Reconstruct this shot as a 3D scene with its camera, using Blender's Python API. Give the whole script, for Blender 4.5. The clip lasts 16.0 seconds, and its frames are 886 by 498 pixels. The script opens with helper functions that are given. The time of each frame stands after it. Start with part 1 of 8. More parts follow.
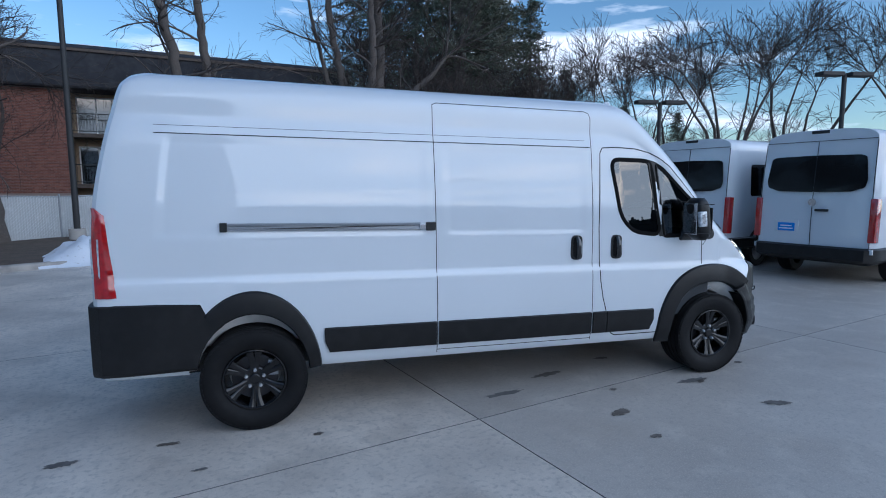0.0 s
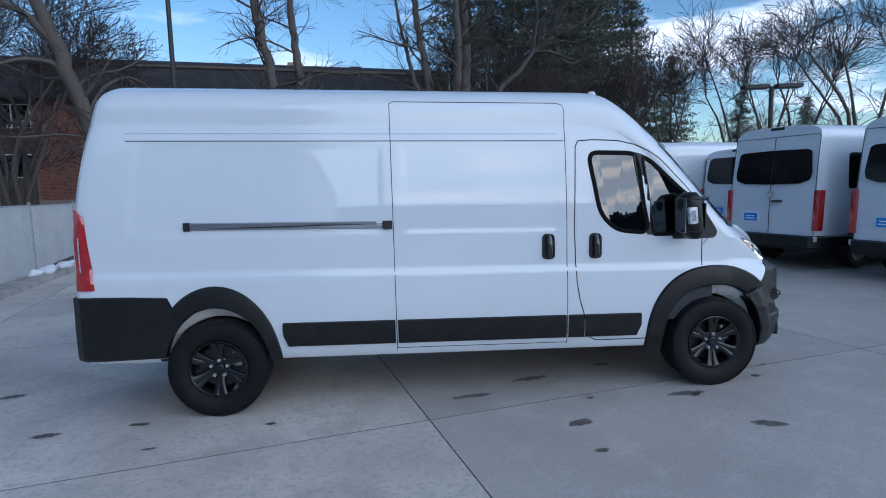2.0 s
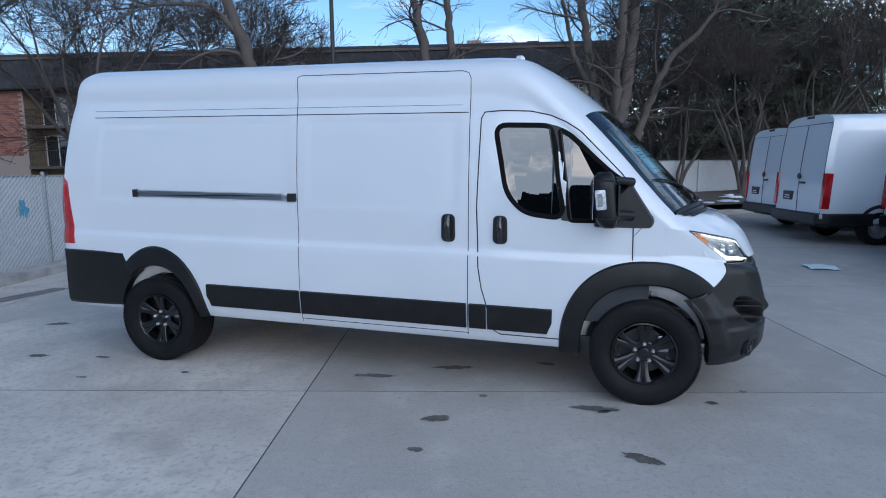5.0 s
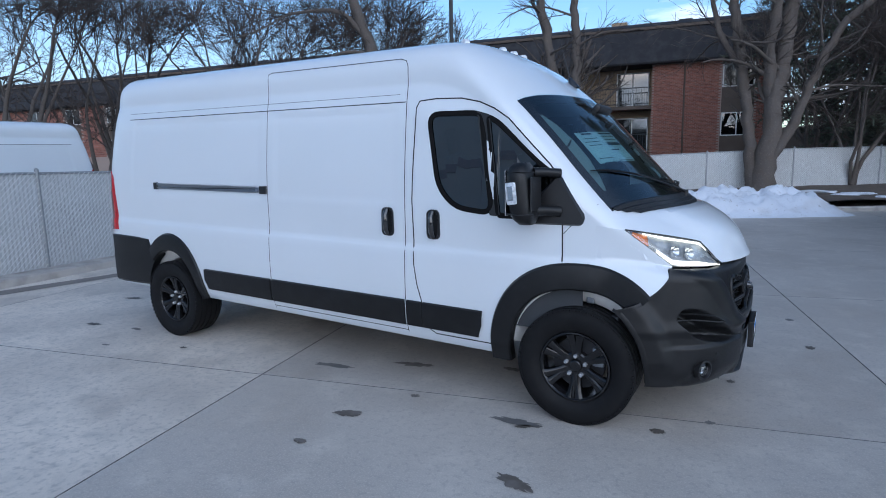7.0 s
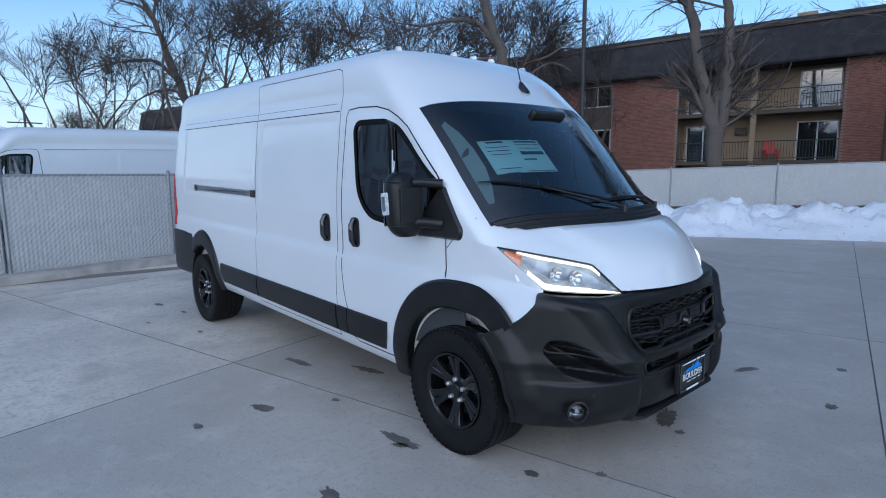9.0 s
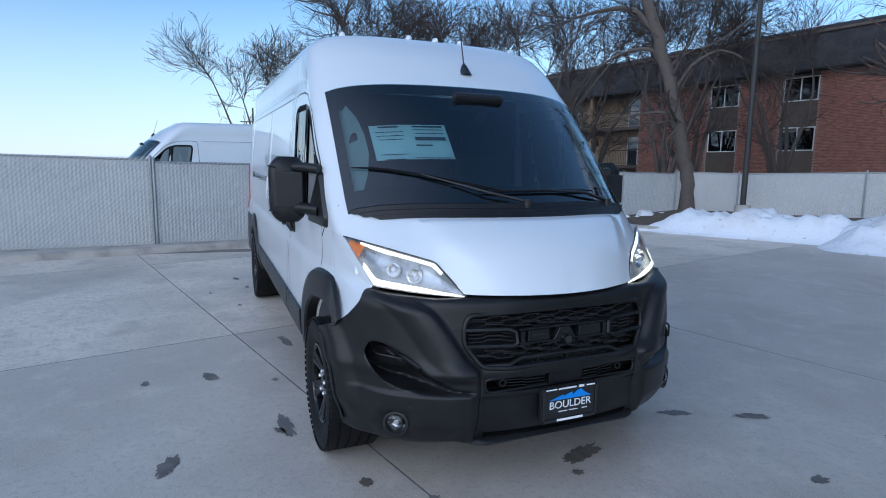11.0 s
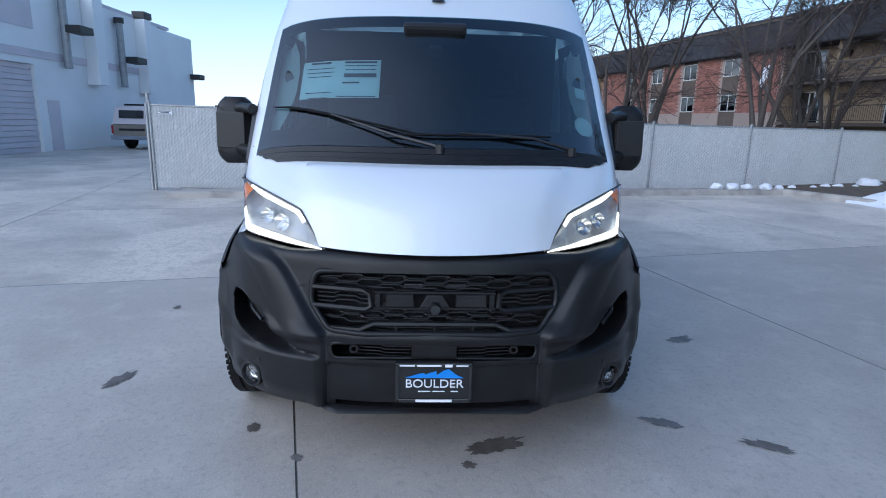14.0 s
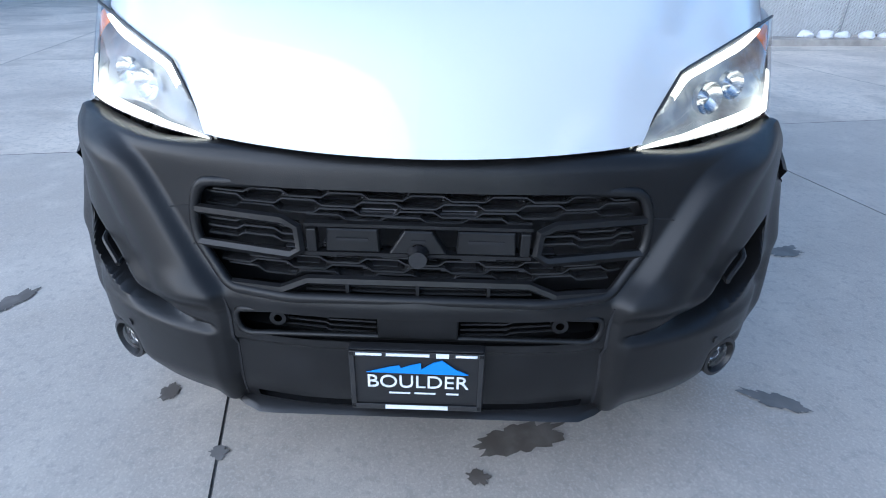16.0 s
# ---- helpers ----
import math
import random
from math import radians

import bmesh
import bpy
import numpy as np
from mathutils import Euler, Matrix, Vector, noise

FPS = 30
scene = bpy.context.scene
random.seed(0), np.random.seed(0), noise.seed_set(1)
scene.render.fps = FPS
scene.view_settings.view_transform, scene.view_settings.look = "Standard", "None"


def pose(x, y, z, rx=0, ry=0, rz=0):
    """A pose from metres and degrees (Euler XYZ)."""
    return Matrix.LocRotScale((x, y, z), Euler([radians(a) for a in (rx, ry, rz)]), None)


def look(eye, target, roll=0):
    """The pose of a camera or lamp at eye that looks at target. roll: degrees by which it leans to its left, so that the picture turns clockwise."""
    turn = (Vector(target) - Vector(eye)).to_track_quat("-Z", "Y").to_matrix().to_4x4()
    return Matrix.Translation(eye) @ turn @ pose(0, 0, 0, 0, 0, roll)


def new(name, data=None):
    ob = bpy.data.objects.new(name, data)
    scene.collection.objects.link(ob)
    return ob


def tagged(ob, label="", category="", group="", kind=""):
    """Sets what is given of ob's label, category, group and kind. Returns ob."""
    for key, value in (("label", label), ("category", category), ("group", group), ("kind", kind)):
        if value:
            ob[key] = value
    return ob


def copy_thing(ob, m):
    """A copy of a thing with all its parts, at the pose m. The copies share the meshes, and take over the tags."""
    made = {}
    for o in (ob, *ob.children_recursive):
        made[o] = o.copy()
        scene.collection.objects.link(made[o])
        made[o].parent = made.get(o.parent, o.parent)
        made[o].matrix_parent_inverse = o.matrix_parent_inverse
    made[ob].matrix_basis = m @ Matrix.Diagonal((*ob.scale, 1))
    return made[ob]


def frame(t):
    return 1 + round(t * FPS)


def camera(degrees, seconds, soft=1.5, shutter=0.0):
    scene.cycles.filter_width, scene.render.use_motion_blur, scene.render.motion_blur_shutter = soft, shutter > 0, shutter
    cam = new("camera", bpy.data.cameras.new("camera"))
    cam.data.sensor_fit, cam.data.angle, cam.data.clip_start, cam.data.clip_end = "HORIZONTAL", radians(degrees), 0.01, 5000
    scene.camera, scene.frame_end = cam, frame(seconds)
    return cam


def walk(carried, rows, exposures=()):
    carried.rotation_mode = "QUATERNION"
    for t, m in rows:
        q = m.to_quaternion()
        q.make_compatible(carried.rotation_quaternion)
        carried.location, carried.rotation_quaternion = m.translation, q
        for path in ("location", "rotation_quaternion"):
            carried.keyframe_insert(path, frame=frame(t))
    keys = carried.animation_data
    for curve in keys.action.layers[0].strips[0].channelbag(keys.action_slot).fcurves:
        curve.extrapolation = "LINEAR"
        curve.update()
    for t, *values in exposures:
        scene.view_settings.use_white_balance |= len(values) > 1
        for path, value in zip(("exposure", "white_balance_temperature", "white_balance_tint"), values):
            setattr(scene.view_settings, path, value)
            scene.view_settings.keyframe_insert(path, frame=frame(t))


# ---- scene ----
cam = camera(76.2, 16.0, soft=1.0)
PATH = [
    (0, (-1.888, -5.211, 1.755), (-1.299, -3.313, 1.533), -0.4),
    (0.5, (-1.527, -5.262, 1.723), (-1.032, -3.338, 1.492), 0.1),
    (1, (-1.177, -5.317, 1.737), (-0.787, -3.369, 1.508), -0.0),
    (1.5, (-0.859, -5.406, 1.749), (-0.585, -3.438, 1.527), -0.5),
    (2, (-0.685, -5.419, 1.733), (-0.49, -3.44, 1.512), -1.5),
    (2.5, (-0.48, -5.405, 1.726), (-0.35, -3.424, 1.485), -1.2),
    (3, (-0.123, -5.385, 1.717), (-0.075, -3.4, 1.477), -1.0),
    (3.2, (0.063, -5.378, 1.71), (0.074, -3.395, 1.449), -1.0),
    (5.3, (1.879, -4.983, 1.671), (1.266, -3.1, 1.389), -0.9),
    (5.5, (2.031, -4.93, 1.668), (1.351, -3.07, 1.393), -1.3),
    (6, (2.406, -4.787, 1.655), (1.608, -2.974, 1.378), -1.7),
    (6.5, (2.756, -4.578, 1.648), (1.844, -2.822, 1.353), -1.1),
    (7, (3.067, -4.311, 1.649), (2.046, -2.618, 1.344), -1.2),
    (7.5, (3.416, -4.035, 1.645), (2.261, -2.432, 1.334), -1.3),
    (8, (3.686, -3.738, 1.626), (2.426, -2.217, 1.31), -1.4),
    (8.5, (3.99, -3.453, 1.634), (2.628, -2.019, 1.338), -1.4),
    (9, (4.334, -3.161, 1.648), (2.858, -1.842, 1.37), -0.5),
    (9.2, (4.425, -3.023, 1.632), (2.919, -1.741, 1.338), -0.1),
    (11.3, (5.221, -1.357, 1.582), (3.351, -0.698, 1.318), 0.6),
    (11.5, (5.279, -1.206, 1.6), (3.382, -0.627, 1.347), 0.5),
    (12, (5.271, -0.842, 1.574), (3.336, -0.416, 1.302), 1.1),
    (12.5, (5.303, -0.509, 1.584), (3.347, -0.213, 1.293), 1.5),
    (13, (5.355, -0.216, 1.601), (3.386, -0.04, 1.296), 1.1),
    (13.5, (5.328, -0.107, 1.593), (3.362, 0.009, 1.244), 0.7),
    (14, (5.104, -0.062, 1.525), (3.155, 0.017, 1.084), 1.3),
    (14.5, (4.768, -0.015, 1.476), (2.852, 0.024, 0.901), 1.5),
    (15, (4.455, 0.094, 1.431), (2.573, 0.094, 0.754), 0.8),
    (15.5, (4.185, 0.096, 1.385), (2.361, 0.062, 0.565), 1.2),
    (16, (3.995, 0.074, 1.358), (2.216, 0.043, 0.444), 1.2),
]
EXPOSURES = [(0, 0.44, 5100, 8), (3, 0.57, 5200, 9), (5.5, 0.73, 5300, 9), (7, 0.76, 5300, 10), (9, 0.70, 5250, 9), (12.5, 0.84, 5300, 9), (13.5, 0.93, 5300, 10), (14, 1.12, 5350, 11), (14.5, 1.36, 5350, 11), (16, 1.64, 5350, 9)]
walk(cam, [(t, look(eye, target, roll)) for t, eye, target, roll in PATH], EXPOSURES)

# ---------------------------------------------------------------- light
world = bpy.data.worlds.new("world")
scene.world = world
world.use_nodes = True
wn, wl = world.node_tree.nodes, world.node_tree.links
SUN_AZ, SUN_EL = radians(142), radians(11)
sky = wn.new("ShaderNodeTexSky")
sky.sky_type = "NISHITA"
sky.sun_disc = False
sky.sun_elevation, sky.sun_rotation = SUN_EL, SUN_AZ
sky.air_density, sky.dust_density, sky.ozone_density = 1.0, 0.08, 2.0
w_tc = wn.new("ShaderNodeTexCoord")
w_map = wn.new("ShaderNodeMapping")
w_map.inputs["Scale"].default_value = (1.0, 1.0, 5.0)
w_noise = wn.new("ShaderNodeTexNoise")
w_noise.inputs["Scale"].default_value = 2.9
w_noise.inputs["Detail"].default_value = 9
w_noise.inputs["Roughness"].default_value = 0.55
w_ramp = wn.new("ShaderNodeValToRGB")
w_ramp.color_ramp.elements[0].position = 0.52
w_ramp.color_ramp.elements[1].position = 0.62
w_sep = wn.new("ShaderNodeSeparateXYZ")
w_low = wn.new("ShaderNodeMapRange")
w_low.inputs["From Min"].default_value, w_low.inputs["From Max"].default_value = 0.62, 0.30
w_mul = wn.new("ShaderNodeMath")
w_mul.operation = "MULTIPLY"
w_dot = wn.new("ShaderNodeVectorMath")
w_dot.operation = "DOT_PRODUCT"
w_dot.inputs[1].default_value = (math.sin(SUN_AZ) * 0.97, math.cos(SUN_AZ) * 0.97, 0.10)
w_glow = wn.new("ShaderNodeMapRange")      # clouds near the sun are lit through
w_glow.inputs["From Min"].default_value, w_glow.inputs["From Max"].default_value = 0.55, 1.0
w_glow.inputs["To Min"].default_value, w_glow.inputs["To Max"].default_value = 0.8, 1.15
w_sun = wn.new("ShaderNodeVectorMath")
w_sun.operation = "SCALE"
w_tone = wn.new("ShaderNodeMapRange")      # warm low cloud towards the sun
w_tone.inputs["From Min"].default_value, w_tone.inputs["From Max"].default_value = 0.35, 0.95
w_hue = wn.new("ShaderNodeMixRGB")
w_hue.inputs["Color1"].default_value = (9.3, 9.2, 9.3, 1)
w_hue.inputs["Color2"].default_value = (13.0, 9.6, 6.2, 1)
wl.new(w_dot.outputs["Value"], w_tone.inputs["Value"])
wl.new(w_tone.outputs[0], w_hue.inputs["Fac"])
wl.new(w_hue.outputs[0], w_sun.inputs[0])
w_mix = wn.new("ShaderNodeMixRGB")
w_sat = wn.new("ShaderNodeHueSaturation")
w_sat.inputs["Saturation"].default_value = 1.0
wl.new(w_tc.outputs["Generated"], w_map.inputs["Vector"])
wl.new(w_map.outputs["Vector"], w_noise.inputs["Vector"])
wl.new(w_noise.outputs["Fac"], w_ramp.inputs["Fac"])
wl.new(sky.outputs["Color"], w_sat.inputs["Color"])
w_haze = wn.new("ShaderNodeMixRGB")        # pale haze low in the west
w_haze.inputs["Color2"].default_value = (4.4, 4.75, 5.2, 1)
w_hz = wn.new("ShaderNodeMapRange")
w_hz.inputs["From Min"].default_value, w_hz.inputs["From Max"].default_value = 0.26, 0.0
w_hz.inputs["To Max"].default_value = 0.8
wl.new(w_sep.outputs["Z"], w_hz.inputs["Value"])
w_west = wn.new("ShaderNodeMapRange")
w_west.inputs["From Min"].default_value, w_west.inputs["From Max"].default_value = 0.1, -0.6
w_hw = wn.new("ShaderNodeMath")
w_hw.operation = "MULTIPLY"
wl.new(w_sep.outputs["X"], w_west.inputs["Value"])
wl.new(w_hz.outputs[0], w_hw.inputs[0])
wl.new(w_west.outputs[0], w_hw.inputs[1])
wl.new(w_hw.outputs[0], w_haze.inputs["Fac"])
wl.new(w_sat.outputs["Color"], w_haze.inputs["Color1"])
wl.new(w_haze.outputs["Color"], w_mix.inputs["Color1"])
wl.new(w_tc.outputs["Generated"], w_sep.inputs[0])
wl.new(w_sep.outputs["Z"], w_low.inputs["Value"])
wl.new(w_ramp.outputs["Color"], w_mul.inputs[0])
wl.new(w_low.outputs[0], w_mul.inputs[1])
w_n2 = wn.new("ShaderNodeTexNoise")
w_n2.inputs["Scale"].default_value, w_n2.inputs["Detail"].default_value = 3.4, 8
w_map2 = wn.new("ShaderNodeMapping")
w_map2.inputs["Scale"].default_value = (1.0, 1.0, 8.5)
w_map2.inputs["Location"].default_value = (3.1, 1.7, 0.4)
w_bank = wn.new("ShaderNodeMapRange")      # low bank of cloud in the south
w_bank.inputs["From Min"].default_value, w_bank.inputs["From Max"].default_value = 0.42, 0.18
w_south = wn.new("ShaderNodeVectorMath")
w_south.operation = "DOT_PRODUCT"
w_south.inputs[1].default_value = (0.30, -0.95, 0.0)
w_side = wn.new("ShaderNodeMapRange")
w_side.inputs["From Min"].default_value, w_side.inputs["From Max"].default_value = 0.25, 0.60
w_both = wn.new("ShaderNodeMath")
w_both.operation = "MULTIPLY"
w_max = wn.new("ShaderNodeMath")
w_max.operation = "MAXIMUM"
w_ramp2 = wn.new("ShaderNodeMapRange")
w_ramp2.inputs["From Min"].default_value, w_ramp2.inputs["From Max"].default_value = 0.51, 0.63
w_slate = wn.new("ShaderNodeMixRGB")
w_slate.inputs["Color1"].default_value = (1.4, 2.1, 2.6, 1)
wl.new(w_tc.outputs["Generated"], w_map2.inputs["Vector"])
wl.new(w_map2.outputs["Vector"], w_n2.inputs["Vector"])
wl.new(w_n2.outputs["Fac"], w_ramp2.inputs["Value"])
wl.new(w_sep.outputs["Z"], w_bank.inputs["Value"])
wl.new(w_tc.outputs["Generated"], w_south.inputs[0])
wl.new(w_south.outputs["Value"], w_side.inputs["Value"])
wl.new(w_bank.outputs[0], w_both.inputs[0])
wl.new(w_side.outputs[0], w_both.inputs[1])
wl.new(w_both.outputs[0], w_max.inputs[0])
w_east = wn.new("ShaderNodeMapRange")      # the western sky is clear
w_east.inputs["From Min"].default_value, w_east.inputs["From Max"].default_value = -0.55, 0.0
w_keep = wn.new("ShaderNodeMath")
w_keep.operation = "MULTIPLY"
wl.new(w_sep.outputs["X"], w_east.inputs["Value"])
wl.new(w_mul.outputs[0], w_keep.inputs[0])
wl.new(w_east.outputs[0], w_keep.inputs[1])
wl.new(w_keep.outputs[0], w_max.inputs[1])
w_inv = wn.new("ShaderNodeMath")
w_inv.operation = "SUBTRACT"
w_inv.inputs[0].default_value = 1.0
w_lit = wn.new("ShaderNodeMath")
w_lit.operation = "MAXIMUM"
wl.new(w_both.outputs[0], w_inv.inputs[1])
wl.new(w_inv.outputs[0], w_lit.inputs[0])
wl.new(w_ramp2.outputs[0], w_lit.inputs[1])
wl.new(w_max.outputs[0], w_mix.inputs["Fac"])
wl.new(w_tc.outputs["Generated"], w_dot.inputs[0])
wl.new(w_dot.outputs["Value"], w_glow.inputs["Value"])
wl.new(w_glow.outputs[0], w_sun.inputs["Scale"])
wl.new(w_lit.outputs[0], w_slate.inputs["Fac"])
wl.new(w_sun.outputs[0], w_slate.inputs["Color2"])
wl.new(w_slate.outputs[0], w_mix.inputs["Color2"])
w_halo = wn.new("ShaderNodeMapRange")      # broad glow of the veiled low sun
w_halo.interpolation_type = "SMOOTHSTEP"
w_halo.inputs["From Min"].default_value, w_halo.inputs["From Max"].default_value = -0.1, 1.0
w_warm = wn.new("ShaderNodeVectorMath")
w_warm.operation = "SCALE"
w_warm.inputs[0].default_value = (3.3, 3.15, 3.0)
w_sum = wn.new("ShaderNodeVectorMath")
wl.new(w_dot.outputs["Value"], w_halo.inputs["Value"])
wl.new(w_halo.outputs[0], w_warm.inputs["Scale"])
wl.new(w_mix.outputs["Color"], w_sum.inputs[0])
wl.new(w_warm.outputs[0], w_sum.inputs[1])
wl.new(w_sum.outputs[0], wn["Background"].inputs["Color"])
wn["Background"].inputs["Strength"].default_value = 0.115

sun = new("sun", bpy.data.lights.new("sun", "SUN"))
sun.data.energy, sun.data.angle, sun.data.color = 1.05, radians(95), (1.0, 0.965, 0.94)
_d = Vector((math.sin(SUN_AZ) * math.cos(radians(8)), math.cos(SUN_AZ) * math.cos(radians(8)), math.sin(radians(8))))
sun.matrix_world = look(_d * 50, (0, 0, 0))

# ---------------------------------------------------------------- materials


def material(name, color, rough=0.6, metal=0.0, spots=(), bump=0.0, bump_scale=60.0, coat=0.0, vary=0.0, spec=0.5, emit=None, power=0.0, detail=6):
    """A principled material; spots: rows of (noise scale, second colour, ramp from, ramp to, share)."""
    m = bpy.data.materials.new(name)
    m.use_nodes = True
    n, l = m.node_tree.nodes, m.node_tree.links
    b = n["Principled BSDF"]
    b.inputs["Roughness"].default_value, b.inputs["Metallic"].default_value = rough, metal
    b.inputs["Specular IOR Level"].default_value = spec
    b.inputs["Coat Weight"].default_value, b.inputs["Coat Roughness"].default_value = coat, 0.03
    b.inputs["Coat IOR"].default_value = 1.7
    tc = n.new("ShaderNodeTexCoord")
    rgb = n.new("ShaderNodeRGB")
    rgb.outputs[0].default_value = (*color, 1)
    out = rgb.outputs[0]
    for scale, second, lo, hi, share in spots:
        noise_node = n.new("ShaderNodeTexNoise")
        noise_node.inputs["Scale"].default_value, noise_node.inputs["Detail"].default_value = scale, detail
        l.new(tc.outputs["Object"], noise_node.inputs["Vector"])
        ramp = n.new("ShaderNodeMapRange")
        ramp.inputs["From Min"].default_value, ramp.inputs["From Max"].default_value = lo, hi
        ramp.inputs["To Max"].default_value = share
        l.new(noise_node.outputs["Fac"], ramp.inputs["Value"])
        mix = n.new("ShaderNodeMixRGB")
        mix.inputs["Color2"].default_value = (*second, 1)
        l.new(ramp.outputs[0], mix.inputs["Fac"])
        l.new(out, mix.inputs["Color1"])
        out = mix.outputs[0]
    if vary:
        info = n.new("ShaderNodeObjectInfo")
        mr = n.new("ShaderNodeMapRange")
        mr.inputs["To Min"].default_value, mr.inputs["To Max"].default_value = 1 - vary, 1 + vary
        l.new(info.outputs["Random"], mr.inputs["Value"])
        hsv = n.new("ShaderNodeHueSaturation")
        l.new(mr.outputs[0], hsv.inputs["Value"])
        l.new(out, hsv.inputs["Color"])
        out = hsv.outputs[0]
    l.new(out, b.inputs["Base Color"])
    if bump:
        nb = n.new("ShaderNodeTexNoise")
        nb.inputs["Scale"].default_value, nb.inputs["Detail"].default_value = bump_scale, 8
        l.new(tc.outputs["Object"], nb.inputs["Vector"])
        bn = n.new("ShaderNodeBump")
        bn.inputs["Strength"].default_value, bn.inputs["Distance"].default_value = bump, 0.02
        l.new(nb.outputs["Fac"], bn.inputs["Height"])
        l.new(bn.outputs["Normal"], b.inputs["Normal"])
    if emit:
        b.inputs["Emission Color"].default_value, b.inputs["Emission Strength"].default_value = (*emit, 1), power
    return m


def glass_material(name, tint, opacity, rough=0.0, ior=1.65):
    """Thin tinted pane: mostly see-through, with a mirror gloss that grows at grazing angles."""
    m = bpy.data.materials.new(name)
    m.use_nodes = True
    n, l = m.node_tree.nodes, m.node_tree.links
    n.remove(n["Principled BSDF"])
    tr, gl, mx, fr = n.new("ShaderNodeBsdfTransparent"), n.new("ShaderNodeBsdfGlossy"), n.new("ShaderNodeMixShader"), n.new("ShaderNodeFresnel")
    tr.inputs["Color"].default_value = (*tint, 1)
    gl.inputs["Roughness"].default_value = rough
    gl.inputs["Color"].default_value = (1, 1, 1, 1)
    fr.inputs["IOR"].default_value = ior
    add = n.new("ShaderNodeMath")
    add.operation = "MAXIMUM"
    add.inputs[1].default_value = opacity
    l.new(fr.outputs[0], add.inputs[0])
    l.new(add.outputs[0], mx.inputs["Fac"])
    l.new(tr.outputs[0], mx.inputs[1])
    l.new(gl.outputs[0], mx.inputs[2])
    l.new(mx.outputs[0], n["Material Output"].inputs["Surface"])
    return m


PAINT = material("white_paint", (0.68, 0.715, 0.75), 0.5, coat=1.0, spots=[(1.2, (0.64, 0.675, 0.705), 0.45, 0.75, 0.5)])
GRILLE = material("grille_black", (0.022, 0.022, 0.023), 0.2, spots=[(20, (0.03, 0.03, 0.031), 0.45, 0.7, 0.5)])
PLASTIC = material("black_plastic", (0.009, 0.009, 0.0095), 0.36, spec=0.34, bump=0.08, bump_scale=420, spots=[(9, (0.017, 0.017, 0.018), 0.45, 0.7, 0.6)])
GLOSSBLACK = material("gloss_black", (0.008, 0.008, 0.009), 0.14, coat=0.6, spots=[(14, (0.016, 0.016, 0.017), 0.45, 0.7, 0.5)])
RIMBLACK = material("rim_black", (0.005, 0.005, 0.006), 0.16, spec=0.5, spots=[(14, (0.018, 0.018, 0.019), 0.45, 0.7, 0.5)])
SATINBLACK = material("satin_black", (0.014, 0.014, 0.015), 0.38, bump=0.05, bump_scale=300)
RUBBER = material("tyre_rubber", (0.006, 0.006, 0.0068), 0.6, spec=0.24, bump=0.06, bump_scale=160, spots=[(16, (0.015, 0.0145, 0.014), 0.5, 0.75, 0.5)])
SEAM = material("seam_dark", (0.012, 0.012, 0.014), 0.7)
CHROME = material("chrome", (0.62, 0.63, 0.65), 0.18, metal=1.0, bump=0.02, bump_scale=40)
NUT = material("bright_nut", (0.50, 0.51, 0.52), 0.25, metal=0.6)
BLACKGLASS = material("black_glass", (0.005, 0.005, 0.006), 0.08, spec=0.35, spots=[(3, (0.010, 0.010, 0.011), 0.45, 0.7, 0.5)])
DISC = material("dark_disc", (0.06, 0.06, 0.065), 0.5, metal=0.8, bump=0.05, bump_scale=80)
# deep matte black: rubber and lining, and shade coloured into the scoops
MATTEBLACK = material("matte_black", (0.006, 0.006, 0.006), 0.8, spec=0.15, bump=0.1, bump_scale=200)
FIN = material("radiator_fin", (0.16, 0.16, 0.17), 0.35, metal=0.8, bump=0.1, bump_scale=200)
STEEL = material("steel_rail", (0.36, 0.38, 0.41), 0.3, metal=1.0, bump=0.04, bump_scale=120)
REDLENS = material("red_lens", (0.42, 0.008, 0.010), 0.12, coat=1.0, spots=[(30, (0.14, 0.004, 0.005), 0.4, 0.7, 0.6)])
CLEARLENS = material("clear_lens", (0.66, 0.69, 0.72), 0.10, coat=1.0, spots=[(40, (0.35, 0.38, 0.42), 0.45, 0.6, 0.7)])
AMBER = material("amber_lens", (0.75, 0.22, 0.02), 0.16, coat=1.0, spots=[(50, (0.5, 0.12, 0.01), 0.4, 0.65, 0.6)])
DRL = material("daytime_light", (0.9, 0.88, 0.8), 0.3, emit=(1.0, 0.90, 0.66), power=1.15)
LAMPBOWL = material("lamp_bowl", (0.44, 0.46, 0.49), 0.26, metal=0.5, spots=[(14, (0.20, 0.21, 0.23), 0.45, 0.6, 0.7)], bump=0.15, bump_scale=30)
INTERIOR = material("cabin_grey", (0.045, 0.050, 0.056), 0.75, bump=0.1, bump_scale=200, spots=[(5, (0.06, 0.06, 0.065), 0.4, 0.7, 0.6)])
HEADLINING = material("cab_lining", (0.10, 0.105, 0.11), 0.85, bump=0.1, bump_scale=150, spots=[(3, (0.07, 0.072, 0.075), 0.4, 0.7, 0.7)])
TRIM = material("pillar_trim_grey", (0.42, 0.45, 0.425), 0.8, bump=0.1, bump_scale=150, spots=[(4, (0.42, 0.45, 0.43), 0.42, 0.7, 0.6)])
LINER = material("wheel_liner", (0.84, 0.83, 0.80), 0.6, spots=[(6, (0.52, 0.50, 0.46), 0.4, 0.7, 0.7)])
UNDER = material("underbody", (0.03, 0.03, 0.03), 0.8, bump=0.2, bump_scale=30)
PAPER = material("paper", (0.72, 0.82, 0.80), 0.6, spots=[(12, (0.66, 0.78, 0.78), 0.4, 0.7, 0.6)])
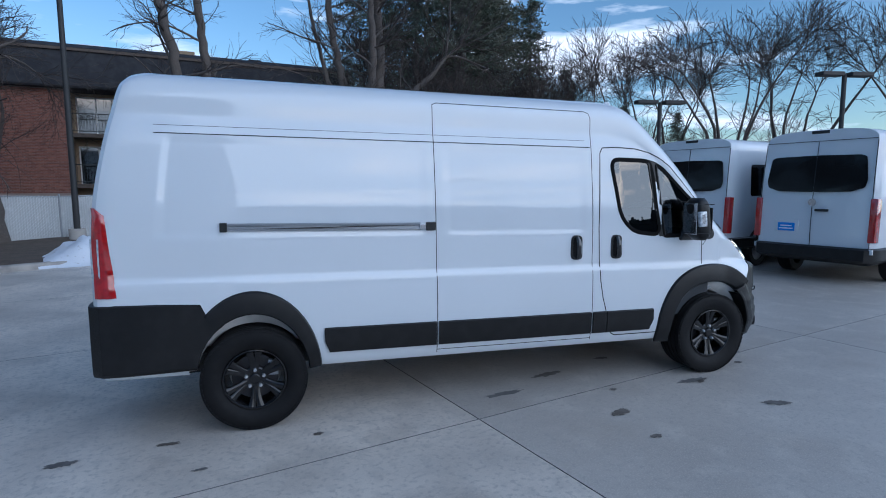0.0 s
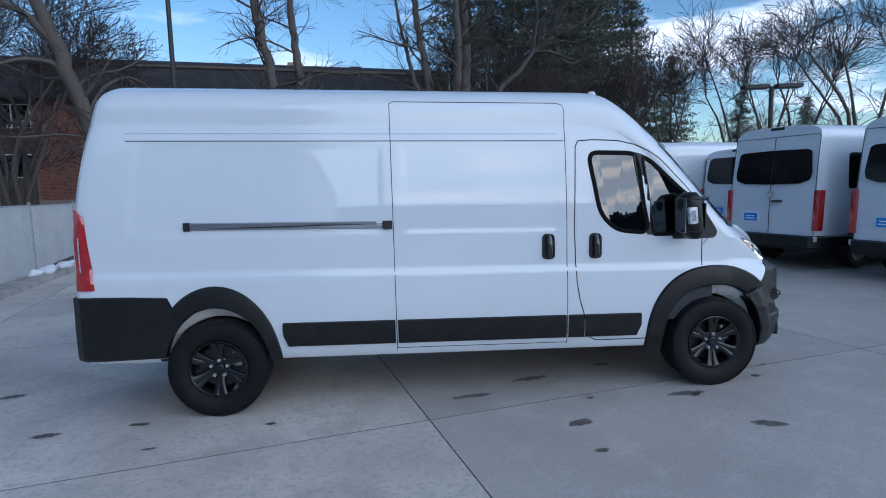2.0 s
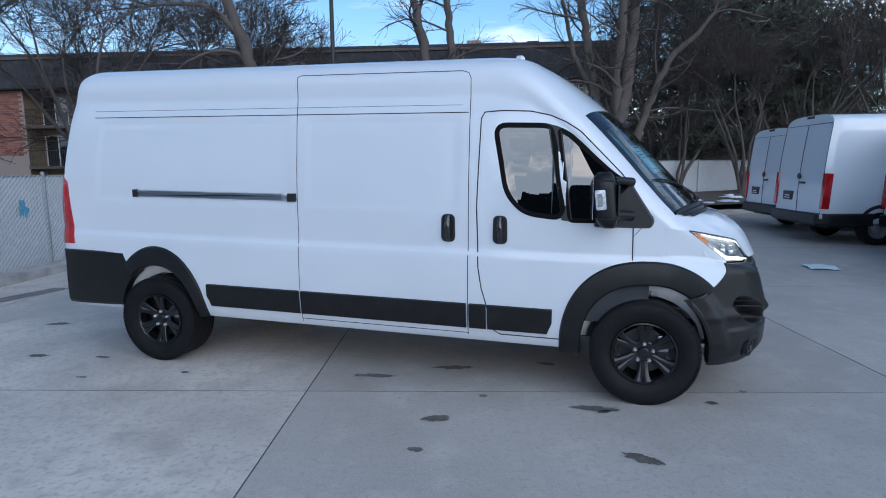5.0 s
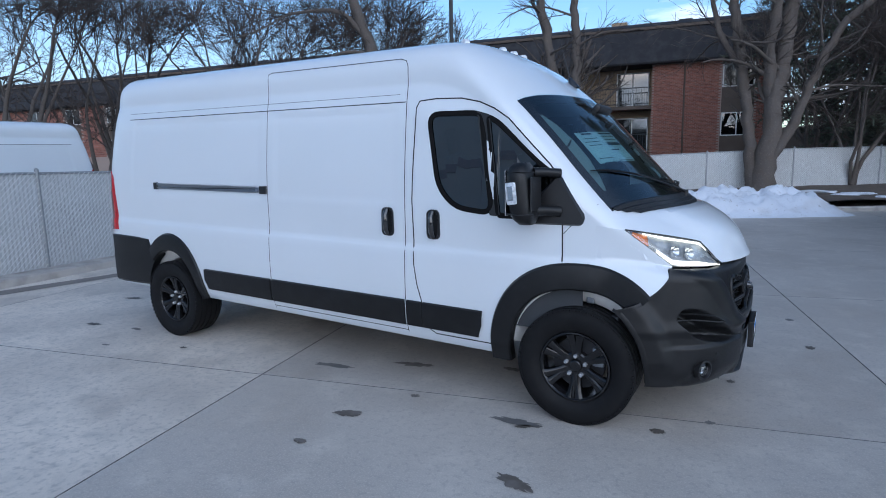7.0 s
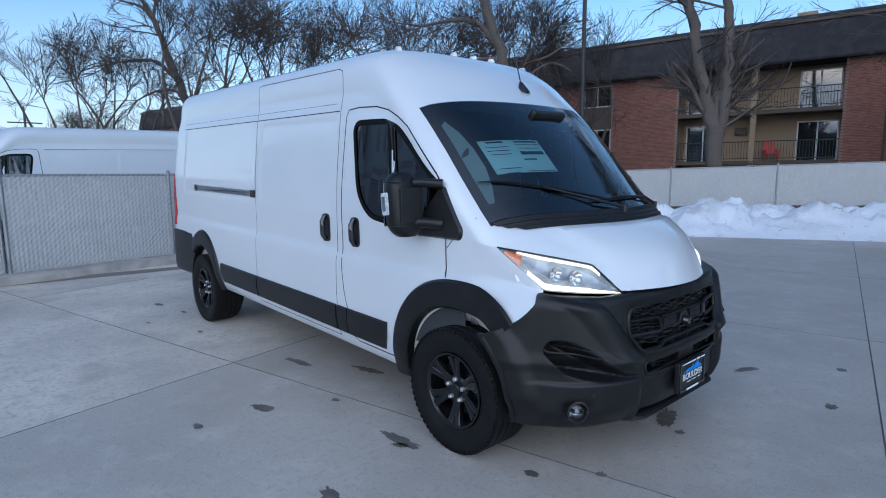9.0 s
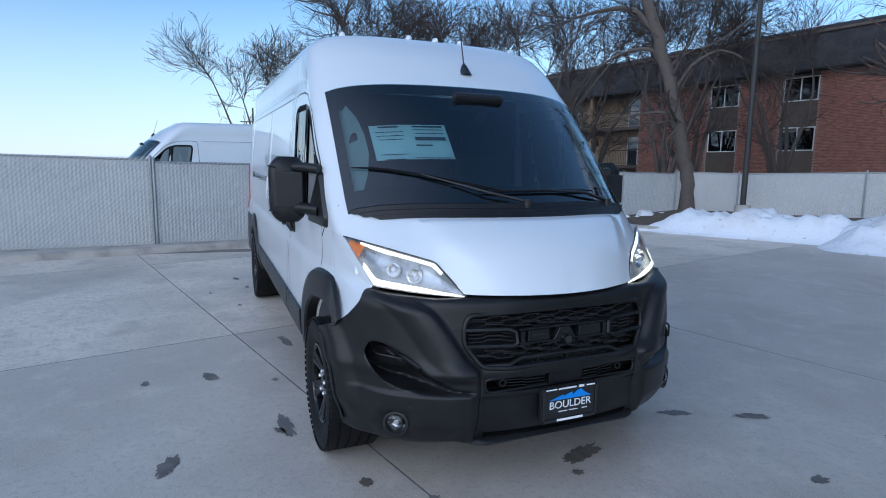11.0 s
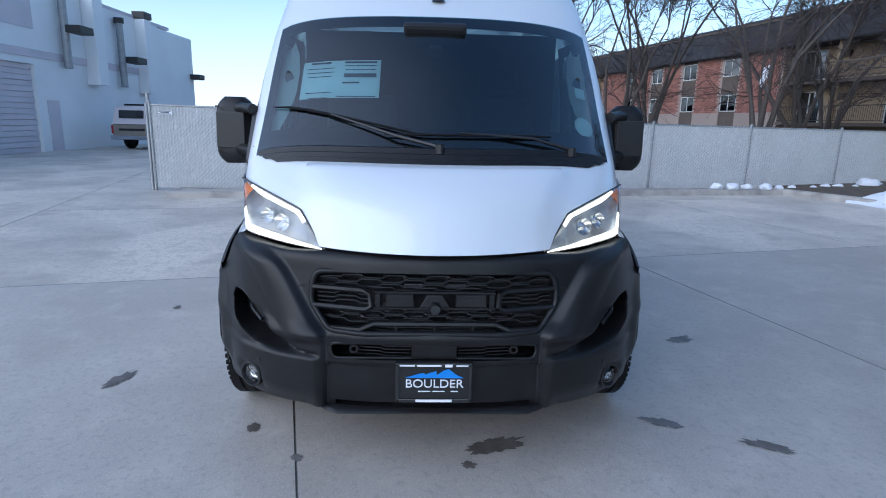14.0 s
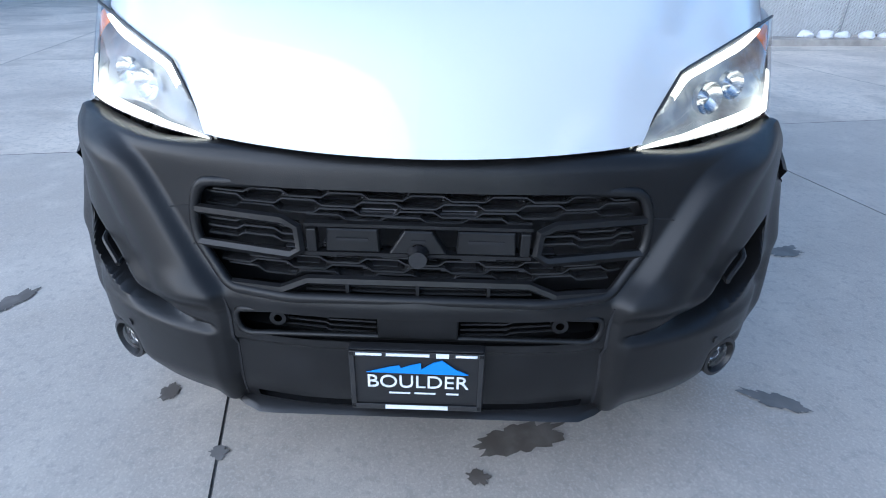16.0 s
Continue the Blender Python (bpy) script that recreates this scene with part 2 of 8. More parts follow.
INK = material("ink", (0.05, 0.07, 0.09), 0.6)
WHITEINK = material("white_lettering", (0.85, 0.86, 0.88), 0.5)
BLUEINK = material("blue_print", (0.03, 0.25, 0.75), 0.45)
GLASS = glass_material("side_glass", (0.040, 0.060, 0.062), 0.10, ior=2.2)
SCREEN = glass_material("windshield_glass", (0.36, 0.54, 0.60), 0.06, ior=2.0)
LENS = glass_material("lamp_cover", (0.93, 0.95, 0.97), 0.05)
PANE = glass_material("house_pane", (0.10, 0.12, 0.13), 0.12)

# ---------------------------------------------------------------- building helpers


def part(name, bm, mat, parent=None, label="", smooth=None):
    me = bpy.data.meshes.new(name)
    bmesh.ops.recalc_face_normals(bm, faces=bm.faces[:]) if len(bm.faces) < 20000 else None
    if smooth is not None:
        for f in bm.faces:
            f.smooth = True
        lim = radians(smooth)
        for e in bm.edges:
            if len(e.link_faces) == 2 and e.calc_face_angle(0) > lim:
                e.smooth = False
    bm.to_mesh(me)
    bm.free()
    for one in (mat if isinstance(mat, (list, tuple)) else [mat]):
        me.materials.append(one)
    ob = new(name, me)
    ob.parent = parent
    if label:
        ob["label"] = label
    return ob


def thing(name, m, label, category, group="", kind=""):
    ob = new(name)
    ob.empty_display_size = 0.2
    ob.matrix_world = m
    return tagged(ob, label, category, group, kind)


def data_part(name, verts, faces, mat, parent=None, label="", smooth=False):
    me = bpy.data.meshes.new(name)
    me.from_pydata([tuple(v) for v in verts], [], faces)
    me.materials.append(mat)
    if smooth:
        me.polygons.foreach_set("use_smooth", [True] * len(me.polygons))
    me.update()
    ob = new(name, me)
    ob.parent = parent
    if label:
        ob["label"] = label
    return ob


def box(bm, c, s, rot=None, bevel=0.0):
    r = bmesh.ops.create_cube(bm, size=1.0)
    bmesh.ops.scale(bm, vec=s, verts=r["verts"])
    if bevel:
        ed = list({e for v in r["verts"] for e in v.link_edges})
        res = bmesh.ops.bevel(bm, geom=ed, offset=bevel, segments=2, affect="EDGES", profile=0.6)
        vs = list({v for f in res["faces"] for v in f.verts} | {v for v in r["verts"] if v.is_valid})
    else:
        vs = r["verts"]
    m = Matrix.Translation(c) @ (rot.to_4x4() if rot is not None else Matrix.Identity(4))
    bmesh.ops.transform(bm, matrix=m, verts=vs)
    return vs


def rot3(rx=0, ry=0, rz=0):
    return Euler((radians(rx), radians(ry), radians(rz))).to_matrix()


def tube(bm, pts, radius, sides=8, cap=True):
    """A round bar along points; radius: a number or one for each point."""
    pts = [Vector(p) for p in pts]
    rings = []
    ref = None
    for i, p in enumerate(pts):
        t = (pts[min(i + 1, len(pts) - 1)] - pts[max(i - 1, 0)]).normalized()
        if ref is None:
            ref = t.orthogonal().normalized()
        u = (ref - t * ref.dot(t)).normalized()
        ref = u
        v = t.cross(u)
        r = radius[i] if isinstance(radius, (list, tuple)) else radius
        rings.append([bm.verts.new(p + (u * math.cos(a) + v * math.sin(a)) * r) for a in [2 * math.pi * k / sides for k in range(sides)]])
    for a, b in zip(rings, rings[1:]):
        for k in range(sides):
            bm.faces.new((a[k], a[(k + 1) % sides], b[(k + 1) % sides], b[k]))
    if cap:
        bm.faces.new(rings[0][::-1])
        bm.faces.new(rings[-1])
    return rings


def lathe(bm, profile, m, seg=48):
    """Turn (radius, height) rows about the local z axis of m."""
    rings = [[bm.verts.new(m @ Vector((r * math.cos(a), r * math.sin(a), h))) for a in [2 * math.pi * k / seg for k in range(seg)]] for r, h in profile]
    for a, b in zip(rings, rings[1:]):
        for k in range(seg):
            bm.faces.new((a[k], a[(k + 1) % seg], b[(k + 1) % seg], b[k]))
    return rings


def prism(bm, outline, depth_vec):
    """A solid from a closed 3D outline pushed along a vector."""
    a = [bm.verts.new(Vector(p)) for p in outline]
    b = [bm.verts.new(Vector(p) + Vector(depth_vec)) for p in outline]
    n = len(a)
    bm.faces.new(a)
    bm.faces.new(b[::-1])
    for i in range(n):
        bm.faces.new((a[i], b[i], b[(i + 1) % n], a[(i + 1) % n]))


def grid_faces(bm, rows, closed=False):
    vs = [[bm.verts.new(p) for p in r] for r in rows]
    fs = []
    for a, b in zip(vs, vs[1:]):
        n = len(a)
        for k in range(n if closed else n - 1):
            fs.append(bm.faces.new((a[k], a[(k + 1) % n], b[(k + 1) % n], b[k])))
    return vs, fs


def curve(tab):
    """A smooth function through rows of (x, y)."""
    xs, ys = [r[0] for r in tab], [r[1] for r in tab]
    n = len(xs)
    sl = []
    for i in range(n):
        if i in (0, n - 1):
            j = min(i, n - 2)
            sl.append((ys[j + 1] - ys[j]) / (xs[j + 1] - xs[j]))
        else:
            d0, d1 = (ys[i] - ys[i - 1]) / (xs[i] - xs[i - 1]), (ys[i + 1] - ys[i]) / (xs[i + 1] - xs[i])
            sl.append(0.0 if d0 * d1 <= 0 else 2 * d0 * d1 / (d0 + d1))

    def f(x):
        if x <= xs[0]:
            return ys[0]
        if x >= xs[-1]:
            return ys[-1]
        i = max(k for k in range(n - 1) if xs[k] <= x)
        h = xs[i + 1] - xs[i]
        t = (x - xs[i]) / h
        return (ys[i] * (1 + 2 * t) * (1 - t) ** 2 + sl[i] * h * t * (1 - t) ** 2 + ys[i + 1] * t * t * (3 - 2 * t) + sl[i + 1] * h * t * t * (t - 1))
    return f


def smooth01(x):
    x = min(1.0, max(0.0, x))
    return x * x * (3 - 2 * x)


def inside(poly, x, y):
    ok = False
    for (x0, y0), (x1, y1) in zip(poly, poly[1:] + poly[:1]):
        if (y0 > y) != (y1 > y) and x < (x1 - x0) * (y - y0) / (y1 - y0) + x0:
            ok = not ok
    return ok


def rounded(poly, r, n=5):
    """A polygon with its corners rounded."""
    out = []
    for i, p in enumerate(poly):
        a, b = Vector(poly[i - 1]), Vector(poly[(i + 1) % len(poly)])
        p = Vector(p)
        ra, rb = min(r, (a - p).length * 0.45), min(r, (b - p).length * 0.45)
        p0, p1 = p + (a - p).normalized() * ra, p + (b - p).normalized() * rb
        for k in range(n + 1):
            t = k / n
            out.append(tuple((1 - t) ** 2 * p0 + 2 * t * (1 - t) * p + t * t * p1))
    return out


def grown(poly, d):
    """A closed polygon pushed outwards by d."""
    area = sum(a[0] * b[1] - b[0] * a[1] for a, b in zip(poly, poly[1:] + poly[:1]))
    sg = 1 if area > 0 else -1
    out = []
    for i, p in enumerate(poly):
        t = (Vector(poly[(i + 1) % len(poly)]) - Vector(poly[i - 1]))
        t = t.normalized() if t.length > 1e-9 else Vector((1, 0))
        out.append((p[0] + sg * t.y * d, p[1] - sg * t.x * d))
    return out


def lettering(name, words, height, m, mat, parent, label=""):
    cu = bpy.data.curves.new("words", "FONT")
    cu.body, cu.size, cu.extrude, cu.align_x = words, height, 0.0012, "CENTER"
    tmp = bpy.data.objects.new("words", cu)
    scene.collection.objects.link(tmp)
    me = bpy.data.meshes.new_from_object(tmp.evaluated_get(bpy.context.evaluated_depsgraph_get()))
    bpy.data.objects.remove(tmp)
    bpy.data.curves.remove(cu)
    me.transform(m)
    me.materials.clear()
    me.materials.append(mat)
    ob = new(name, me)
    ob.parent = parent
    if label:
        ob["label"] = label
    return ob

# ---------------------------------------------------------------- the white cargo van
RAKE = 0.02          # the empty van stands a little higher at the rear
ZT = curve([(-3.02, 2.475), (-2.98, 2.508), (-2.90, 2.525), (0.9, 2.525), (1.05, 2.52), (1.18, 2.50), (1.33, 2.435), (1.49, 2.345), (1.64, 2.235), (1.85, 2.06), (2.05, 1.86), (2.24, 1.655), (2.4, 1.49), (2.5, 1.405), (2.6, 1.345), (2.75, 1.25), (2.83, 1.165), (2.88, 1.09), (2.90, 1.055)])
ZS = curve([(-3.02, 2.2), (0.9, 2.2), (1.2, 2.16), (1.5, 2.06), (1.72, 1.93), (2.0, 1.64), (2.25, 1.38), (2.42, 1.27), (2.56, 1.19), (2.75, 1.07), (2.90, 0.96)])
FW = curve([(-3.02, 0.955), (-3.0, 0.982), (-2.93, 0.998), (-2.85, 1.0), (1.6, 1.0), (2.0, 0.99), (2.3, 0.975), (2.6, 0.95), (2.9, 0.92)])
PB = curve([(-2.97, 0.0), (0.6, 0.0), (1.2, 0.10), (1.7, 0.26), (2.4, 0.32), (2.65, 0.42), (2.9, 0.56)])
PW = curve([(0.38, 0.955), (0.43, 0.985), (0.55, 1.012), (0.8, 1.022), (1.0, 1.018), (1.06, 1.010), (1.09, 0.998), (1.3, 0.998), (1.5, 0.993), (1.9, 0.958), (2.07, 0.938), (2.2, 0.912)])
EX = curve([(-2.97, 4.8), (0.5, 4.8), (1.0, 4.8), (1.6, 4.2), (2.2, 4.2), (2.6, 4.0), (2.9, 4.5)])


def pressed(s, z):
    """Depth of the shallow pressings in the side panels."""
    d = 0.0
    for x0, x1 in ((-2.62, -0.70), (-0.56, 0.70)):
        a = min(smooth01((s - x0) / 0.03), smooth01((x1 - s) / 0.03))
        b = min(smooth01((z - 1.36) / 0.03), smooth01((2.06 - z) / 0.03))
        d = max(d, a * b)
    return 0.0055 * d


def half(s, z):
    zs, zt = ZS(s), ZT(s)
    if z <= zs:
        return PW(z) * FW(s) - pressed(s, z)
    e = EX(s)
    k = min(1.0, (z - zs) / max(1e-4, zt - zs))
    return (PW(zs) * FW(s) - pressed(s, zs)) * max(0.0, 1 - k ** e) ** (1 / e)


def lean(s, z):
    return 0.25 * smooth01((-2.0 - s) / 0.95) * max(0.0, (z - 1.25) / 1.25) ** 1.7


def raked(x, y, z):
    return Vector((x, y, z - RAKE * x))


def side_at(x, z, sg=-1, off=0.0):
    """The point of the van's flank at length x and height z."""
    s = x
    for _ in range(8):
        y = half(s, z)
        s = x + PB(s) * y * y - lean(s, z)
    return raked(x, sg * (half(s, z) + off), z)


def top_at(s, y, off=0.0):
    zs, zt, e = ZS(s), ZT(s), EX(s)
    yw = PW(zs) * FW(s)
    z = zs + (zt - zs) * max(0.0, 1 - min(1, abs(y) / yw) ** e) ** (1 / e)
    return raked(s - PB(s) * y * y, y, z + off)


WIN_A = rounded([(0.945, 1.995), (1.342, 1.990), (1.365, 1.93), (1.450, 1.335), (1.165, 1.365), (1.035, 1.50)], 0.09)
WIN_B = rounded([(1.398, 1.965), (1.475, 1.925), (1.845, 1.60), (1.865, 1.55), (1.84, 1.33), (1.485, 1.325)], 0.03)
WHEELS = [(-2.019, 0.372), (2.019, 0.372)]


LAMP_TIP, LAMP_BEND, LAMP_IN, LAMP_LOW, LAMP_MID = Vector((2.282, 0.940, 1.232)), Vector((2.637, 0.580, 1.134)), Vector((2.762, 0.470, 0.984)), Vector((2.535, 0.856, 1.020)), Vector((2.672, 0.690, 0.992))
LAMP_N = Vector((0.72, 0.58, 0.38)).normalized()


def lamp_at(sg, t, v, off=0.0):
    """Across a headlamp: t from the outer tip to the inner point, v from the upper to the lower edge."""
    if t < 0.70:
        a = LAMP_TIP.lerp(LAMP_BEND, t / 0.70)
    else:
        a = LAMP_BEND.lerp(LAMP_IN, (t - 0.70) / 0.30)
    if t < 0.38:
        b = LAMP_TIP.lerp(LAMP_LOW, smooth01(t / 0.38) * 0.35 + 0.65 * t / 0.38)
    else:
        q = (t - 0.38) / 0.62
        b = LAMP_LOW * (1 - q) ** 2 + LAMP_MID * 2 * q * (1 - q) + LAMP_IN * q * q
    bul = 0.030 * math.sin(math.pi * min(1, max(0, t))) ** 0.8 * (0.45 + 0.55 * math.sin(math.pi * v))
    p = a.lerp(b, v) + LAMP_N * (bul + off)
    return Vector((p.x, sg * p.y, p.z))


LAMP_U = (LAMP_IN - LAMP_TIP).normalized()
LAMP_V = LAMP_N.cross(LAMP_U).normalized()
_edge = [lamp_at(1, k / 20, 0) for k in range(21)] + [lamp_at(1, 1 - k / 20, 1) for k in range(1, 20)]
LAMP_POLY = [(p.dot(LAMP_U), p.dot(LAMP_V)) for p in _edge]


def to_rim(poly, x, y):
    """Step from a point to the nearest point of a polygon's outline, and its length."""
    best = (0.0, 0.0, 9.0)
    for (x0, y0), (x1, y1) in zip(poly, poly[1:] + poly[:1]):
        dx, dy = x1 - x0, y1 - y0
        t = max(0.0, min(1.0, ((x - x0) * dx + (y - y0) * dy) / max(1e-9, dx * dx + dy * dy)))
        sx, sy = x0 + dx * t - x, y0 + dy * t - y
        if math.hypot(sx, sy) < best[2]:
            best = (sx, sy, math.hypot(sx, sy))
    return best


def in_lamp(c):
    p = Vector((c.x, abs(c.y), c.z))
    return inside(LAMP_POLY, p.dot(LAMP_U), p.dot(LAMP_V))


def build_van(m, label):
    van = thing("cargo_van", m, label, "van")
    # --- shell
    bm = bmesh.new()
    NS, NV = 190, 112
    ss = [-3.02 + 5.92 * i / NS for i in range(NS + 1)]
    for sg in (-1, 1):
        rows = []
        for s in ss:
            zs, zt, e = ZS(s), ZT(s), EX(s)
            row = []
            for j in range(NV + 1):
                v = j / NV
                if v < 0.72:
                    z = 0.385 + (zs - 0.385) * v / 0.72
                    y = half(s, z)
                else:
                    t = (v - 0.72) / 0.28
                    yw = PW(zs) * FW(s) - pressed(s, zs)
                    zk = (1 - 0.90 ** e) ** (1 / e)
                    if t < 0.45:
                        k = zk * t / 0.45
                        y, z = yw * (1 - k ** e) ** (1 / e), zs + (zt - zs) * k
                    else:
                        y = yw * 0.90 * (1 - (t - 0.45) / 0.55) if j < NV else 0.0
                        z = zs + (zt - zs) * (1 - (y / yw) ** e) ** (1 / e)
                if s > 2.52 and v > 0.72:
                    # raised middle of the hood, with a crease on either side
                    z += 0.034 * smooth01((0.74 - 0.62 * (s - 2.46) - y) / 0.055) * smooth01((s - 2.53) / 0.09) * smooth01((2.90 - s) / 0.10)
                row.append(raked(s - PB(s) * y * y + lean(s, z), sg * y, z))
            rows.append(row)
        vs, fs = grid_faces(bm, rows)
        if sg < 0:
            end = [v for v in vs[0]]
        else:
            cap = end + vs[0][::-1]
    bmesh.ops.remove_doubles(bm, verts=bm.verts[:], dist=0.0004)
    drop = []
    for f in bm.faces:
        c = f.calc_center_median()
        z = c.z + RAKE * c.x
        ay = abs(c.y)
        if ay > 0.80 and any(((c.x - wx) / ax) ** 2 + ((c.z - wz) / az) ** 2 < 1 for (wx, wz), (ax, az) in zip(WHEELS, ((0.445, 0.555), (0.50, 0.56)))):
            drop.append(f)
        elif ay > 0.6 and (inside(WIN_A, c.x, z) or inside(WIN_B, c.x, z)):
            drop.append(f)
        else:
            s = c.x + PB(c.x + 0.2) * c.y * c.y
            s = c.x + PB(s) * c.y * c.y
            if 1.82 < s < 2.385 and ay < 0.865 - 0.02 * (2.4 - s):
                drop.append(f)
            elif ay > 0.40 and c.x > 2.26 and c.z < 1.25 and in_lamp(c):
                drop.append(f)
            elif (s > 2.66 and z < 0.97 and ay < 0.62) or (c.x > 2.2 and z < 0.74) or (ay > 0.6 and c.x > 2.165 and z < (1.222 if c.x < 2.282 else 1.222 - 0.838 * (c.x - 2.282))):
                drop.append(f)
    bmesh.ops.delete(bm, geom=drop, context="FACES")
    # draw the cut edge round each headlamp onto the lamp's outline
    for v in bm.verts:
        if v.co.x > 2.25 and abs(v.co.y) > 0.42 and v.co.z < 1.25 and v.is_boundary:
            p = Vector((v.co.x, abs(v.co.y), v.co.z))
            du, dv, dist = to_rim(LAMP_POLY, p.dot(LAMP_U), p.dot(LAMP_V))
            if dist < 0.035:
                q = p + LAMP_U * du + LAMP_V * dv
                v.co = Vector((q.x, math.copysign(q.y, v.co.y), q.z))
    part("body", bm, PAINT, van, "glossy white painted steel shell", smooth=24)
    # --- rear wall, floor and cabin
    bm = bmesh.new()
    pts = [side_at(-3.01, z, -1) for z in [0.39 + 0.1 * k for k in range(18)]]
    rear = [Vector((-3.015 + lean(-3.02, p.z - 0.06), p.y, p.z)) for p in pts]
    rear_l = [Vector((p.x, -p.y, p.z)) for p in rear]
    grid_faces(bm, [rear, [Vector((p.x - 0.015, 0, p.z)) for p in rear], rear_l])
    part("rear_doors", bm, PAINT, van, smooth=40)
    bm = bmesh.new()
    box(bm, (-0.1, 0, 0.47), (5.5, 1.6, 0.14), bevel=0.02)
    box(bm, (-2.2, 0, 0.40), (0.9, 1.2, 0.14), bevel=0.02)
    tube(bm, [(-2.019, -0.75, 0.372), (-2.019, 0.75, 0.372)], 0.05)
    tube(bm, [(2.019, -0.75, 0.372), (2.019, 0.75, 0.372)], 0.05)
    tube(bm, [(-2.6, 0.5, 0.36), (-1.2, 0.5, 0.33), (1.2, 0.45, 0.33)], 0.04)
    part("underbody", bm, UNDER, van)
    bm = bmesh.new()
    box(bm, (0.80, 0, 1.36), (0.03, 1.80, 1.56), bevel=0.01)
    box(bm, (1.5, 0, 0.66), (1.5, 1.8, 0.06))
    part("bulkhead", bm, INTERIOR, van, "dark grey cab partition")
    for sg in (-1, 1):
        bm = bmesh.new()
        rows = [[side_at(x, z, sg, -0.05) for x in [0.84 + 0.1 * k for k in range(13)]] for z in (0.6, 0.9, 1.2, 1.34)]
        grid_faces(bm, rows)
        part("door_card", bm, INTERIOR, van)
        # lining of the cab side round the glass
        bm = bmesh.new()
        for i in range(20):
            for k in range(24):
                x, z = 0.83 + 0.04 * i, 1.33 + 0.035 * k
                if inside(WIN_A, x + 0.02, z + 0.017) or inside(WIN_B, x + 0.02, z + 0.017) or z > 2.05 - 1.2 * max(0, x - 1.36):
                    continue
                q = [side_at(a, b, sg, -0.028) for a, b in ((x, z), (x + 0.04, z), (x + 0.04, z + 0.035), (x, z + 0.035))]
                bm.faces.new([bm.verts.new(p) for p in q])
        bmesh.ops.remove_doubles(bm, verts=bm.verts[:], dist=0.001)
        part("side_lining", bm, HEADLINING, van, smooth=40)
        # seat
        seat = thing("seat", Matrix.Identity(4), "dark grey cloth cab seat", "seat")
        seat.parent = van
        del seat["category"]
        bm = bmesh.new()
        y = sg * 0.48
        box(bm, (1.24, y, 0.98), (0.52, 0.52, 0.16), bevel=0.05)
        part("cushion", bm, INTERIOR, seat)
        bm = bmesh.new()
        box(bm, (1.00, y, 1.36), (0.16, 0.50, 0.68), rot3(0, -12, 0), bevel=0.06)
        part("backrest", bm, INTERIOR, seat)
        bm = bmesh.new()
        box(bm, (0.93, y, 1.80), (0.10, 0.28, 0.20), rot3(0, -8, 0), bevel=0.04)
        part("headrest", bm, INTERIOR, seat)
    bm = bmesh.new()
    grid_faces(bm, [[top_at(s, 0.90 * (2 * k / 16 - 1) * (0.985 if s < 1.7 else 0.97), -0.05) for k in range(17)] for s in [0.84 + 0.095 * i for i in range(11)]])
    part("headliner", bm, HEADLINING, van, smooth=40)
    bm = bmesh.new()
    prof = [(1.72, 0.72), (1.70, 1.14), (1.78, 1.26), (1.95, 1.31), (2.28, 1.30), (2.30, 0.8)]
    grid_faces(bm, [[Vector((x - 0.30 * y * y * (1 if x > 2 else 0), y, z)) for x, z in prof] for y in (-0.84, -0.6, -0.3, 0, 0.3, 0.6, 0.84)])
    box(bm, (1.70, 0, 1.16), (0.05, 0.26, 0.20), rot3(0, -15, 0), bevel=0.01)
    box(bm, (1.74, 0, 0.92), (0.14, 0.30, 0.34), bevel=0.03)
    part("dashboard", bm, INTERIOR, van, "dark grey moulded dashboard", smooth=35)
    bm = bmesh.new()
    mm = Matrix.Translation((1.58, 0.48, 1.20)) @ Euler((0, radians(-62), 0)).to_matrix().to_4x4()
    ring = [mm @ Vector((0.19 * math.cos(a), 0.19 * math.sin(a), 0)) for a in [2 * math.pi * k / 28 for k in range(29)]]
    tube(bm, ring, 0.016, 8, cap=False)
    for a in (0.3, math.pi - 0.3, -math.pi / 2):
        tube(bm, [mm @ Vector((0, 0, -0.02)), mm @ Vector((0.185 * math.cos(a), 0.185 * math.sin(a), 0))], 0.016, 6)
    tube(bm, [mm @ Vector((0, 0, 0.01)), mm @ Vector((0, 0, -0.05))], 0.06, 14)
    part("steering_wheel", bm, SATINBLACK, van)
    # pale pillar trims inside the windshield
    for sg in (-1, 1):
        bm = bmesh.new()
        grid_faces(bm, [[top_at(s, sg * (0.845 - w * k / 3), -0.035 - 0.03 * math.sin(math.pi * k / 3)) for k in range(4)] for s, w in ((1.87, 0.06), (1.95, 0.10), (2.05, 0.12), (2.15, 0.12), (2.25, 0.09), (2.33, 0.05))])
        part("pillar_trim", bm, TRIM, van, "pale grey pillar trim", smooth=50)
        bm = bmesh.new()
        c = top_at(2.06, sg * 0.785, -0.052)
        bm.faces.new([bm.verts.new(c + Vector((0.03 * math.sin(a) * 0.7, 0.024 * math.cos(a), 0.045 * math.sin(a)))) for a in [2 * math.pi * k / 16 for k in range(16)]])
        part("speaker_opening", bm, INTERIOR, van)
    bm = bmesh.new()
    box(bm, (1.86, 0.0, 1.985), (0.05, 0.34, 0.12), rot3(0, 40, 0), bevel=0.02)
    box(bm, (1.93, 0.0, 1.89), (0.04, 0.07, 0.05), rot3(0, 40, 0), bevel=0.01)
    part("mirror_console", bm, SATINBLACK, van)

    # --- windshield and its dark border
    def screen_edge(s):
        return 0.895 - 0.02 * max(0.0, (2.4 - s))
    S0, S1 = 1.785, 2.455
    bm = bmesh.new()
    rows = []
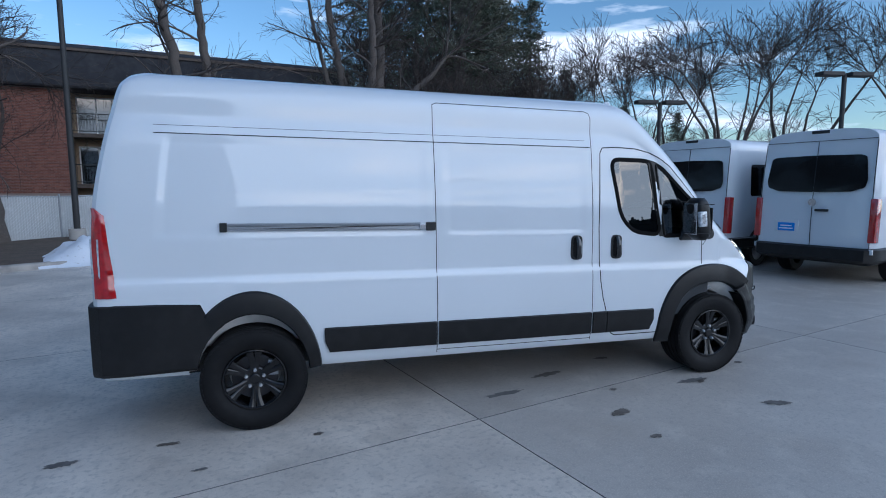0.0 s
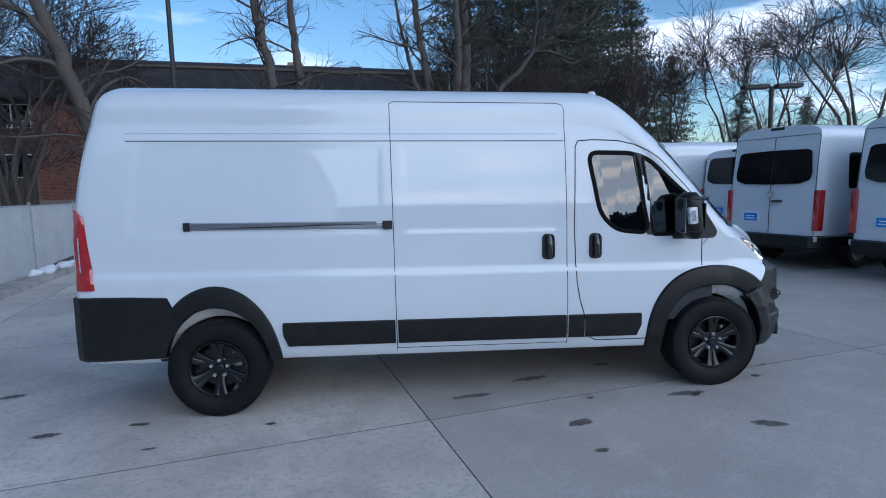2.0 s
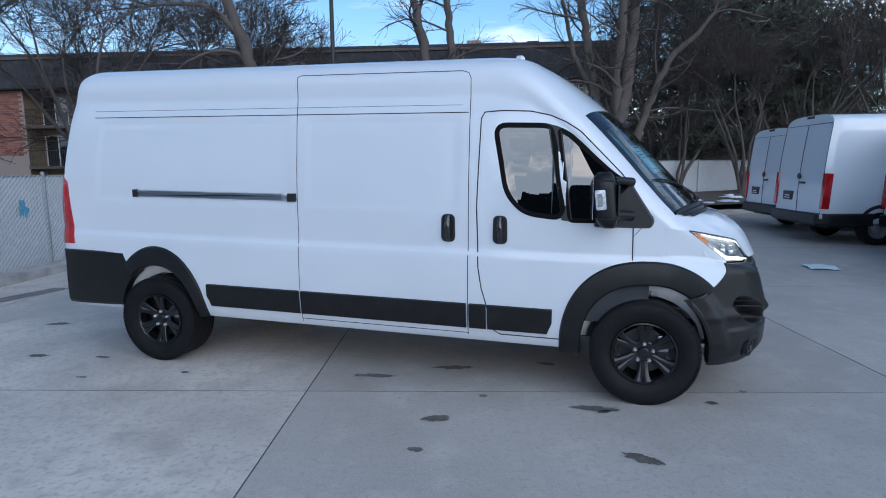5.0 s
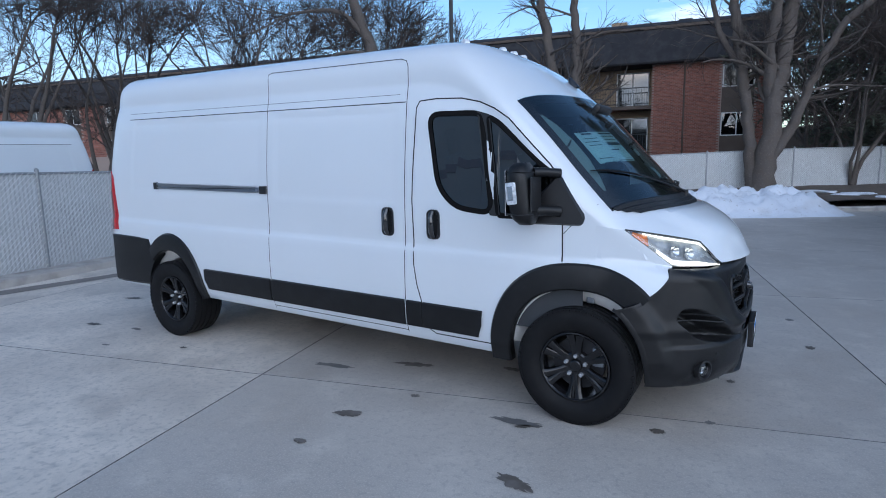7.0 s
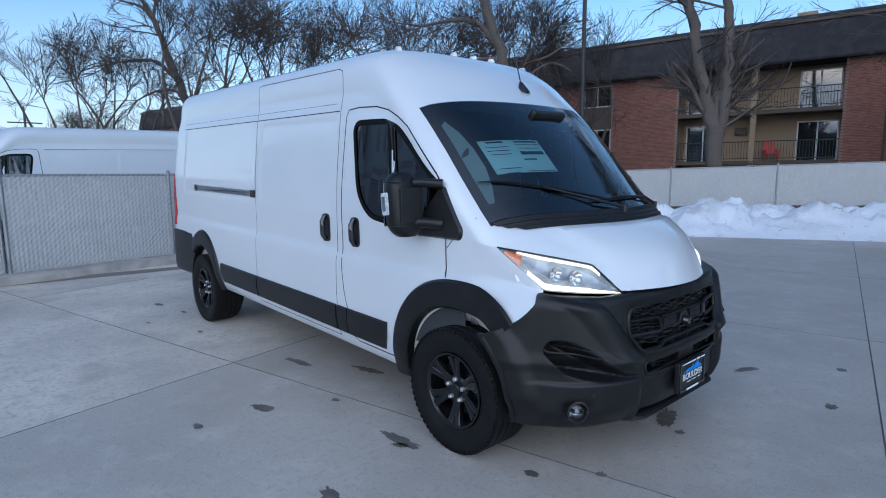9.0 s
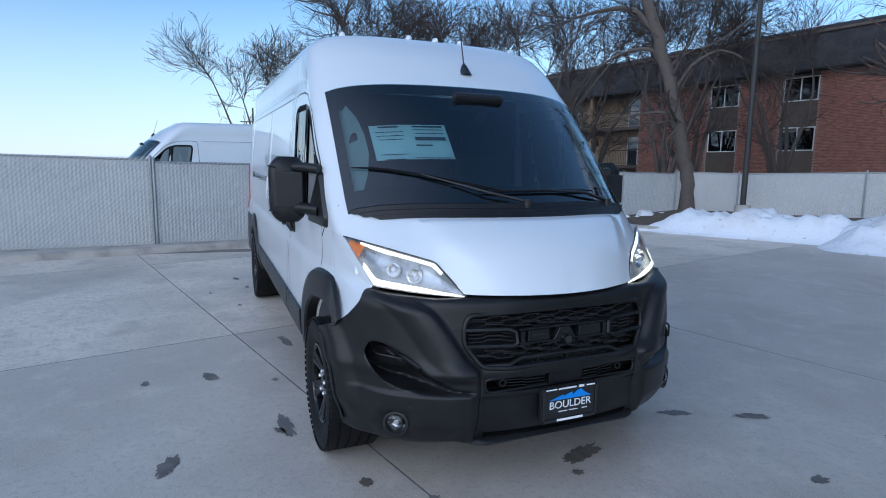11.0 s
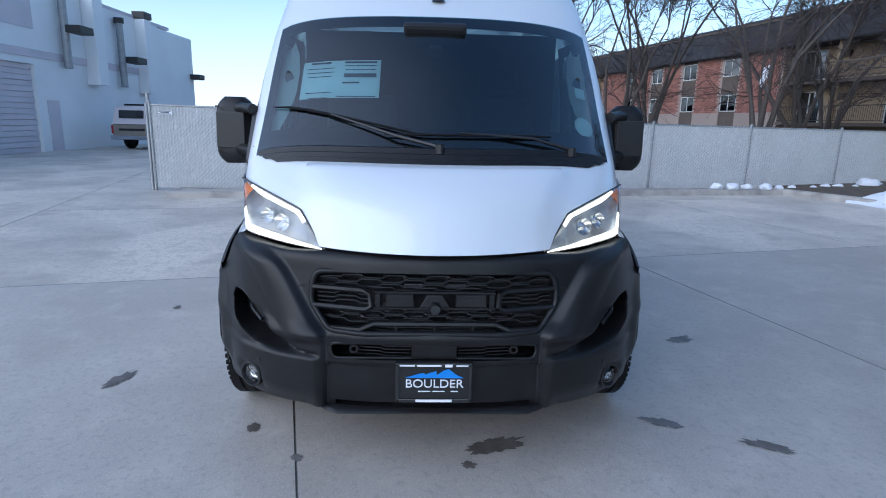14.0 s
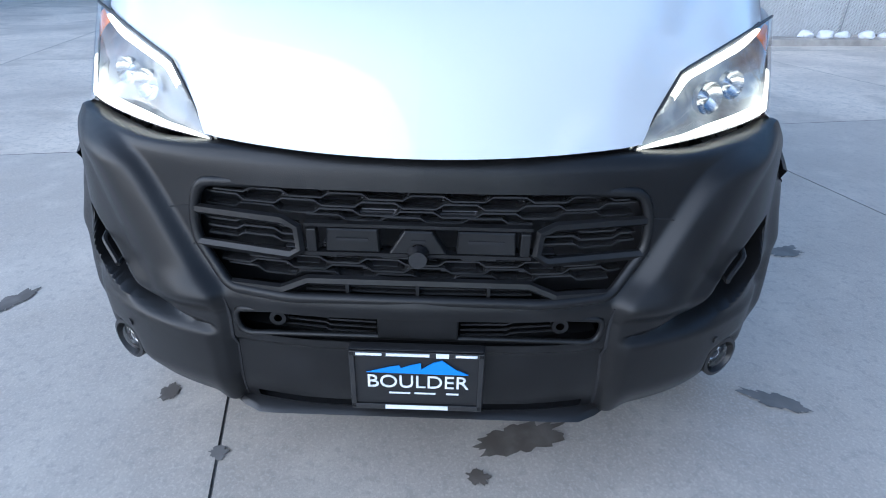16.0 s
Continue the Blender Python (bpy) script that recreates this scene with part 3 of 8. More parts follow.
    for i in range(19):
        s = S0 + (S1 - S0) * i / 18
        rows.append([top_at(s, screen_edge(s) * (2 * k / 28 - 1), 0.004) for k in range(29)])
    grid_faces(bm, rows)
    ob = part("windshield", bm, SCREEN, van, "tinted curved windshield glass", smooth=60)
    ob.visible_shadow = False
    bm = bmesh.new()

    def band(fn, n=28):
        grid_faces(bm, [[fn(i / n, k) for k in (0, 1)] for i in range(n + 1)])
    band(lambda t, k: top_at(S0 + k * 0.065, screen_edge(S0) * (2 * t - 1), 0.0015))
    band(lambda t, k: top_at(S1 + 0.01 - k * 0.11, screen_edge(S1) * (2 * t - 1), 0.0015))
    for sg in (-1, 1):
        band(lambda t, k: top_at(S0 + (S1 - S0) * t, sg * (screen_edge(S0 + (S1 - S0) * t) - k * 0.05), 0.0015))
    part("windshield_border", bm, GLOSSBLACK, van, "black printed glass border", smooth=60)
    bm = bmesh.new()
    rows = []
    for i in range(7):
        s = 2.45 + 0.095 * i / 6
        w = 0.89 - 0.13 * (i / 6) ** 2
        rows.append([top_at(s, w * (2 * k / 30 - 1), 0.008 + 0.010 * (i % 2)) for k in range(31)])
    grid_faces(bm, rows)
    part("cowl_panel", bm, PLASTIC, van, "ribbed black plastic cowl", smooth=25)
    # wipers
    for y0, tip, tip2 in ((-0.18, -0.84, 2.255), (0.47, -0.24, 2.405)):
        wiper = thing("wiper", Matrix.Identity(4), "black wiper arm and blade", "wiper")
        wiper.parent = van
        del wiper["category"]
        base = top_at(2.47, y0 + 0.20, 0.03)
        a = top_at(2.43, y0, 0.040)
        b = top_at((tip2 + 2.40) / 2, (y0 + tip) / 2, 0.034)
        bm = bmesh.new()
        tube(bm, [base, a, b], [0.011, 0.008, 0.004], 6)
        tube(bm, [base - Vector((0, 0, 0.03)), base + Vector((0, 0, 0.012))], 0.022, 10)
        part("arm", bm, SATINBLACK, wiper)
        bm = bmesh.new()
        pts = []
        for k in range(9):
            t = k / 8
            s = 2.40 * (1 - t) + tip2 * t
            y = (y0 + 0.10) * (1 - t) + tip * t
            pts.append(top_at(s, y, 0.022))
        tube(bm, pts, [0.004] + [0.007] * 7 + [0.003], 5)
        part("blade", bm, RUBBER, wiper)
    # price sheet and stickers behind the glass
    bm = bmesh.new()
    rows = [[top_at(s, y, -0.012) for y in (-0.70, -0.56, -0.42, -0.28)] for s in (2.03, 2.09, 2.15, 2.21)]
    grid_faces(bm, rows)
    sheet = part("price_sheet", bm, PAPER, van, "pale green printed price sheet")
    for s, y, w, h in ((1.955, -0.385, 0.17, 0.010), (1.975, -0.385, 0.17, 0.004), (2.015, -0.385, 0.17, 0.020), (2.055, -0.43, 0.09, 0.008), (1.955, -0.60, 0.11, 0.010), (1.985, -0.60, 0.15, 0.004), (2.005, -0.60, 0.15, 0.004), (2.025, -0.60, 0.13, 0.004), (2.10, -0.60, 0.14, 0.004), (2.125, -0.60, 0.10, 0.004), (1.995, -0.385, 0.16, 0.004), (2.12, -0.40, 0.20, 0.004)):
        bm = bmesh.new()
        grid_faces(bm, [[top_at(s + 0.085 + ds * 0.9, y + dy, -0.008) for dy in (-w / 2, w / 2)] for ds in (0, h)])
        part("print_bar", bm, INK, sheet)
    bm = bmesh.new()
    grid_faces(bm, [[top_at(s, y, -0.010) for y in (0.76, 0.82)] for s in (2.11, 2.16)])
    part("glass_sticker", bm, PAPER, van, "small pale green square sticker")
    bm = bmesh.new()
    c = top_at(2.30, 0.78, -0.010)
    ring = [top_at(2.30 + 0.045 * math.sin(a), 0.78 + 0.055 * math.cos(a), -0.010) for a in [2 * math.pi * k / 20 for k in range(20)]]
    bm.faces.new([bm.verts.new(p) for p in ring])
    part("glass_sticker", bm, PAPER, van, "pale round sticker")

    # --- side glass, doors and trim on both flanks
    for sg in (-1, 1):
        for poly, nm in ((WIN_A, "door_window"), (WIN_B, "quarter_window")):
            bm = bmesh.new()
            bm.faces.new([bm.verts.new(side_at(x, z, sg, -0.002)) for x, z in grown(poly, 0.006)])
            bmesh.ops.triangulate(bm, faces=bm.faces[:])
            ob = part(nm, bm, GLASS, van, "tinted door glass")
            ob.visible_shadow = False
            bm = bmesh.new()
            a, b = grown(poly, 0.016), grown(poly, -0.020)
            n = len(poly)
            rows = [[side_at(x, z, sg, 0.001) for x, z in a], [side_at(x, z, sg, 0.007) for x, z in grown(poly, 0.004)], [side_at(x, z, sg, 0.003) for x, z in b]]
            grid_faces(bm, rows, closed=True)
            part("window_rubber", bm, MATTEBLACK, ob, smooth=60)
        bm = bmesh.new()
        poly = rounded([(1.322, 2.0), (1.415, 1.975), (1.505, 1.322), (1.432, 1.325)], 0.01)
        a = [side_at(x, z, sg, 0.006) for x, z in poly]
        bm.faces.new([bm.verts.new(p) for p in a])
        part("window_pillar", bm, SATINBLACK, van)
        # shut lines
        def seam(path, w=0.009, step=0.04):
            bm = bmesh.new()
            pts = []
            for (x0, z0), (x1, z1) in zip(path, path[1:]):
                k = max(1, int(math.hypot(x1 - x0, z1 - z0) / step))
                pts += [(x0 + (x1 - x0) * i / k, z0 + (z1 - z0) * i / k) for i in range(k)]
            pts.append(path[-1])
            rows = []
            for i, p in enumerate(pts):
                t = Vector(pts[min(i + 1, len(pts) - 1)]) - Vector(pts[max(i - 1, 0)])
                t.normalize()
                nx, nz = -t.y * w / 2, t.x * w / 2
                rows.append([side_at(p[0] + nx, p[1] + nz, sg, 0.0008), side_at(p[0] - nx, p[1] - nz, sg, 0.0008)])
            grid_faces(bm, rows)
            part("shut_line", bm, SEAM, van)
        seam([(0.835, 0.95), (0.82, 1.4), (0.845, 2.04), (0.87, 2.085), (1.0, 2.095), (1.20, 2.088), (1.34, 2.058), (1.45, 2.01), (1.55, 1.945), (1.83, 1.66), (1.895, 1.575), (1.915, 1.45), (1.922, 0.90)])
        seam([(0.835, 0.95), (0.86, 0.80), (0.955, 0.48), (1.0, 0.455), (1.46, 0.455)])
        if sg < 0:
            seam([(-0.635, 0.42), (-0.635, 2.37), (-0.60, 2.385), (0.70, 2.385), (0.745, 2.37), (0.762, 2.33), (0.755, 0.43)], 0.006)
            seam([(-0.63, 0.445), (0.755, 0.445)], 0.006)
            seam([(-2.60, 2.075), (0.75, 2.085)], 0.007)
            seam([(-2.6, 2.13), (0.7, 2.14)], 0.003)
        else:
            seam([(-2.60, 2.075), (0.75, 2.085)], 0.007)
        # sill moulding
        for x0, x1 in ((-1.515, -0.645), (-0.625, 0.745), (0.765, 0.895), (0.905, 1.38)):
            bm = bmesh.new()
            e0, e1 = (0.035 if x0 < -1 else 0), (-0.035 if x1 > 1.2 else 0)
            xs = [x0 + (x1 - x0) * k / 12 for k in range(13)]
            rows = []
            for k, x in enumerate(xs):
                q = k / 12
                lo, hi = x + e0 * (1 - q) + e1 * q, x
                rows.append([side_at(lo, 0.485, sg, 0.0), side_at(lo, 0.490, sg, 0.016), side_at(x, 0.58, sg, 0.020), side_at(hi, 0.672, sg, 0.016), side_at(hi, 0.68, sg, 0.0)])
            vs, fs = grid_faces(bm, rows)
            bm.faces.new(vs[0])
            bm.faces.new(vs[-1][::-1])
            part("side_moulding", bm, PLASTIC, van, "matte black plastic sill moulding", smooth=30)
        # door handles
        for hx in ((0.605, 0.995) if sg < 0 else (0.995,)):
            handle = thing("door_handle", Matrix.Identity(4), "black upright door handle in a cup", "handle")
            handle.parent = van
            del handle["category"]
            bm = bmesh.new()
            oval = rounded([(hx - 0.055, 1.135), (hx + 0.055, 1.135), (hx + 0.052, 1.345), (hx - 0.052, 1.345)], 0.045)
            rings = [[side_at(x, z, sg, o) for x, z in grown(oval, g)] for g, o in ((0.0, 0.0), (-0.002, 0.010), (-0.014, 0.010), (-0.020, 0.002))]
            vs, fs = grid_faces(bm, rings, closed=True)
            bm.faces.new(vs[-1])
            part("cup", bm, SATINBLACK, handle, smooth=50)
            bm = bmesh.new()
            tube(bm, [side_at(hx + 0.006, 1.15, sg, 0.012), side_at(hx + 0.004, 1.19, sg, 0.036), side_at(hx + 0.002, 1.29, sg, 0.036), side_at(hx, 1.33, sg, 0.012)], [0.018, 0.021, 0.021, 0.018], 10)
            part("grip", bm, GLOSSBLACK, handle, smooth=50)
        # wheel arch flares
        for (wx, wz), front in zip(WHEELS, (False, True)):
            bm = bmesh.new()
            rows = []
            a0, a1 = (45, 184) if front else (4, 131)
            N = 48
            for k in range(N + 1):
                a = radians(a0 + (a1 - a0) * k / N)
                ca, sa = math.cos(a), math.sin(a)
                oa, oz, ia, iz = (0.590, 0.648, 0.440, 0.483) if front else (0.485, 0.648, 0.390, 0.481)
                if front:
                    ca, sa = math.copysign(abs(ca) ** 0.87, ca), math.copysign(abs(sa) ** 0.87, sa)
                row = []
                for q, o in ((0.0, 0.001), (0.08, 0.020), (0.55, 0.032), (0.93, 0.030), (1.0, 0.018), (1.01, -0.04)):
                    x, zl = wx + (oa + (ia - oa) * q) * ca, wz + (oz + (iz - oz) * q) * sa
                    zz = max(0.30, zl + RAKE * x)
                    p = side_at(min(x, 2.62), max(0.4, zz), sg, o)
                    if x > 2.2 and front:
                        p = Vector((x, sg * max(abs(p.y), 0.972 + 0.10 * (x - 2.2) + o), p.z))
                    row.append(Vector((p.x if x <= 2.62 else x, p.y, max(0.33, zl))))
                rows.append(row)
            vs, fs = grid_faces(bm, rows)
            part("wheel_arch_flare", bm, PLASTIC, van, "wide matte black plastic arch flare", smooth=28)
            bm = bmesh.new()
            rows = []
            for k in range(25):
                a = radians(14 + 156 * k / 24)
                rows.append([Vector((wx + ra * math.cos(a), sg * y, wz + rb * math.sin(a))) for y, ra, rb in ((0.985, 0.47, 0.545), (0.968, 0.46, 0.505), (0.885, 0.405, 0.390), (0.62, 0.40, 0.386))])
            vs, fs = grid_faces(bm, rows)
            bm.faces.new([r[3] for r in vs])
            part("wheel_liner", bm, LINER if (not front) else [LINER], van, "pale dusty wheel-well lining", smooth=40)
            if front:
                bm = bmesh.new()
                tube(bm, [(wx + 0.02, sg * 0.80, wz + 0.2), (wx - 0.0, sg * 0.76, wz + 0.47)], 0.03, 10)
                box(bm, (wx + 0.06, sg * 0.90, wz + 0.42), (0.05, 0.03, 0.07), bevel=0.008)
                part("suspension_strut", bm, STEEL, van)

    # --- sliding door rail
    rail = thing("door_rail", Matrix.Identity(4), "grooved steel sliding door rail with black ends", "rail")
    rail.parent = van
    del rail["category"]
    bm = bmesh.new()
    xs = [-2.16 + 1.40 * k / 20 for k in range(21)]
    grid_faces(bm, [[side_at(x, z, -1, o) for z, o in ((1.405, 0.004), (1.409, 0.016), (1.417, 0.016), (1.421, 0.006), (1.437, 0.006), (1.441, 0.016), (1.455, 0.018), (1.460, 0.004))] for x in xs])
    part("channel", bm, STEEL, rail, smooth=20)
    bm = bmesh.new()
    for x, w in ((-2.185, 0.05), (-0.68, 0.075)):
        box(bm, side_at(x, 1.432, -1, 0.006), (w, 0.030, 0.066), bevel=0.006)
    box(bm, side_at(-1.42, 1.429, -1, 0.004), (1.46, 0.008, 0.008))
    part("end_cap", bm, SATINBLACK, rail)
    bm = bmesh.new()
    box(bm, side_at(-0.745, 1.432, -1, 0.012), (0.05, 0.02, 0.04), bevel=0.005)
    part("roller", bm, CHROME, rail)

    # --- door mirrors
    for sg in (-1, 1):
        mir = thing("door_mirror", Matrix.Identity(4), "large black door mirror with clear turn lamp", "mirror")
        mir.parent = van
        del mir["category"]
        bm = bmesh.new()
        poly = rounded([(1.89, 1.585), (2.045, 1.345), (2.03, 1.300), (1.66, 1.295), (1.70, 1.38)], 0.02)
        a = [side_at(x, z, sg, 0.022) for x, z in poly]
        b = [side_at(x, z, sg, 0.0) for x, z in grown(poly, 0.012)]
        vs, fs = grid_faces(bm, [b, a], closed=True)
        bm.faces.new(vs[1])
        part("sail", bm, SATINBLACK, mir, smooth=30)
        bm = bmesh.new()
        cx, cy, cz = 1.722, 1.135, 1.455
        rows = []
        for k in range(17):
            t = k / 16
            z = cz - 0.19 + 0.37 * t
            e = abs(2 * t - 1)
            f = max(0.52, (1 - e ** 5) ** (1 / 2.6)) if 0 < k < 16 else 0.52
            row = []
            for q in range(28):
                a = 2 * math.pi * q / 28
                ca, sa = math.cos(a), math.sin(a)
                ca, sa = math.copysign(abs(ca) ** 0.72, ca), math.copysign(abs(sa) ** 0.72, sa)
                row.append(Vector((cx + 0.078 * f * ca + 0.02 * (1 - f) - 0.035 * (t - 0.5), sg * (cy + 0.108 * f * sa), z)))
            rows.append(row)
        vs, fs = grid_faces(bm, rows, closed=True)
        bm.faces.new(vs[0][::-1])
        bm.faces.new(vs[-1])
        part("housing", bm, PLASTIC, mir, smooth=50)
        for z, r in ((1.575, 0.030), (1.345, 0.036)):
            bm = bmesh.new()
            tube(bm, [(1.775, sg * 1.10, z), (1.83, sg * 1.05, z), (1.90, sg * 0.985, z - 0.01)], [r, r * 0.9, r], 12)
            part("arm", bm, PLASTIC, mir, smooth=50)
        bm = bmesh.new()
        box(bm, (1.806, sg * 1.14, 1.45), (0.012, 0.155, 0.20), bevel=0.005)
        part("front_panel", bm, SATINBLACK, mir)
        bm = bmesh.new()
        box(bm, (1.692, sg * 1.225, 1.455), (0.072, 0.050, 0.135), rot3(0, -6, 0), bevel=0.016)
        lampo = part("turn_lamp", bm, CLEARLENS, mir, "clear turn lamp lens", smooth=40)
        bm = bmesh.new()
        box(bm, (1.688, sg * 1.2495, 1.455), (0.034, 0.004, 0.085), rot3(0, -6, 0), bevel=0.001)
        part("lamp_core", bm, CHROME, lampo)
        for a, b in ((0.0, 0.098), (0.0, -0.098)):
            bm = bmesh.new()
            tube(bm, [(1.65, sg * (cy + 0.085), cz + b * 1.25), (1.735, sg * (cy + 0.107), cz + b * 1.3), (1.825, sg * (cy + 0.075), cz + b * 1.25)], 0.004, 5)
            part("panel_joint", bm, SEAM, mir)
        bm = bmesh.new()
        box(bm, (1.643, sg * 1.135, 1.455), (0.006, 0.165, 0.27), bevel=0.003)
        part("mirror_glass", bm, CHROME, mir)

    # --- hood shut lines and front fender edge
    for sg in (-1, 1):
        bm = bmesh.new()
        path = [side_at(1.925, 1.235, sg, 0.001), side_at(2.04, 1.365, sg, 0.001), side_at(2.12, 1.42, sg, 0.001)]
        tube(bm, path, 0.0025, 4)
        part("hood_shut_line", bm, SEAM, van)

    # --- front bumper
    UX = curve([(0, 0.0), (0.2, -0.008), (0.4, -0.05), (0.55, -0.115), (0.7, -0.225), (0.82, -0.36), (0.92, -0.50), (1.0, -0.64)])
    UY = curve([(0, 0.0), (0.2, 0.24), (0.4, 0.49), (0.55, 0.667), (0.7, 0.825), (0.82, 0.942), (0.92, 1.012), (1.0, 1.042)])
    BX = curve([(0.28, 2.86), (0.32, 2.905), (0.42, 2.93), (0.55, 2.935), (0.64, 2.93), (0.72, 2.90), (0.9, 2.872), (0.96, 2.862), (1.0, 2.83)])
    BT = curve([(0, 0.992), (0.35, 0.99), (0.5, 0.985), (0.62, 0.995), (0.72, 1.005), (0.765, 1.015), (0.80, 0.955), (0.86, 0.875), (0.93, 0.815), (1.0, 0.775)])
    BB = curve([(0, 0.30), (0.45, 0.30), (0.6, 0.285), (0.8, 0.30), (1.0, 0.32)])
    HORN = curve([(0.30, 0.468), (0.58, 0.456), (0.66, 0.462), (0.71, 0.505), (0.79, 0.553), (0.87, 0.60), (0.93, 0.645), (0.97, 0.715), (1.01, 0.86)])
    SCOOP = rounded([(0.905, 0.745), (0.878, 0.778), (0.82, 0.776), (0.765, 0.738), (0.71, 0.69), (0.66, 0.635), (0.58, 0.590), (0.478, 0.574), (0.478, 0.552), (0.60, 0.556), (0.70, 0.564), (0.79, 0.580), (0.855, 0.610), (0.890, 0.665), (0.908, 0.715)], 0.02, 3)

    def rim_dist(poly, x, y):
        """Distance from a point to the outline of a polygon."""
        best = 9.0
        for (x0, y0), (x1, y1) in zip(poly, poly[1:] + poly[:1]):
            dx, dy = x1 - x0, y1 - y0
            t = max(0.0, min(1.0, ((x - x0) * dx + (y - y0) * dy) / max(1e-9, dx * dx + dy * dy)))
            best = min(best, math.hypot(x - x0 - dx * t, y - y0 - dy * t))
        return best

    def ridge(y, z):
        """Relief of the bumper skin along its normal."""
        ay = abs(y)
        line = HORN(z)
        over = smooth01((z - 0.60) / 0.06)
        # broad rounded horn from the lamp's corner down to the joint
        body = smooth01((ay - line + 0.012) / 0.022) * smooth01((1.03 - z) / 0.10)
        crown = 0.030 + 0.014 * math.sin(math.pi * min(1.0, max(0.0, (ay - line) / 0.16)))
        horn = crown * body * (1 - smooth01((ay - 0.78) / 0.18))
        low = -0.020 + 0.030 * smooth01((ay - line + 0.004) / 0.010) * (1 - 0.5 * smooth01((ay - 0.82) / 0.14))
        if ay < line:
            low += 0.014 * smooth01((z - 0.526) / 0.006)
        d = low * (1 - over) + (0.004 + horn) * over
        # softly rounded moulding under the scoop
        d += 0.012 * smooth01((0.566 - z) / 0.020) * smooth01((ay - 0.47) / 0.03) * smooth01((1.0 - ay) / 0.10)
        d -= 0.030 * smooth01((0.42 - z) / 0.12) * smooth01((ay - 0.46) / 0.10) * smooth01((0.97 - ay) / 0.1)
        # fog lamp pocket
        d -= 0.026 * math.exp(-(((ay - 0.805) / 0.056) ** 4) - (((z - 0.404) / 0.056) ** 4))
        return d

    def scooped(y, z):
        """Depth of the air scoop, straight back."""
        ay = abs(y)
        if 0.46 < ay < 0.92 and 0.54 < z < 0.79 and inside(SCOOP, ay, z):
            deep = 0.020 + 0.15 * smooth01((ay - 0.55) / 0.20)
            return deep * smooth01(rim_dist(SCOOP, ay, z) / 0.020)
        return 0.0

    def bump_at(u, z, off=0.0):
        au, sg = abs(u), (1 if u >= 0 else -1)
        y = UY(au)
        tx, ty = UX(min(1, au + 0.02)) - UX(max(0, au - 0.02)), UY(min(1, au + 0.02)) - UY(max(0, au - 0.02))
        ln = math.hypot(tx, ty)
        nx, ny = ty / ln, -tx / ln
        d = ridge(y, z) + off
        x = BX(z) + UX(au)
        e = math.hypot((x - 2.019) / 0.590, (z - 0.372) / 0.648)
        d += 0.030 * smooth01((1.0 - e) / 0.14) * smooth01((z - 0.36) / 0.12)
        return Vector((x + nx * d - scooped(y, z), sg * (y + ny * d), z))

    GR = [(-0.488, 0.912), (0.488, 0.912), (0.512, 0.86), (0.515, 0.78), (0.44, 0.675), (0.30, 0.668), (-0.30, 0.668), (-0.44, 0.675), (-0.515, 0.78), (-0.512, 0.86)]
    SLOTS = [[(-0.428, 0.556), (0.428, 0.556), (0.436, 0.622), (-0.436, 0.622)]]
    CHIN = [(-0.42, 0.322), (0.42, 0.322), (0.42, 0.348), (-0.42, 0.348)]
    bm = bmesh.new()
    rows = []
    NU, NZ = 300, 124
    for i in range(NU + 1):
        u = -1 + 2 * i / NU
        zb, zt = BB(abs(u)), BT(abs(u))
        row = [bump_at(u, zb + 0.01, -0.12)] + [bump_at(u, zb + (zt - zb) * j / NZ) for j in range(NZ + 1)] + [bump_at(u, zt - 0.004, -0.05)]
        rows.append(row)
    grid_faces(bm, rows)
    drop = []
    for f in bm.faces:
        c = f.calc_center_median()
        if c.x > 2.75 and (inside(GR, c.y, c.z) or any(inside(q, c.y, c.z) for q in SLOTS) or inside(CHIN, c.y, c.z)):
            drop.append(f)
        elif abs(c.y) > 0.8 and ((c.x - 2.019) / 0.418) ** 2 + ((c.z - 0.372) / 0.486) ** 2 < 1:
            drop.append(f)
    bmesh.ops.delete(bm, geom=drop, context="FACES")
    # draw the cut edge onto the wheel arch
    for v in bm.verts:
        if v.is_boundary and abs(v.co.y) > 0.8 and v.co.x < 2.46 and v.co.z < 0.80:
            e = math.hypot((v.co.x - 2.019) / 0.418, (v.co.z - 0.372) / 0.486)
            if 0.90 < e < 1.12:
                v.co.x, v.co.z = 2.019 + (v.co.x - 2.019) / e, 0.372 + (v.co.z - 0.372) / e
    soft = [v for v in bm.verts if not v.is_boundary]
    for _ in range(2):
        bmesh.ops.smooth_vert(bm, verts=soft, factor=0.5, use_axis_x=True, use_axis_y=True, use_axis_z=True)
    # deep scoop faces become a blacker part: their shade is put into colour
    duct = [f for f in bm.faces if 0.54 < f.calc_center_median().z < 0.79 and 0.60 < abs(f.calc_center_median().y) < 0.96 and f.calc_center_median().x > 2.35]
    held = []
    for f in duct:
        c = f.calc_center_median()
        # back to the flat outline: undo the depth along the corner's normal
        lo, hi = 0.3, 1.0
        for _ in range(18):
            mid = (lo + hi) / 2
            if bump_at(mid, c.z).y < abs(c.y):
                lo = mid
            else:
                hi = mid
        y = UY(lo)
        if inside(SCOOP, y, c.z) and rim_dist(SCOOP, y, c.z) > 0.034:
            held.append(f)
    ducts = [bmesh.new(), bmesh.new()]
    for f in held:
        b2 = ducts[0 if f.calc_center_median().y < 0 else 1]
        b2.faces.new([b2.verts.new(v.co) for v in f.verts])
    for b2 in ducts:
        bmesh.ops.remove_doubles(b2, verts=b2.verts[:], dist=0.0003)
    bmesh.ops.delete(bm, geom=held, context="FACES")
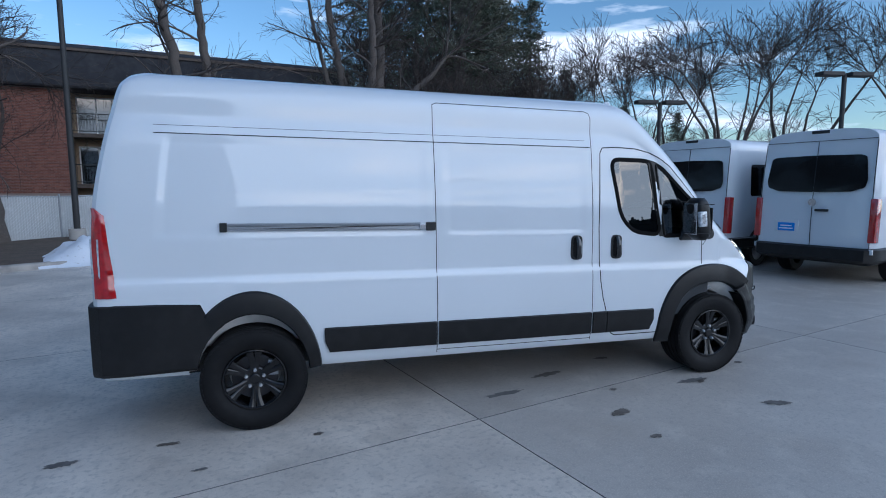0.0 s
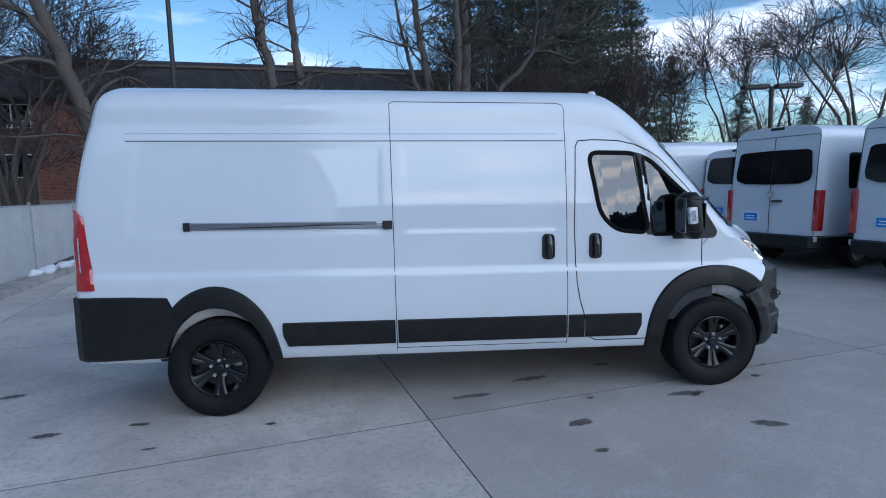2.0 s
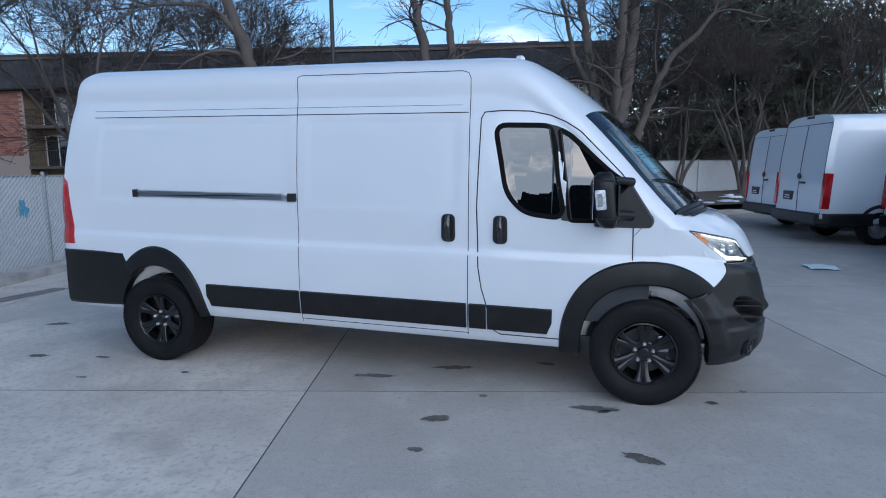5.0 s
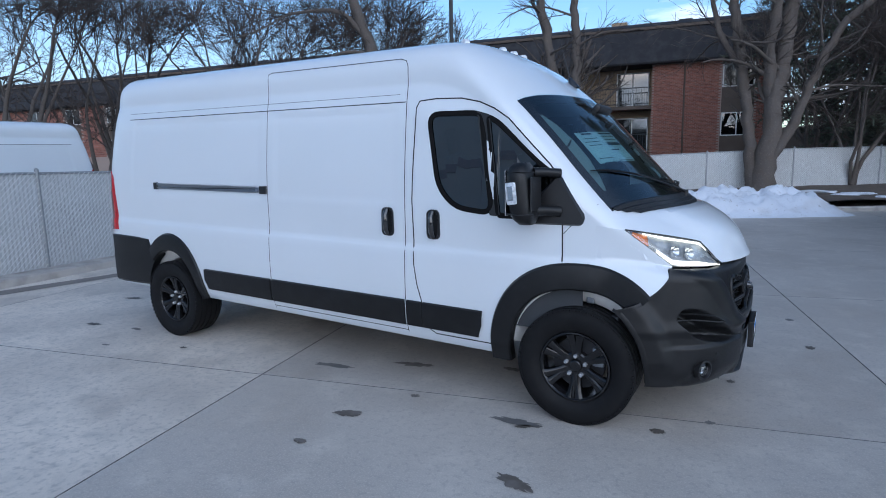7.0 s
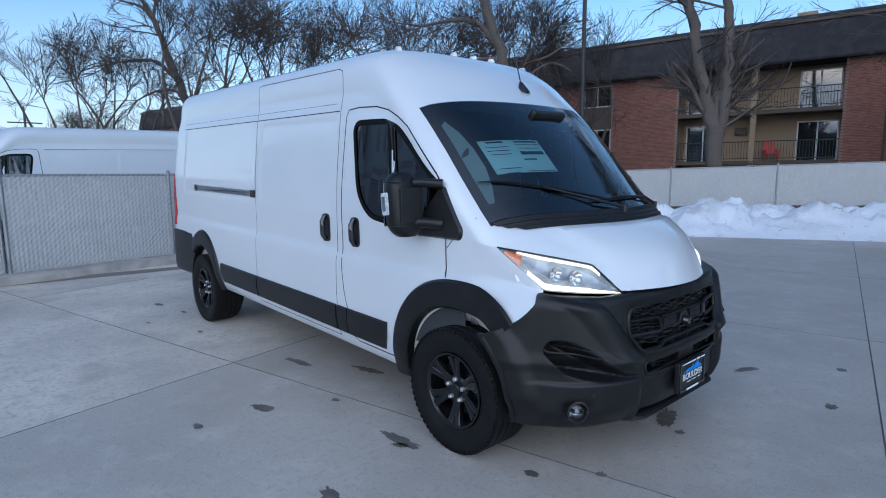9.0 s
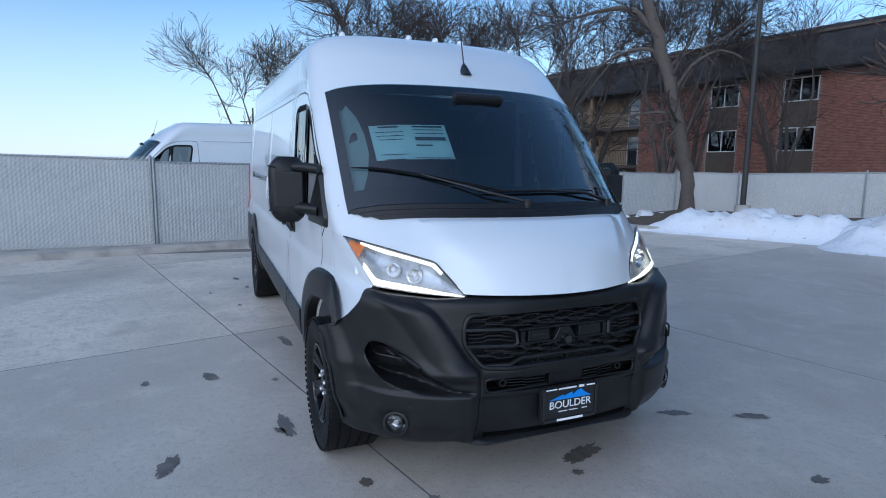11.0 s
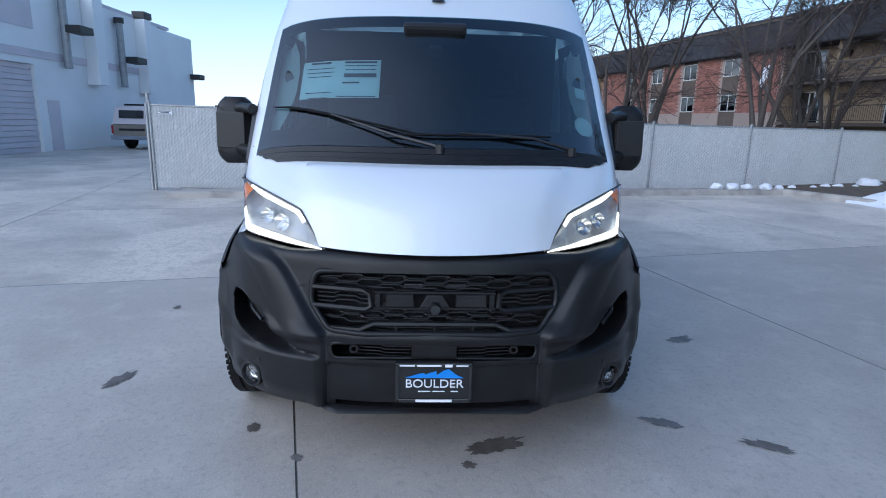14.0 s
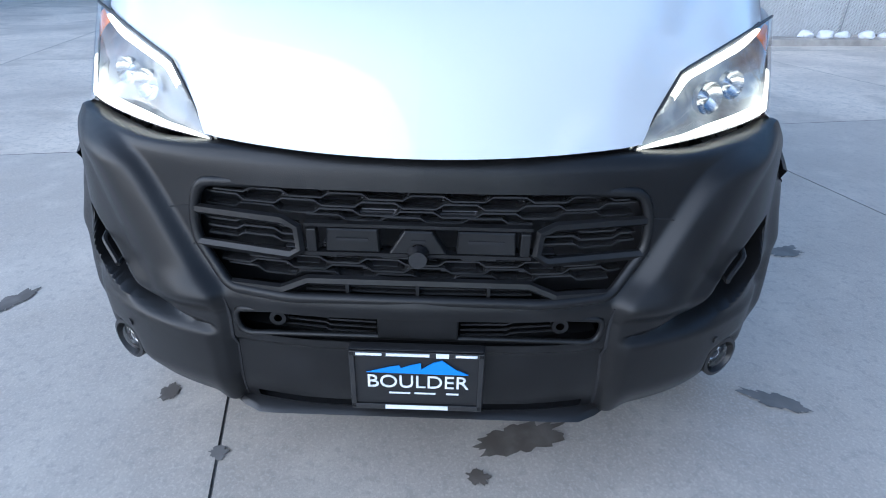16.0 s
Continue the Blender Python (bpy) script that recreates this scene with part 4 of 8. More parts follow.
    bumper = part("front_bumper", bm, PLASTIC, van, "matte black moulded plastic front bumper", smooth=32)
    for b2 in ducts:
        part("scoop_duct", b2, MATTEBLACK, bumper, "scoop floor, coloured blacker to stand for its shade", smooth=40)

    def yz_at(y, z, off=0.0):
        au = abs(y)
        lo, hi = 0.0, 1.0
        for _ in range(24):
            mid = (lo + hi) / 2
            if UY(mid) < au:
                lo = mid
            else:
                hi = mid
        return bump_at((lo if y >= 0 else -lo), z, off)

    def x_at(x, z, sg, off=0.0):
        """The bumper's corner skin at length x and height z."""
        lo, hi = 0.6, 1.0
        for _ in range(24):
            mid = (lo + hi) / 2
            if BX(z) + UX(mid) > x:
                lo = mid
            else:
                hi = mid
        return bump_at(sg * lo, z, off)

    for sg in (-1, 1):
        # white wing between lamp, bumper and flare
        bm = bmesh.new()
        front = [lamp_at(sg, 0.38 * k / 8, 1.0, -0.006) for k in range(9)]
        for u, z in ((0.775, 0.990), (0.79, 0.960), (0.815, 0.925), (0.84, 0.892), (0.87, 0.858), (0.90, 0.832)):
            front.append(bump_at(sg * u, z, -0.003))
        n = len(front) - 1
        rows = []
        for k, f in enumerate(front):
            z0 = 1.255 - 0.33 * (k / n)
            r = side_at(2.12, z0 + RAKE * 2.12, sg, 0.0012)
            mid = r.lerp(f, 0.5)
            mid.y += sg * 0.020 * (1 - k / n)
            row = []
            for j in range(13):
                q = j / 12
                row.append(r * (1 - q) ** 2 + mid * 2 * q * (1 - q) + f * q * q)
            rows.append(row)
        grid_faces(bm, rows)
        part("front_wing", bm, PAINT, van, "glossy white painted wing", smooth=50)
        bm = bmesh.new()
        rows = []
        for k in range(15):
            a = radians(-4 + 54 * k / 14)
            x, z = 2.019 + 0.418 * math.cos(a), 0.372 + 0.486 * math.sin(a)
            p = x_at(x, z, sg, 0.002)
            p = Vector((x, p.y, z))
            n_ = Vector((math.cos(a), 0, math.sin(a)))
            rows.append([p + n_ * 0.030 + Vector((0, -sg * 0.004, 0)), p + n_ * 0.018 + Vector((0, sg * 0.003, 0)), p + Vector((0, sg * 0.002, 0)), p - n_ * 0.006 - Vector((0, sg * 0.012, 0)), p - n_ * 0.006 - Vector((0, sg * 0.13, 0))])
        grid_faces(bm, rows)
        part("arch_lip", bm, PLASTIC, bumper, smooth=40)
        # shut line between the corner and the arch flare
        bm = bmesh.new()
        tube(bm, [x_at(2.465 - 0.022 * k, 0.855 - 0.016 * k, sg, 0.0) for k in range(6)], 0.003, 4)
        part("panel_joint", bm, SEAM, bumper)

    for poly, r in ((GR, 0.013), (SLOTS[0], 0.008)):
        bm = bmesh.new()
        p2 = rounded(poly, 0.03, 4)
        pts = [yz_at(y, z, -0.002) for y, z in p2]
        tube(bm, pts + [pts[0], pts[1]], r, 8, cap=False)
        part("opening_rim", bm, PLASTIC, bumper, smooth=60)
    bm = bmesh.new()
    box(bm, (2.895, 0.0, 0.589), (0.03, 0.19, 0.062), bevel=0.005)
    part("slot_block", bm, PLASTIC, bumper)
    bm = bmesh.new()
    grid_faces(bm, [[Vector((2.895 - 0.05 * (abs(y) / 0.43) ** 2 - dx, y, z)) for y in [-0.43 + 0.86 * k / 16 for k in range(17)]] for z, dx in ((0.556, 0.0), (0.556, 0.09), (0.624, 0.09), (0.624, 0.0))])
    part("slot_lining", bm, MATTEBLACK, bumper)
    bm = bmesh.new()
    grid_faces(bm, [[Vector((2.76, y, z)) for y in (-0.58, 0, 0.58)] for z in (0.30, 0.95)])
    part("radiator_screen", bm, SEAM, bumper)
    # lower lip and panel joints
    bm = bmesh.new()
    pts = [Vector((2.885 - 0.13 * max(0, (abs(y) - 0.40) / 0.16) ** 1.5, y, 0.304)) for y in [-0.55 + 1.10 * k / 24 for k in range(25)]]
    rows = [[p + Vector((-0.10, 0, 0.014)), p + Vector((0, 0, 0.012)), p + Vector((0.014, 0, 0.0)), p + Vector((0, 0, -0.012)), p + Vector((-0.10, 0, -0.006))] for p in pts]
    grid_faces(bm, rows)
    part("chin_lip", bm, SATINBLACK, bumper, smooth=40)
    for sg in (-1, 1):
        bm = bmesh.new()
        tube(bm, [yz_at(sg * (HORN(0.31 + 0.34 * k / 12) - 0.008), 0.31 + 0.34 * k / 12, 0.0) for k in range(13)], 0.005, 4)
        part("panel_joint", bm, SEAM, bumper)
        for z in (0.852, 0.768):
            bm = bmesh.new()
            tube(bm, [yz_at(sg * (0.515 + (HORN(z) - 0.53) * k / 6), z - 0.002 * k, 0.001) for k in range(7)], 0.0025, 4)
            part("panel_joint", bm, SEAM, bumper)
    bm = bmesh.new()
    tube(bm, [yz_at(-0.45 + 0.90 * k / 20, 0.526, 0.001) for k in range(21)], 0.003, 4)
    part("panel_joint", bm, SEAM, bumper)
    # grille of stepped bars
    grille = thing("grille", Matrix.Identity(4), "black grille of stepped hexagon bars", "grille")
    grille.parent = van
    del grille["category"]

    def stepped_bar(z, w0, w1, start, amp, deep, thick, mat):
        """One bar: level runs joined by short slopes, a flat top and a front face."""
        bm = bmesh.new()
        path, y, up = [], w0, start
        while y < w1:
            y2 = min(w1, y + 0.072)
            path += [(y, z + amp * up), (y2, z + amp * up)]
            up, y = -up, y2 + 0.018
        rows = []
        for a, b in path:
            x = yz_at(a, max(0.69, b)).x - 0.020
            rows.append([Vector((x - deep, a, b + thick * 0.9)), Vector((x - 0.002, a, b + thick)), Vector((x, a, b + thick * 0.6)), Vector((x, a, b - thick)), Vector((x - deep, a, b - thick))])
        grid_faces(bm, rows)
        part("grille_bar", bm, mat, grille)
    ROWS = ((0.894, 0.468), (0.876, 0.485), (0.858, 0.490), (0.845, 0.25), (0.762, 0.26), (0.746, 0.478), (0.729, 0.465), (0.712, 0.445), (0.690, 0.27), (0.676, 0.26))
    for r, (z, w) in enumerate(ROWS):
        if z < 0.70:
            stepped_bar(z, -w, w, 1, 0.0, 0.030, 0.0022, GRILLE)
            continue
        stepped_bar(z, -w, w, 1 if r % 2 else -1, 0.0055, 0.034, 0.0022, GRILLE)
        for q in range(-3, 4):
            y0 = 0.18 * q + (0.09 if r % 2 else 0.0)
            if abs(y0) > w - 0.06:
                continue
            for dz in (-0.0035, 0.0035):
                bm = bmesh.new()
                grid_faces(bm, [[Vector((yz_at(y, max(0.69, z)).x - 0.046 - dx, y, z + 0.009 + dz + dh)) for dx, dh in ((0.03, 0.0014), (0, 0.0016), (0, -0.0012))] for y in (y0 - 0.040, y0 + 0.040)])
                part("inner_fin", bm, FIN, grille)
    bm = bmesh.new()
    tube(bm, [yz_at(y, z, -0.004) for y, z in [(-0.43, 0.682), (-0.31, 0.682), (-0.25, 0.706), (0.25, 0.706), (0.31, 0.682), (0.43, 0.682)]], 0.012, 6)
    part("lower_frame", bm, PLASTIC, grille)
    for y in (-0.16, 0.0, 0.16):
        bm = bmesh.new()
        box(bm, yz_at(y, 0.688, -0.02), (0.03, 0.008, 0.03))
        part("divider", bm, PLASTIC, grille)
    for sg in (-1, 1):
        bm = bmesh.new()
        pts = [(sg * 0.505, 0.846), (sg * 0.30, 0.842), (sg * 0.268, 0.828), (sg * 0.262, 0.778), (sg * 0.285, 0.762), (sg * 0.505, 0.768)]
        tube(bm, [yz_at(y, z, 0.0) for y, z in pts], 0.012, 6)
        part("side_bracket", bm, PLASTIC, grille, smooth=40)
        for z in (0.824, 0.806, 0.788):
            stepped_bar(z, min(sg * 0.275, sg * 0.49), max(sg * 0.275, sg * 0.49), sg, 0.005, 0.03, 0.0026, GRILLE)
    bm = bmesh.new()
    for y in (-0.235, 0.235):
        box(bm, yz_at(y, 0.803, -0.006), (0.03, 0.022, 0.055), bevel=0.003)
    # three plain raised blocks, the middle one tapering upwards
    for y, w0, w1 in ((-0.145, 0.120, 0.112), (0.0, 0.128, 0.060), (0.150, 0.132, 0.124)):
        p = yz_at(y, 0.803, 0.002)
        prism(bm, [p + Vector((0, -w0 / 2, -0.028)), p + Vector((0, w0 / 2, -0.028)), p + Vector((-0.003, w1 / 2, 0.026)), p + Vector((-0.003, -w1 / 2, 0.026))], (-0.030, 0, 0))
    bmesh.ops.bevel(bm, geom=[e for e in bm.edges if e.calc_length() > 0.05], offset=0.003, segments=1, affect="EDGES")
    box(bm, yz_at(0, 0.836, -0.014), (0.02, 0.50, 0.008))
    box(bm, yz_at(0, 0.771, -0.014), (0.02, 0.50, 0.008))
    part("raised_emblem", bm, PLASTIC, grille, "raised black block shapes")
    for y, w in ((-0.145, 0.070), (0.0, 0.030), (0.150, 0.080)):
        bm = bmesh.new()
        box(bm, yz_at(y, 0.806, 0.0025), (0.003, w, 0.007))
        part("emblem_groove", bm, SEAM, grille)
    bm = bmesh.new()
    tube(bm, [yz_at(0, 0.775, 0.0), yz_at(0, 0.775, 0.026)], [0.026, 0.020], 14)
    part("camera_pod", bm, GLOSSBLACK, grille)
    for sg in (-1, 1):
        bm = bmesh.new()
        lathe(bm, [(0.010, 0.0), (0.020, 0.0), (0.020, 0.05)], Matrix.Translation((2.885, sg * 0.335, 0.590)) @ Euler((0, radians(-90), 0)).to_matrix().to_4x4(), 16)
        part("tow_plug", bm, PLASTIC, bumper)
        for k in range(4):
            bm = bmesh.new()
            tube(bm, [(2.890 - 0.003 * k, sg * 0.10, 0.562 + 0.013 * k), (2.884 - 0.003 * k, sg * 0.21, 0.562 + 0.013 * k), (2.882 - 0.003 * k, sg * 0.22, 0.567 + 0.013 * k), (2.866 - 0.003 * k, sg * 0.33, 0.567 + 0.013 * k)], 0.003, 4)
            part("slot_bar", bm, GRILLE, bumper)
        # fog lamp
        fog = thing("fog_lamp", Matrix.Identity(4), "round clear fog lamp in the bumper", "lamp")
        fog.parent = van
        del fog["category"]
        c = yz_at(sg * 0.802, 0.406, 0.020)
        nrm = Vector((0.86, sg * 0.50, 0)).normalized()
        mm = Matrix.Translation(c) @ nrm.to_track_quat("Z", "Y").to_matrix().to_4x4()
        bm = bmesh.new()
        lathe(bm, [(0.060, -0.03), (0.060, 0.004), (0.050, 0.006), (0.043, -0.012)], mm, 24)
        part("bezel", bm, SATINBLACK, fog, smooth=30)
        bm = bmesh.new()
        lathe(bm, [(0.043, -0.010), (0.030, -0.026), (0.012, -0.030), (0.012, -0.012), (0.0, -0.010)], mm, 24)
        part("reflector", bm, CHROME, fog, smooth=40)
        bm = bmesh.new()
        lathe(bm, [(0.044, -0.008), (0.034, 0.002), (0.016, 0.007), (0.0, 0.008)], mm, 24)
        part("lens", bm, LENS, fog, smooth=40)
        bm = bmesh.new()
        tube(bm, [yz_at(sg * 0.745, 0.50, 0.0), yz_at(sg * 0.745, 0.50, 0.004)], 0.010, 10)
        part("parking_sensor", bm, SATINBLACK, bumper)
        # framed vent slot inside the scoop
        bm = bmesh.new()
        loop = rounded([(0.855, 0.738), (0.765, 0.735), (0.705, 0.690), (0.735, 0.682), (0.83, 0.692)], 0.014, 3)
        pts = [yz_at(sg * a, b, 0.0) for a, b in loop]
        pts = [Vector((p.x + 0.022, p.y, p.z)) for p in pts]
        tube(bm, pts + pts[:2], 0.006, 6, cap=False)
        part("scoop_vent", bm, PLASTIC, bumper, smooth=50)

    # --- number plate board with its advert insert
    plate = thing("plate_frame", Matrix.Identity(4), "black dealer plate with white lettering and blue peaks", "plate")
    plate.parent = van
    del plate["category"]
    px = 2.948
    bm = bmesh.new()
    box(bm, (px - 0.012, 0.0, 0.470), (0.03, 0.318, 0.176), bevel=0.006)
    part("backing", bm, SATINBLACK, plate)
    bm = bmesh.new()
    for dy, dz, w, h in ((0, 0.079, 0.312, 0.014), (0, -0.078, 0.312, 0.016), (-0.150, 0, 0.012, 0.17), (0.150, 0, 0.012, 0.17)):
        box(bm, (px + 0.005, dy, 0.470 + dz), (0.008, w, h), bevel=0.002)
    part("frame", bm, GLOSSBLACK, plate)
    lettering("lettering", "BOULDER", 0.052, Matrix.Translation((px + 0.006, 0.002, 0.451)) @ Matrix(((0, 0, 1, 0), (1, 0, 0, 0), (0, 1, 0, 0), (0, 0, 0, 1))) @ Matrix.Diagonal((1.05, 1, 1, 1)), WHITEINK, plate, "white capital lettering")
    for k, (y0, y1, y2, h) in enumerate(((-0.118, -0.03, -0.05, 0.022), (-0.07, 0.012, 0.0, 0.030), (-0.005, 0.11, 0.05, 0.040), (0.045, 0.122, 0.075, 0.018))):
        z0 = 0.494
        bm = bmesh.new()
        prism(bm, [(px + 0.005, y0, z0), (px + 0.005, y1, z0), (px + 0.005, y2 + 0.01, z0 + h), (px + 0.005, y2 - 0.012, z0 + h * 0.8)], (0.002 + 0.0005 * k, 0, 0))
        part("blue_peak", bm, BLUEINK, plate, "bright blue mountain shape")
    for dx, y, z, w, h in ((0.010, 0.0, 0.393, 0.15, 0.011), (0.010, -0.11, 0.549, 0.06, 0.006), (0.010, -0.02, 0.549, 0.10, 0.007), (0.010, 0.06, 0.549, 0.03, 0.012), (0.010, 0.115, 0.549, 0.05, 0.006), (0.006, -0.04, 0.434, 0.05, 0.004), (0.006, 0.02, 0.434, 0.05, 0.004), (0.006, 0.085, 0.434, 0.03, 0.004)):
        bm = bmesh.new()
        box(bm, (px + dx, y, z), (0.002, w, h))
        part("print_bar", bm, WHITEINK, plate)

    # --- headlamps
    for sg in (-1, 1):
        lamp = thing("headlamp", Matrix.Identity(4), "lit headlamp with white light strips and amber corner", "headlamp")
        lamp.parent = van
        del lamp["category"]
        def hl(t, v, off=0.0):
            return lamp_at(sg, t, v, off)
        bm = bmesh.new()
        grid_faces(bm, [[hl(i / 30, j / 14, -0.012 - 0.045 * math.sin(math.pi * j / 14) * math.sin(math.pi * i / 30) - 0.004 * (i % 2) * (1 if 3 < j < 11 else 0)) for j in range(15)] for i in range(31)])
        part("bowl", bm, LAMPBOWL, lamp, smooth=20)
        bm = bmesh.new()
        tube(bm, [hl(i / 24, 0, 0.003) for i in range(25)], 0.0045, 5)
        part("rim", bm, SATINBLACK, lamp)

        def strip(t0, t1, v0, v1, off=-0.004, n=22):
            grid_faces(bm, [[hl(t, v0(t) + (v1(t) - v0(t)) * k / 3, off + 0.006 * math.sin(math.pi * k / 3)) for k in range(4)] for t in [t0 + (t1 - t0) * i / n for i in range(n + 1)]])
        bm = bmesh.new()
        strip(0.15, 0.78, lambda t: 0.05 + 0.05 * max(0, 0.4 - t), lambda t: 0.145 + 0.25 * max(0, 0.4 - t) + 0.35 * max(0, t - 0.66))
        part("light_strip", bm, DRL, lamp, "glowing white daytime light strip")
        bm = bmesh.new()
        strip(0.24, 0.985, lambda t: 0.825 - 0.16 * max(0, 0.42 - t) - 0.9 * max(0, t - 0.82), lambda t: 0.97)
        part("light_strip", bm, DRL, lamp, "glowing white daytime light strip")
        bm = bmesh.new()
        grid_faces(bm, [[hl(0.07 + 0.12 * i / 4, 0.22 + 0.70 * j / 6, -0.006) for j in range(7)] for i in range(5)])
        part("amber_reflector", bm, AMBER, lamp, "amber corner reflector")
        for u, v, r in ((0.45, 0.48, 0.036), (0.60, 0.50, 0.040)):
            bm = bmesh.new()
            c = hl(u, v, -0.040)
            mm = Matrix.Translation(c) @ Vector((0.9, sg * 0.35, 0.1)).to_track_quat("Z", "Y").to_matrix().to_4x4()
            lathe(bm, [(r, 0.0), (r * 0.96, 0.014), (r * 0.75, 0.004), (r * 0.4, -0.004), (0, 0.010)], mm, 20)
            part("projector", bm, CHROME, lamp, smooth=50)
        bm = bmesh.new()
        grid_faces(bm, [[hl(i / 24, j / 8, 0.004) for j in range(9)] for i in range(25)])
        ob = part("lens", bm, LENS, lamp, smooth=60)
        ob.visible_shadow = False

    # --- antenna and roof marker lamps
    ant = thing("antenna", Matrix.Identity(4), "black shark-foot whip antenna", "antenna")
    ant.parent = van
    del ant["category"]
    p = top_at(1.65, 0.02, 0.0)
    bm = bmesh.new()
    rows = []
    for k in range(7):
        t = k / 6
        w = (0.034 * (1 - t) ** 0.7 + 0.006)
        rows.append([p + Vector((0.05 * math.cos(a) * (1 - 0.75 * t) - 0.03 * t, w * math.sin(a), -0.01 + 0.075 * t)) for a in [2 * math.pi * q / 14 for q in range(14)]])
    vs, fs = grid_faces(bm, rows, closed=True)
    bm.faces.new(vs[-1])
    part("foot", bm, GLOSSBLACK, ant, smooth=50)
    bm = bmesh.new()
    tube(bm, [p + Vector((-0.03, 0, 0.06)), p + Vector((-0.12, 0, 0.36))], [0.0050, 0.0030], 6)
    part("whip", bm, SATINBLACK, ant)
    for y in (-0.66, -0.20, 0.0, 0.20, 0.66):
        bm = bmesh.new()
        s = 1.16 if abs(y) < 0.5 else 1.12
        q = top_at(s, y, 0.0)
        rows = []
        for k in range(5):
            t = k / 4
            f = 1 - 0.35 * t * t
            rows.append([q + Vector((0.038 * f * math.cos(a), 0.024 * f * math.sin(a), -0.008 + 0.030 * t)) for a in [2 * math.pi * g / 12 for g in range(12)]])
        vs, fs = grid_faces(bm, rows, closed=True)
        bm.faces.new(vs[-1])
        part("roof_marker_lamp", bm, CLEARLENS, van, "clear roof marker lamp", smooth=40)

    # --- tail lamps and rear bumper
    for sg in (-1, 1):
        tail = thing("tail_lamp", Matrix.Identity(4), "tall red tail lamp with clear centre", "tail lamp")
        tail.parent = van
        del tail["category"]
        bm = bmesh.new()
        rows = []
        for k in range(13):
            z = 0.965 + 0.60 * k / 12
            w = 0.075 + 0.085 * (1 - k / 12) ** 0.6 if k < 12 else 0.03
            rows.append([side_at(-3.03 + w * q / 5 + lean(-3.0, z) * 1.0, z, sg, 0.012 if 0 < q < 5 else 0.0) for q in range(6)])
            rows[-1][0] = Vector((-3.03 + lean(-3.02, z), sg * 0.88, rows[-1][1].z))
        grid_faces(bm, rows)
        part("red_lens", bm, REDLENS, tail, "deep red lens", smooth=50)
        bm = bmesh.new()
        grid_faces(bm, [[side_at(-3.02 + 0.06 * q + lean(-3.0, z), z, sg, 0.017) for q in (0, 1)] for z in (1.10, 1.2, 1.3, 1.36)])
        part("clear_lens", bm, CLEARLENS, tail)
    bm = bmesh.new()
    rows = []
    path = [(-2.39, 1.022), (-2.6, 1.036), (-2.85, 1.040), (-2.985, 1.025), (-3.055, 0.97), (-3.075, 0.85), (-3.075, 0.0), (-3.075, -0.85), (-3.055, -0.97), (-2.985, -1.025), (-2.85, -1.040), (-2.6, -1.036), (-2.39, -1.022)]
    ZB = [0.955, 0.945, 0.90, 0.85, 0.80, 0.74, 0.68, 0.62, 0.56, 0.50, 0.478, 0.470]

    def arch_front(z):
        """Front edge of the rear bumper: the flare joint above, the wheel arch below."""
        if z > 0.80:
            return -2.292 - 0.07 * (z - 0.80) / 0.155
        return -2.019 - 0.392 * math.sqrt(max(0.0, 1 - ((z - 0.372) / 0.483) ** 2))
    ends = [(-2.39, 0.95), (-2.39, 1.024)], [(-2.39, -1.024), (-2.39, -0.95)]
    for k, (x, y) in enumerate(ends[0] + path[1:-1] + ends[1]):
        row = []
        for j, z in enumerate(ZB):
            lip = 0.985 if j == 0 else (0.985 if j == 10 else (0.93 if j == 11 else 1.0))
            bulge = 1.004 if 0.52 < z < 0.80 else 1.0
            px_ = arch_front(z) if x == -2.39 else x + (0.03 if j in (0, 11) and x < -2.9 else 0.0)
            row.append(Vector((px_, y * lip * bulge, z - 0.035 * (px_ + 2.4) * (z - 0.47) / 0.48)))
        rows.append(row)
    grid_faces(bm, rows)
    part("rear_bumper", bm, PLASTIC, van, "matte black plastic rear bumper corner", smooth=30)

    # --- wheels
    for wx, wz in WHEELS:
        for sg in (-1, 1):
            base = Matrix.Translation((wx, sg * 0.912, wz)) @ Euler((radians(90 if sg < 0 else -90), 0, 0)).to_matrix().to_4x4()
            bm = bmesh.new()
            ridge_rows = [(0.215, -0.20), (0.30, -0.20), (0.352, -0.165), (0.370, -0.14)]
            tread = []
            for g in range(5):
                h = -0.135 + 0.055 * g
                tread += [(0.372, h), (0.372, h + 0.040), (0.364, h + 0.043), (0.364, h + 0.052)]
            lathe(bm, ridge_rows[:3] + [(0.368, -0.14)] + tread[:-2] + [(0.366, 0.085 + 0.04), (0.352, 0.075 + 0.055), (0.335, 0.133), (0.30, 0.137), (0.262, 0.128), (0.228, 0.112), (0.218, 0.09)], base, 72)
            wheel = part("wheel", bm, RUBBER, van, "black all-terrain tyre on a black alloy rim", smooth=25)
            bm = bmesh.new()
            for k in range(60):
                a = 2 * math.pi * k / 60
                for h, w in ((0.115, 0.045), (-0.115, 0.045)):
                    rr = Matrix.Rotation(a, 4, "Z") @ Matrix.Translation((0.3590, 0, h))
                    vs = bmesh.ops.create_cube(bm, size=1.0)["verts"]
                    bmesh.ops.scale(bm, vec=(0.010, 0.022, w), verts=vs)
                    bmesh.ops.transform(bm, matrix=base @ rr, verts=vs)
            part("tread", bm, RUBBER, wheel)["kind"] = "stuff"
            bm = bmesh.new()
            lathe(bm, [(0.222, 0.10), (0.222, 0.118), (0.212, 0.120), (0.203, 0.108), (0.198, 0.06), (0.19, -0.12)], base, 64)
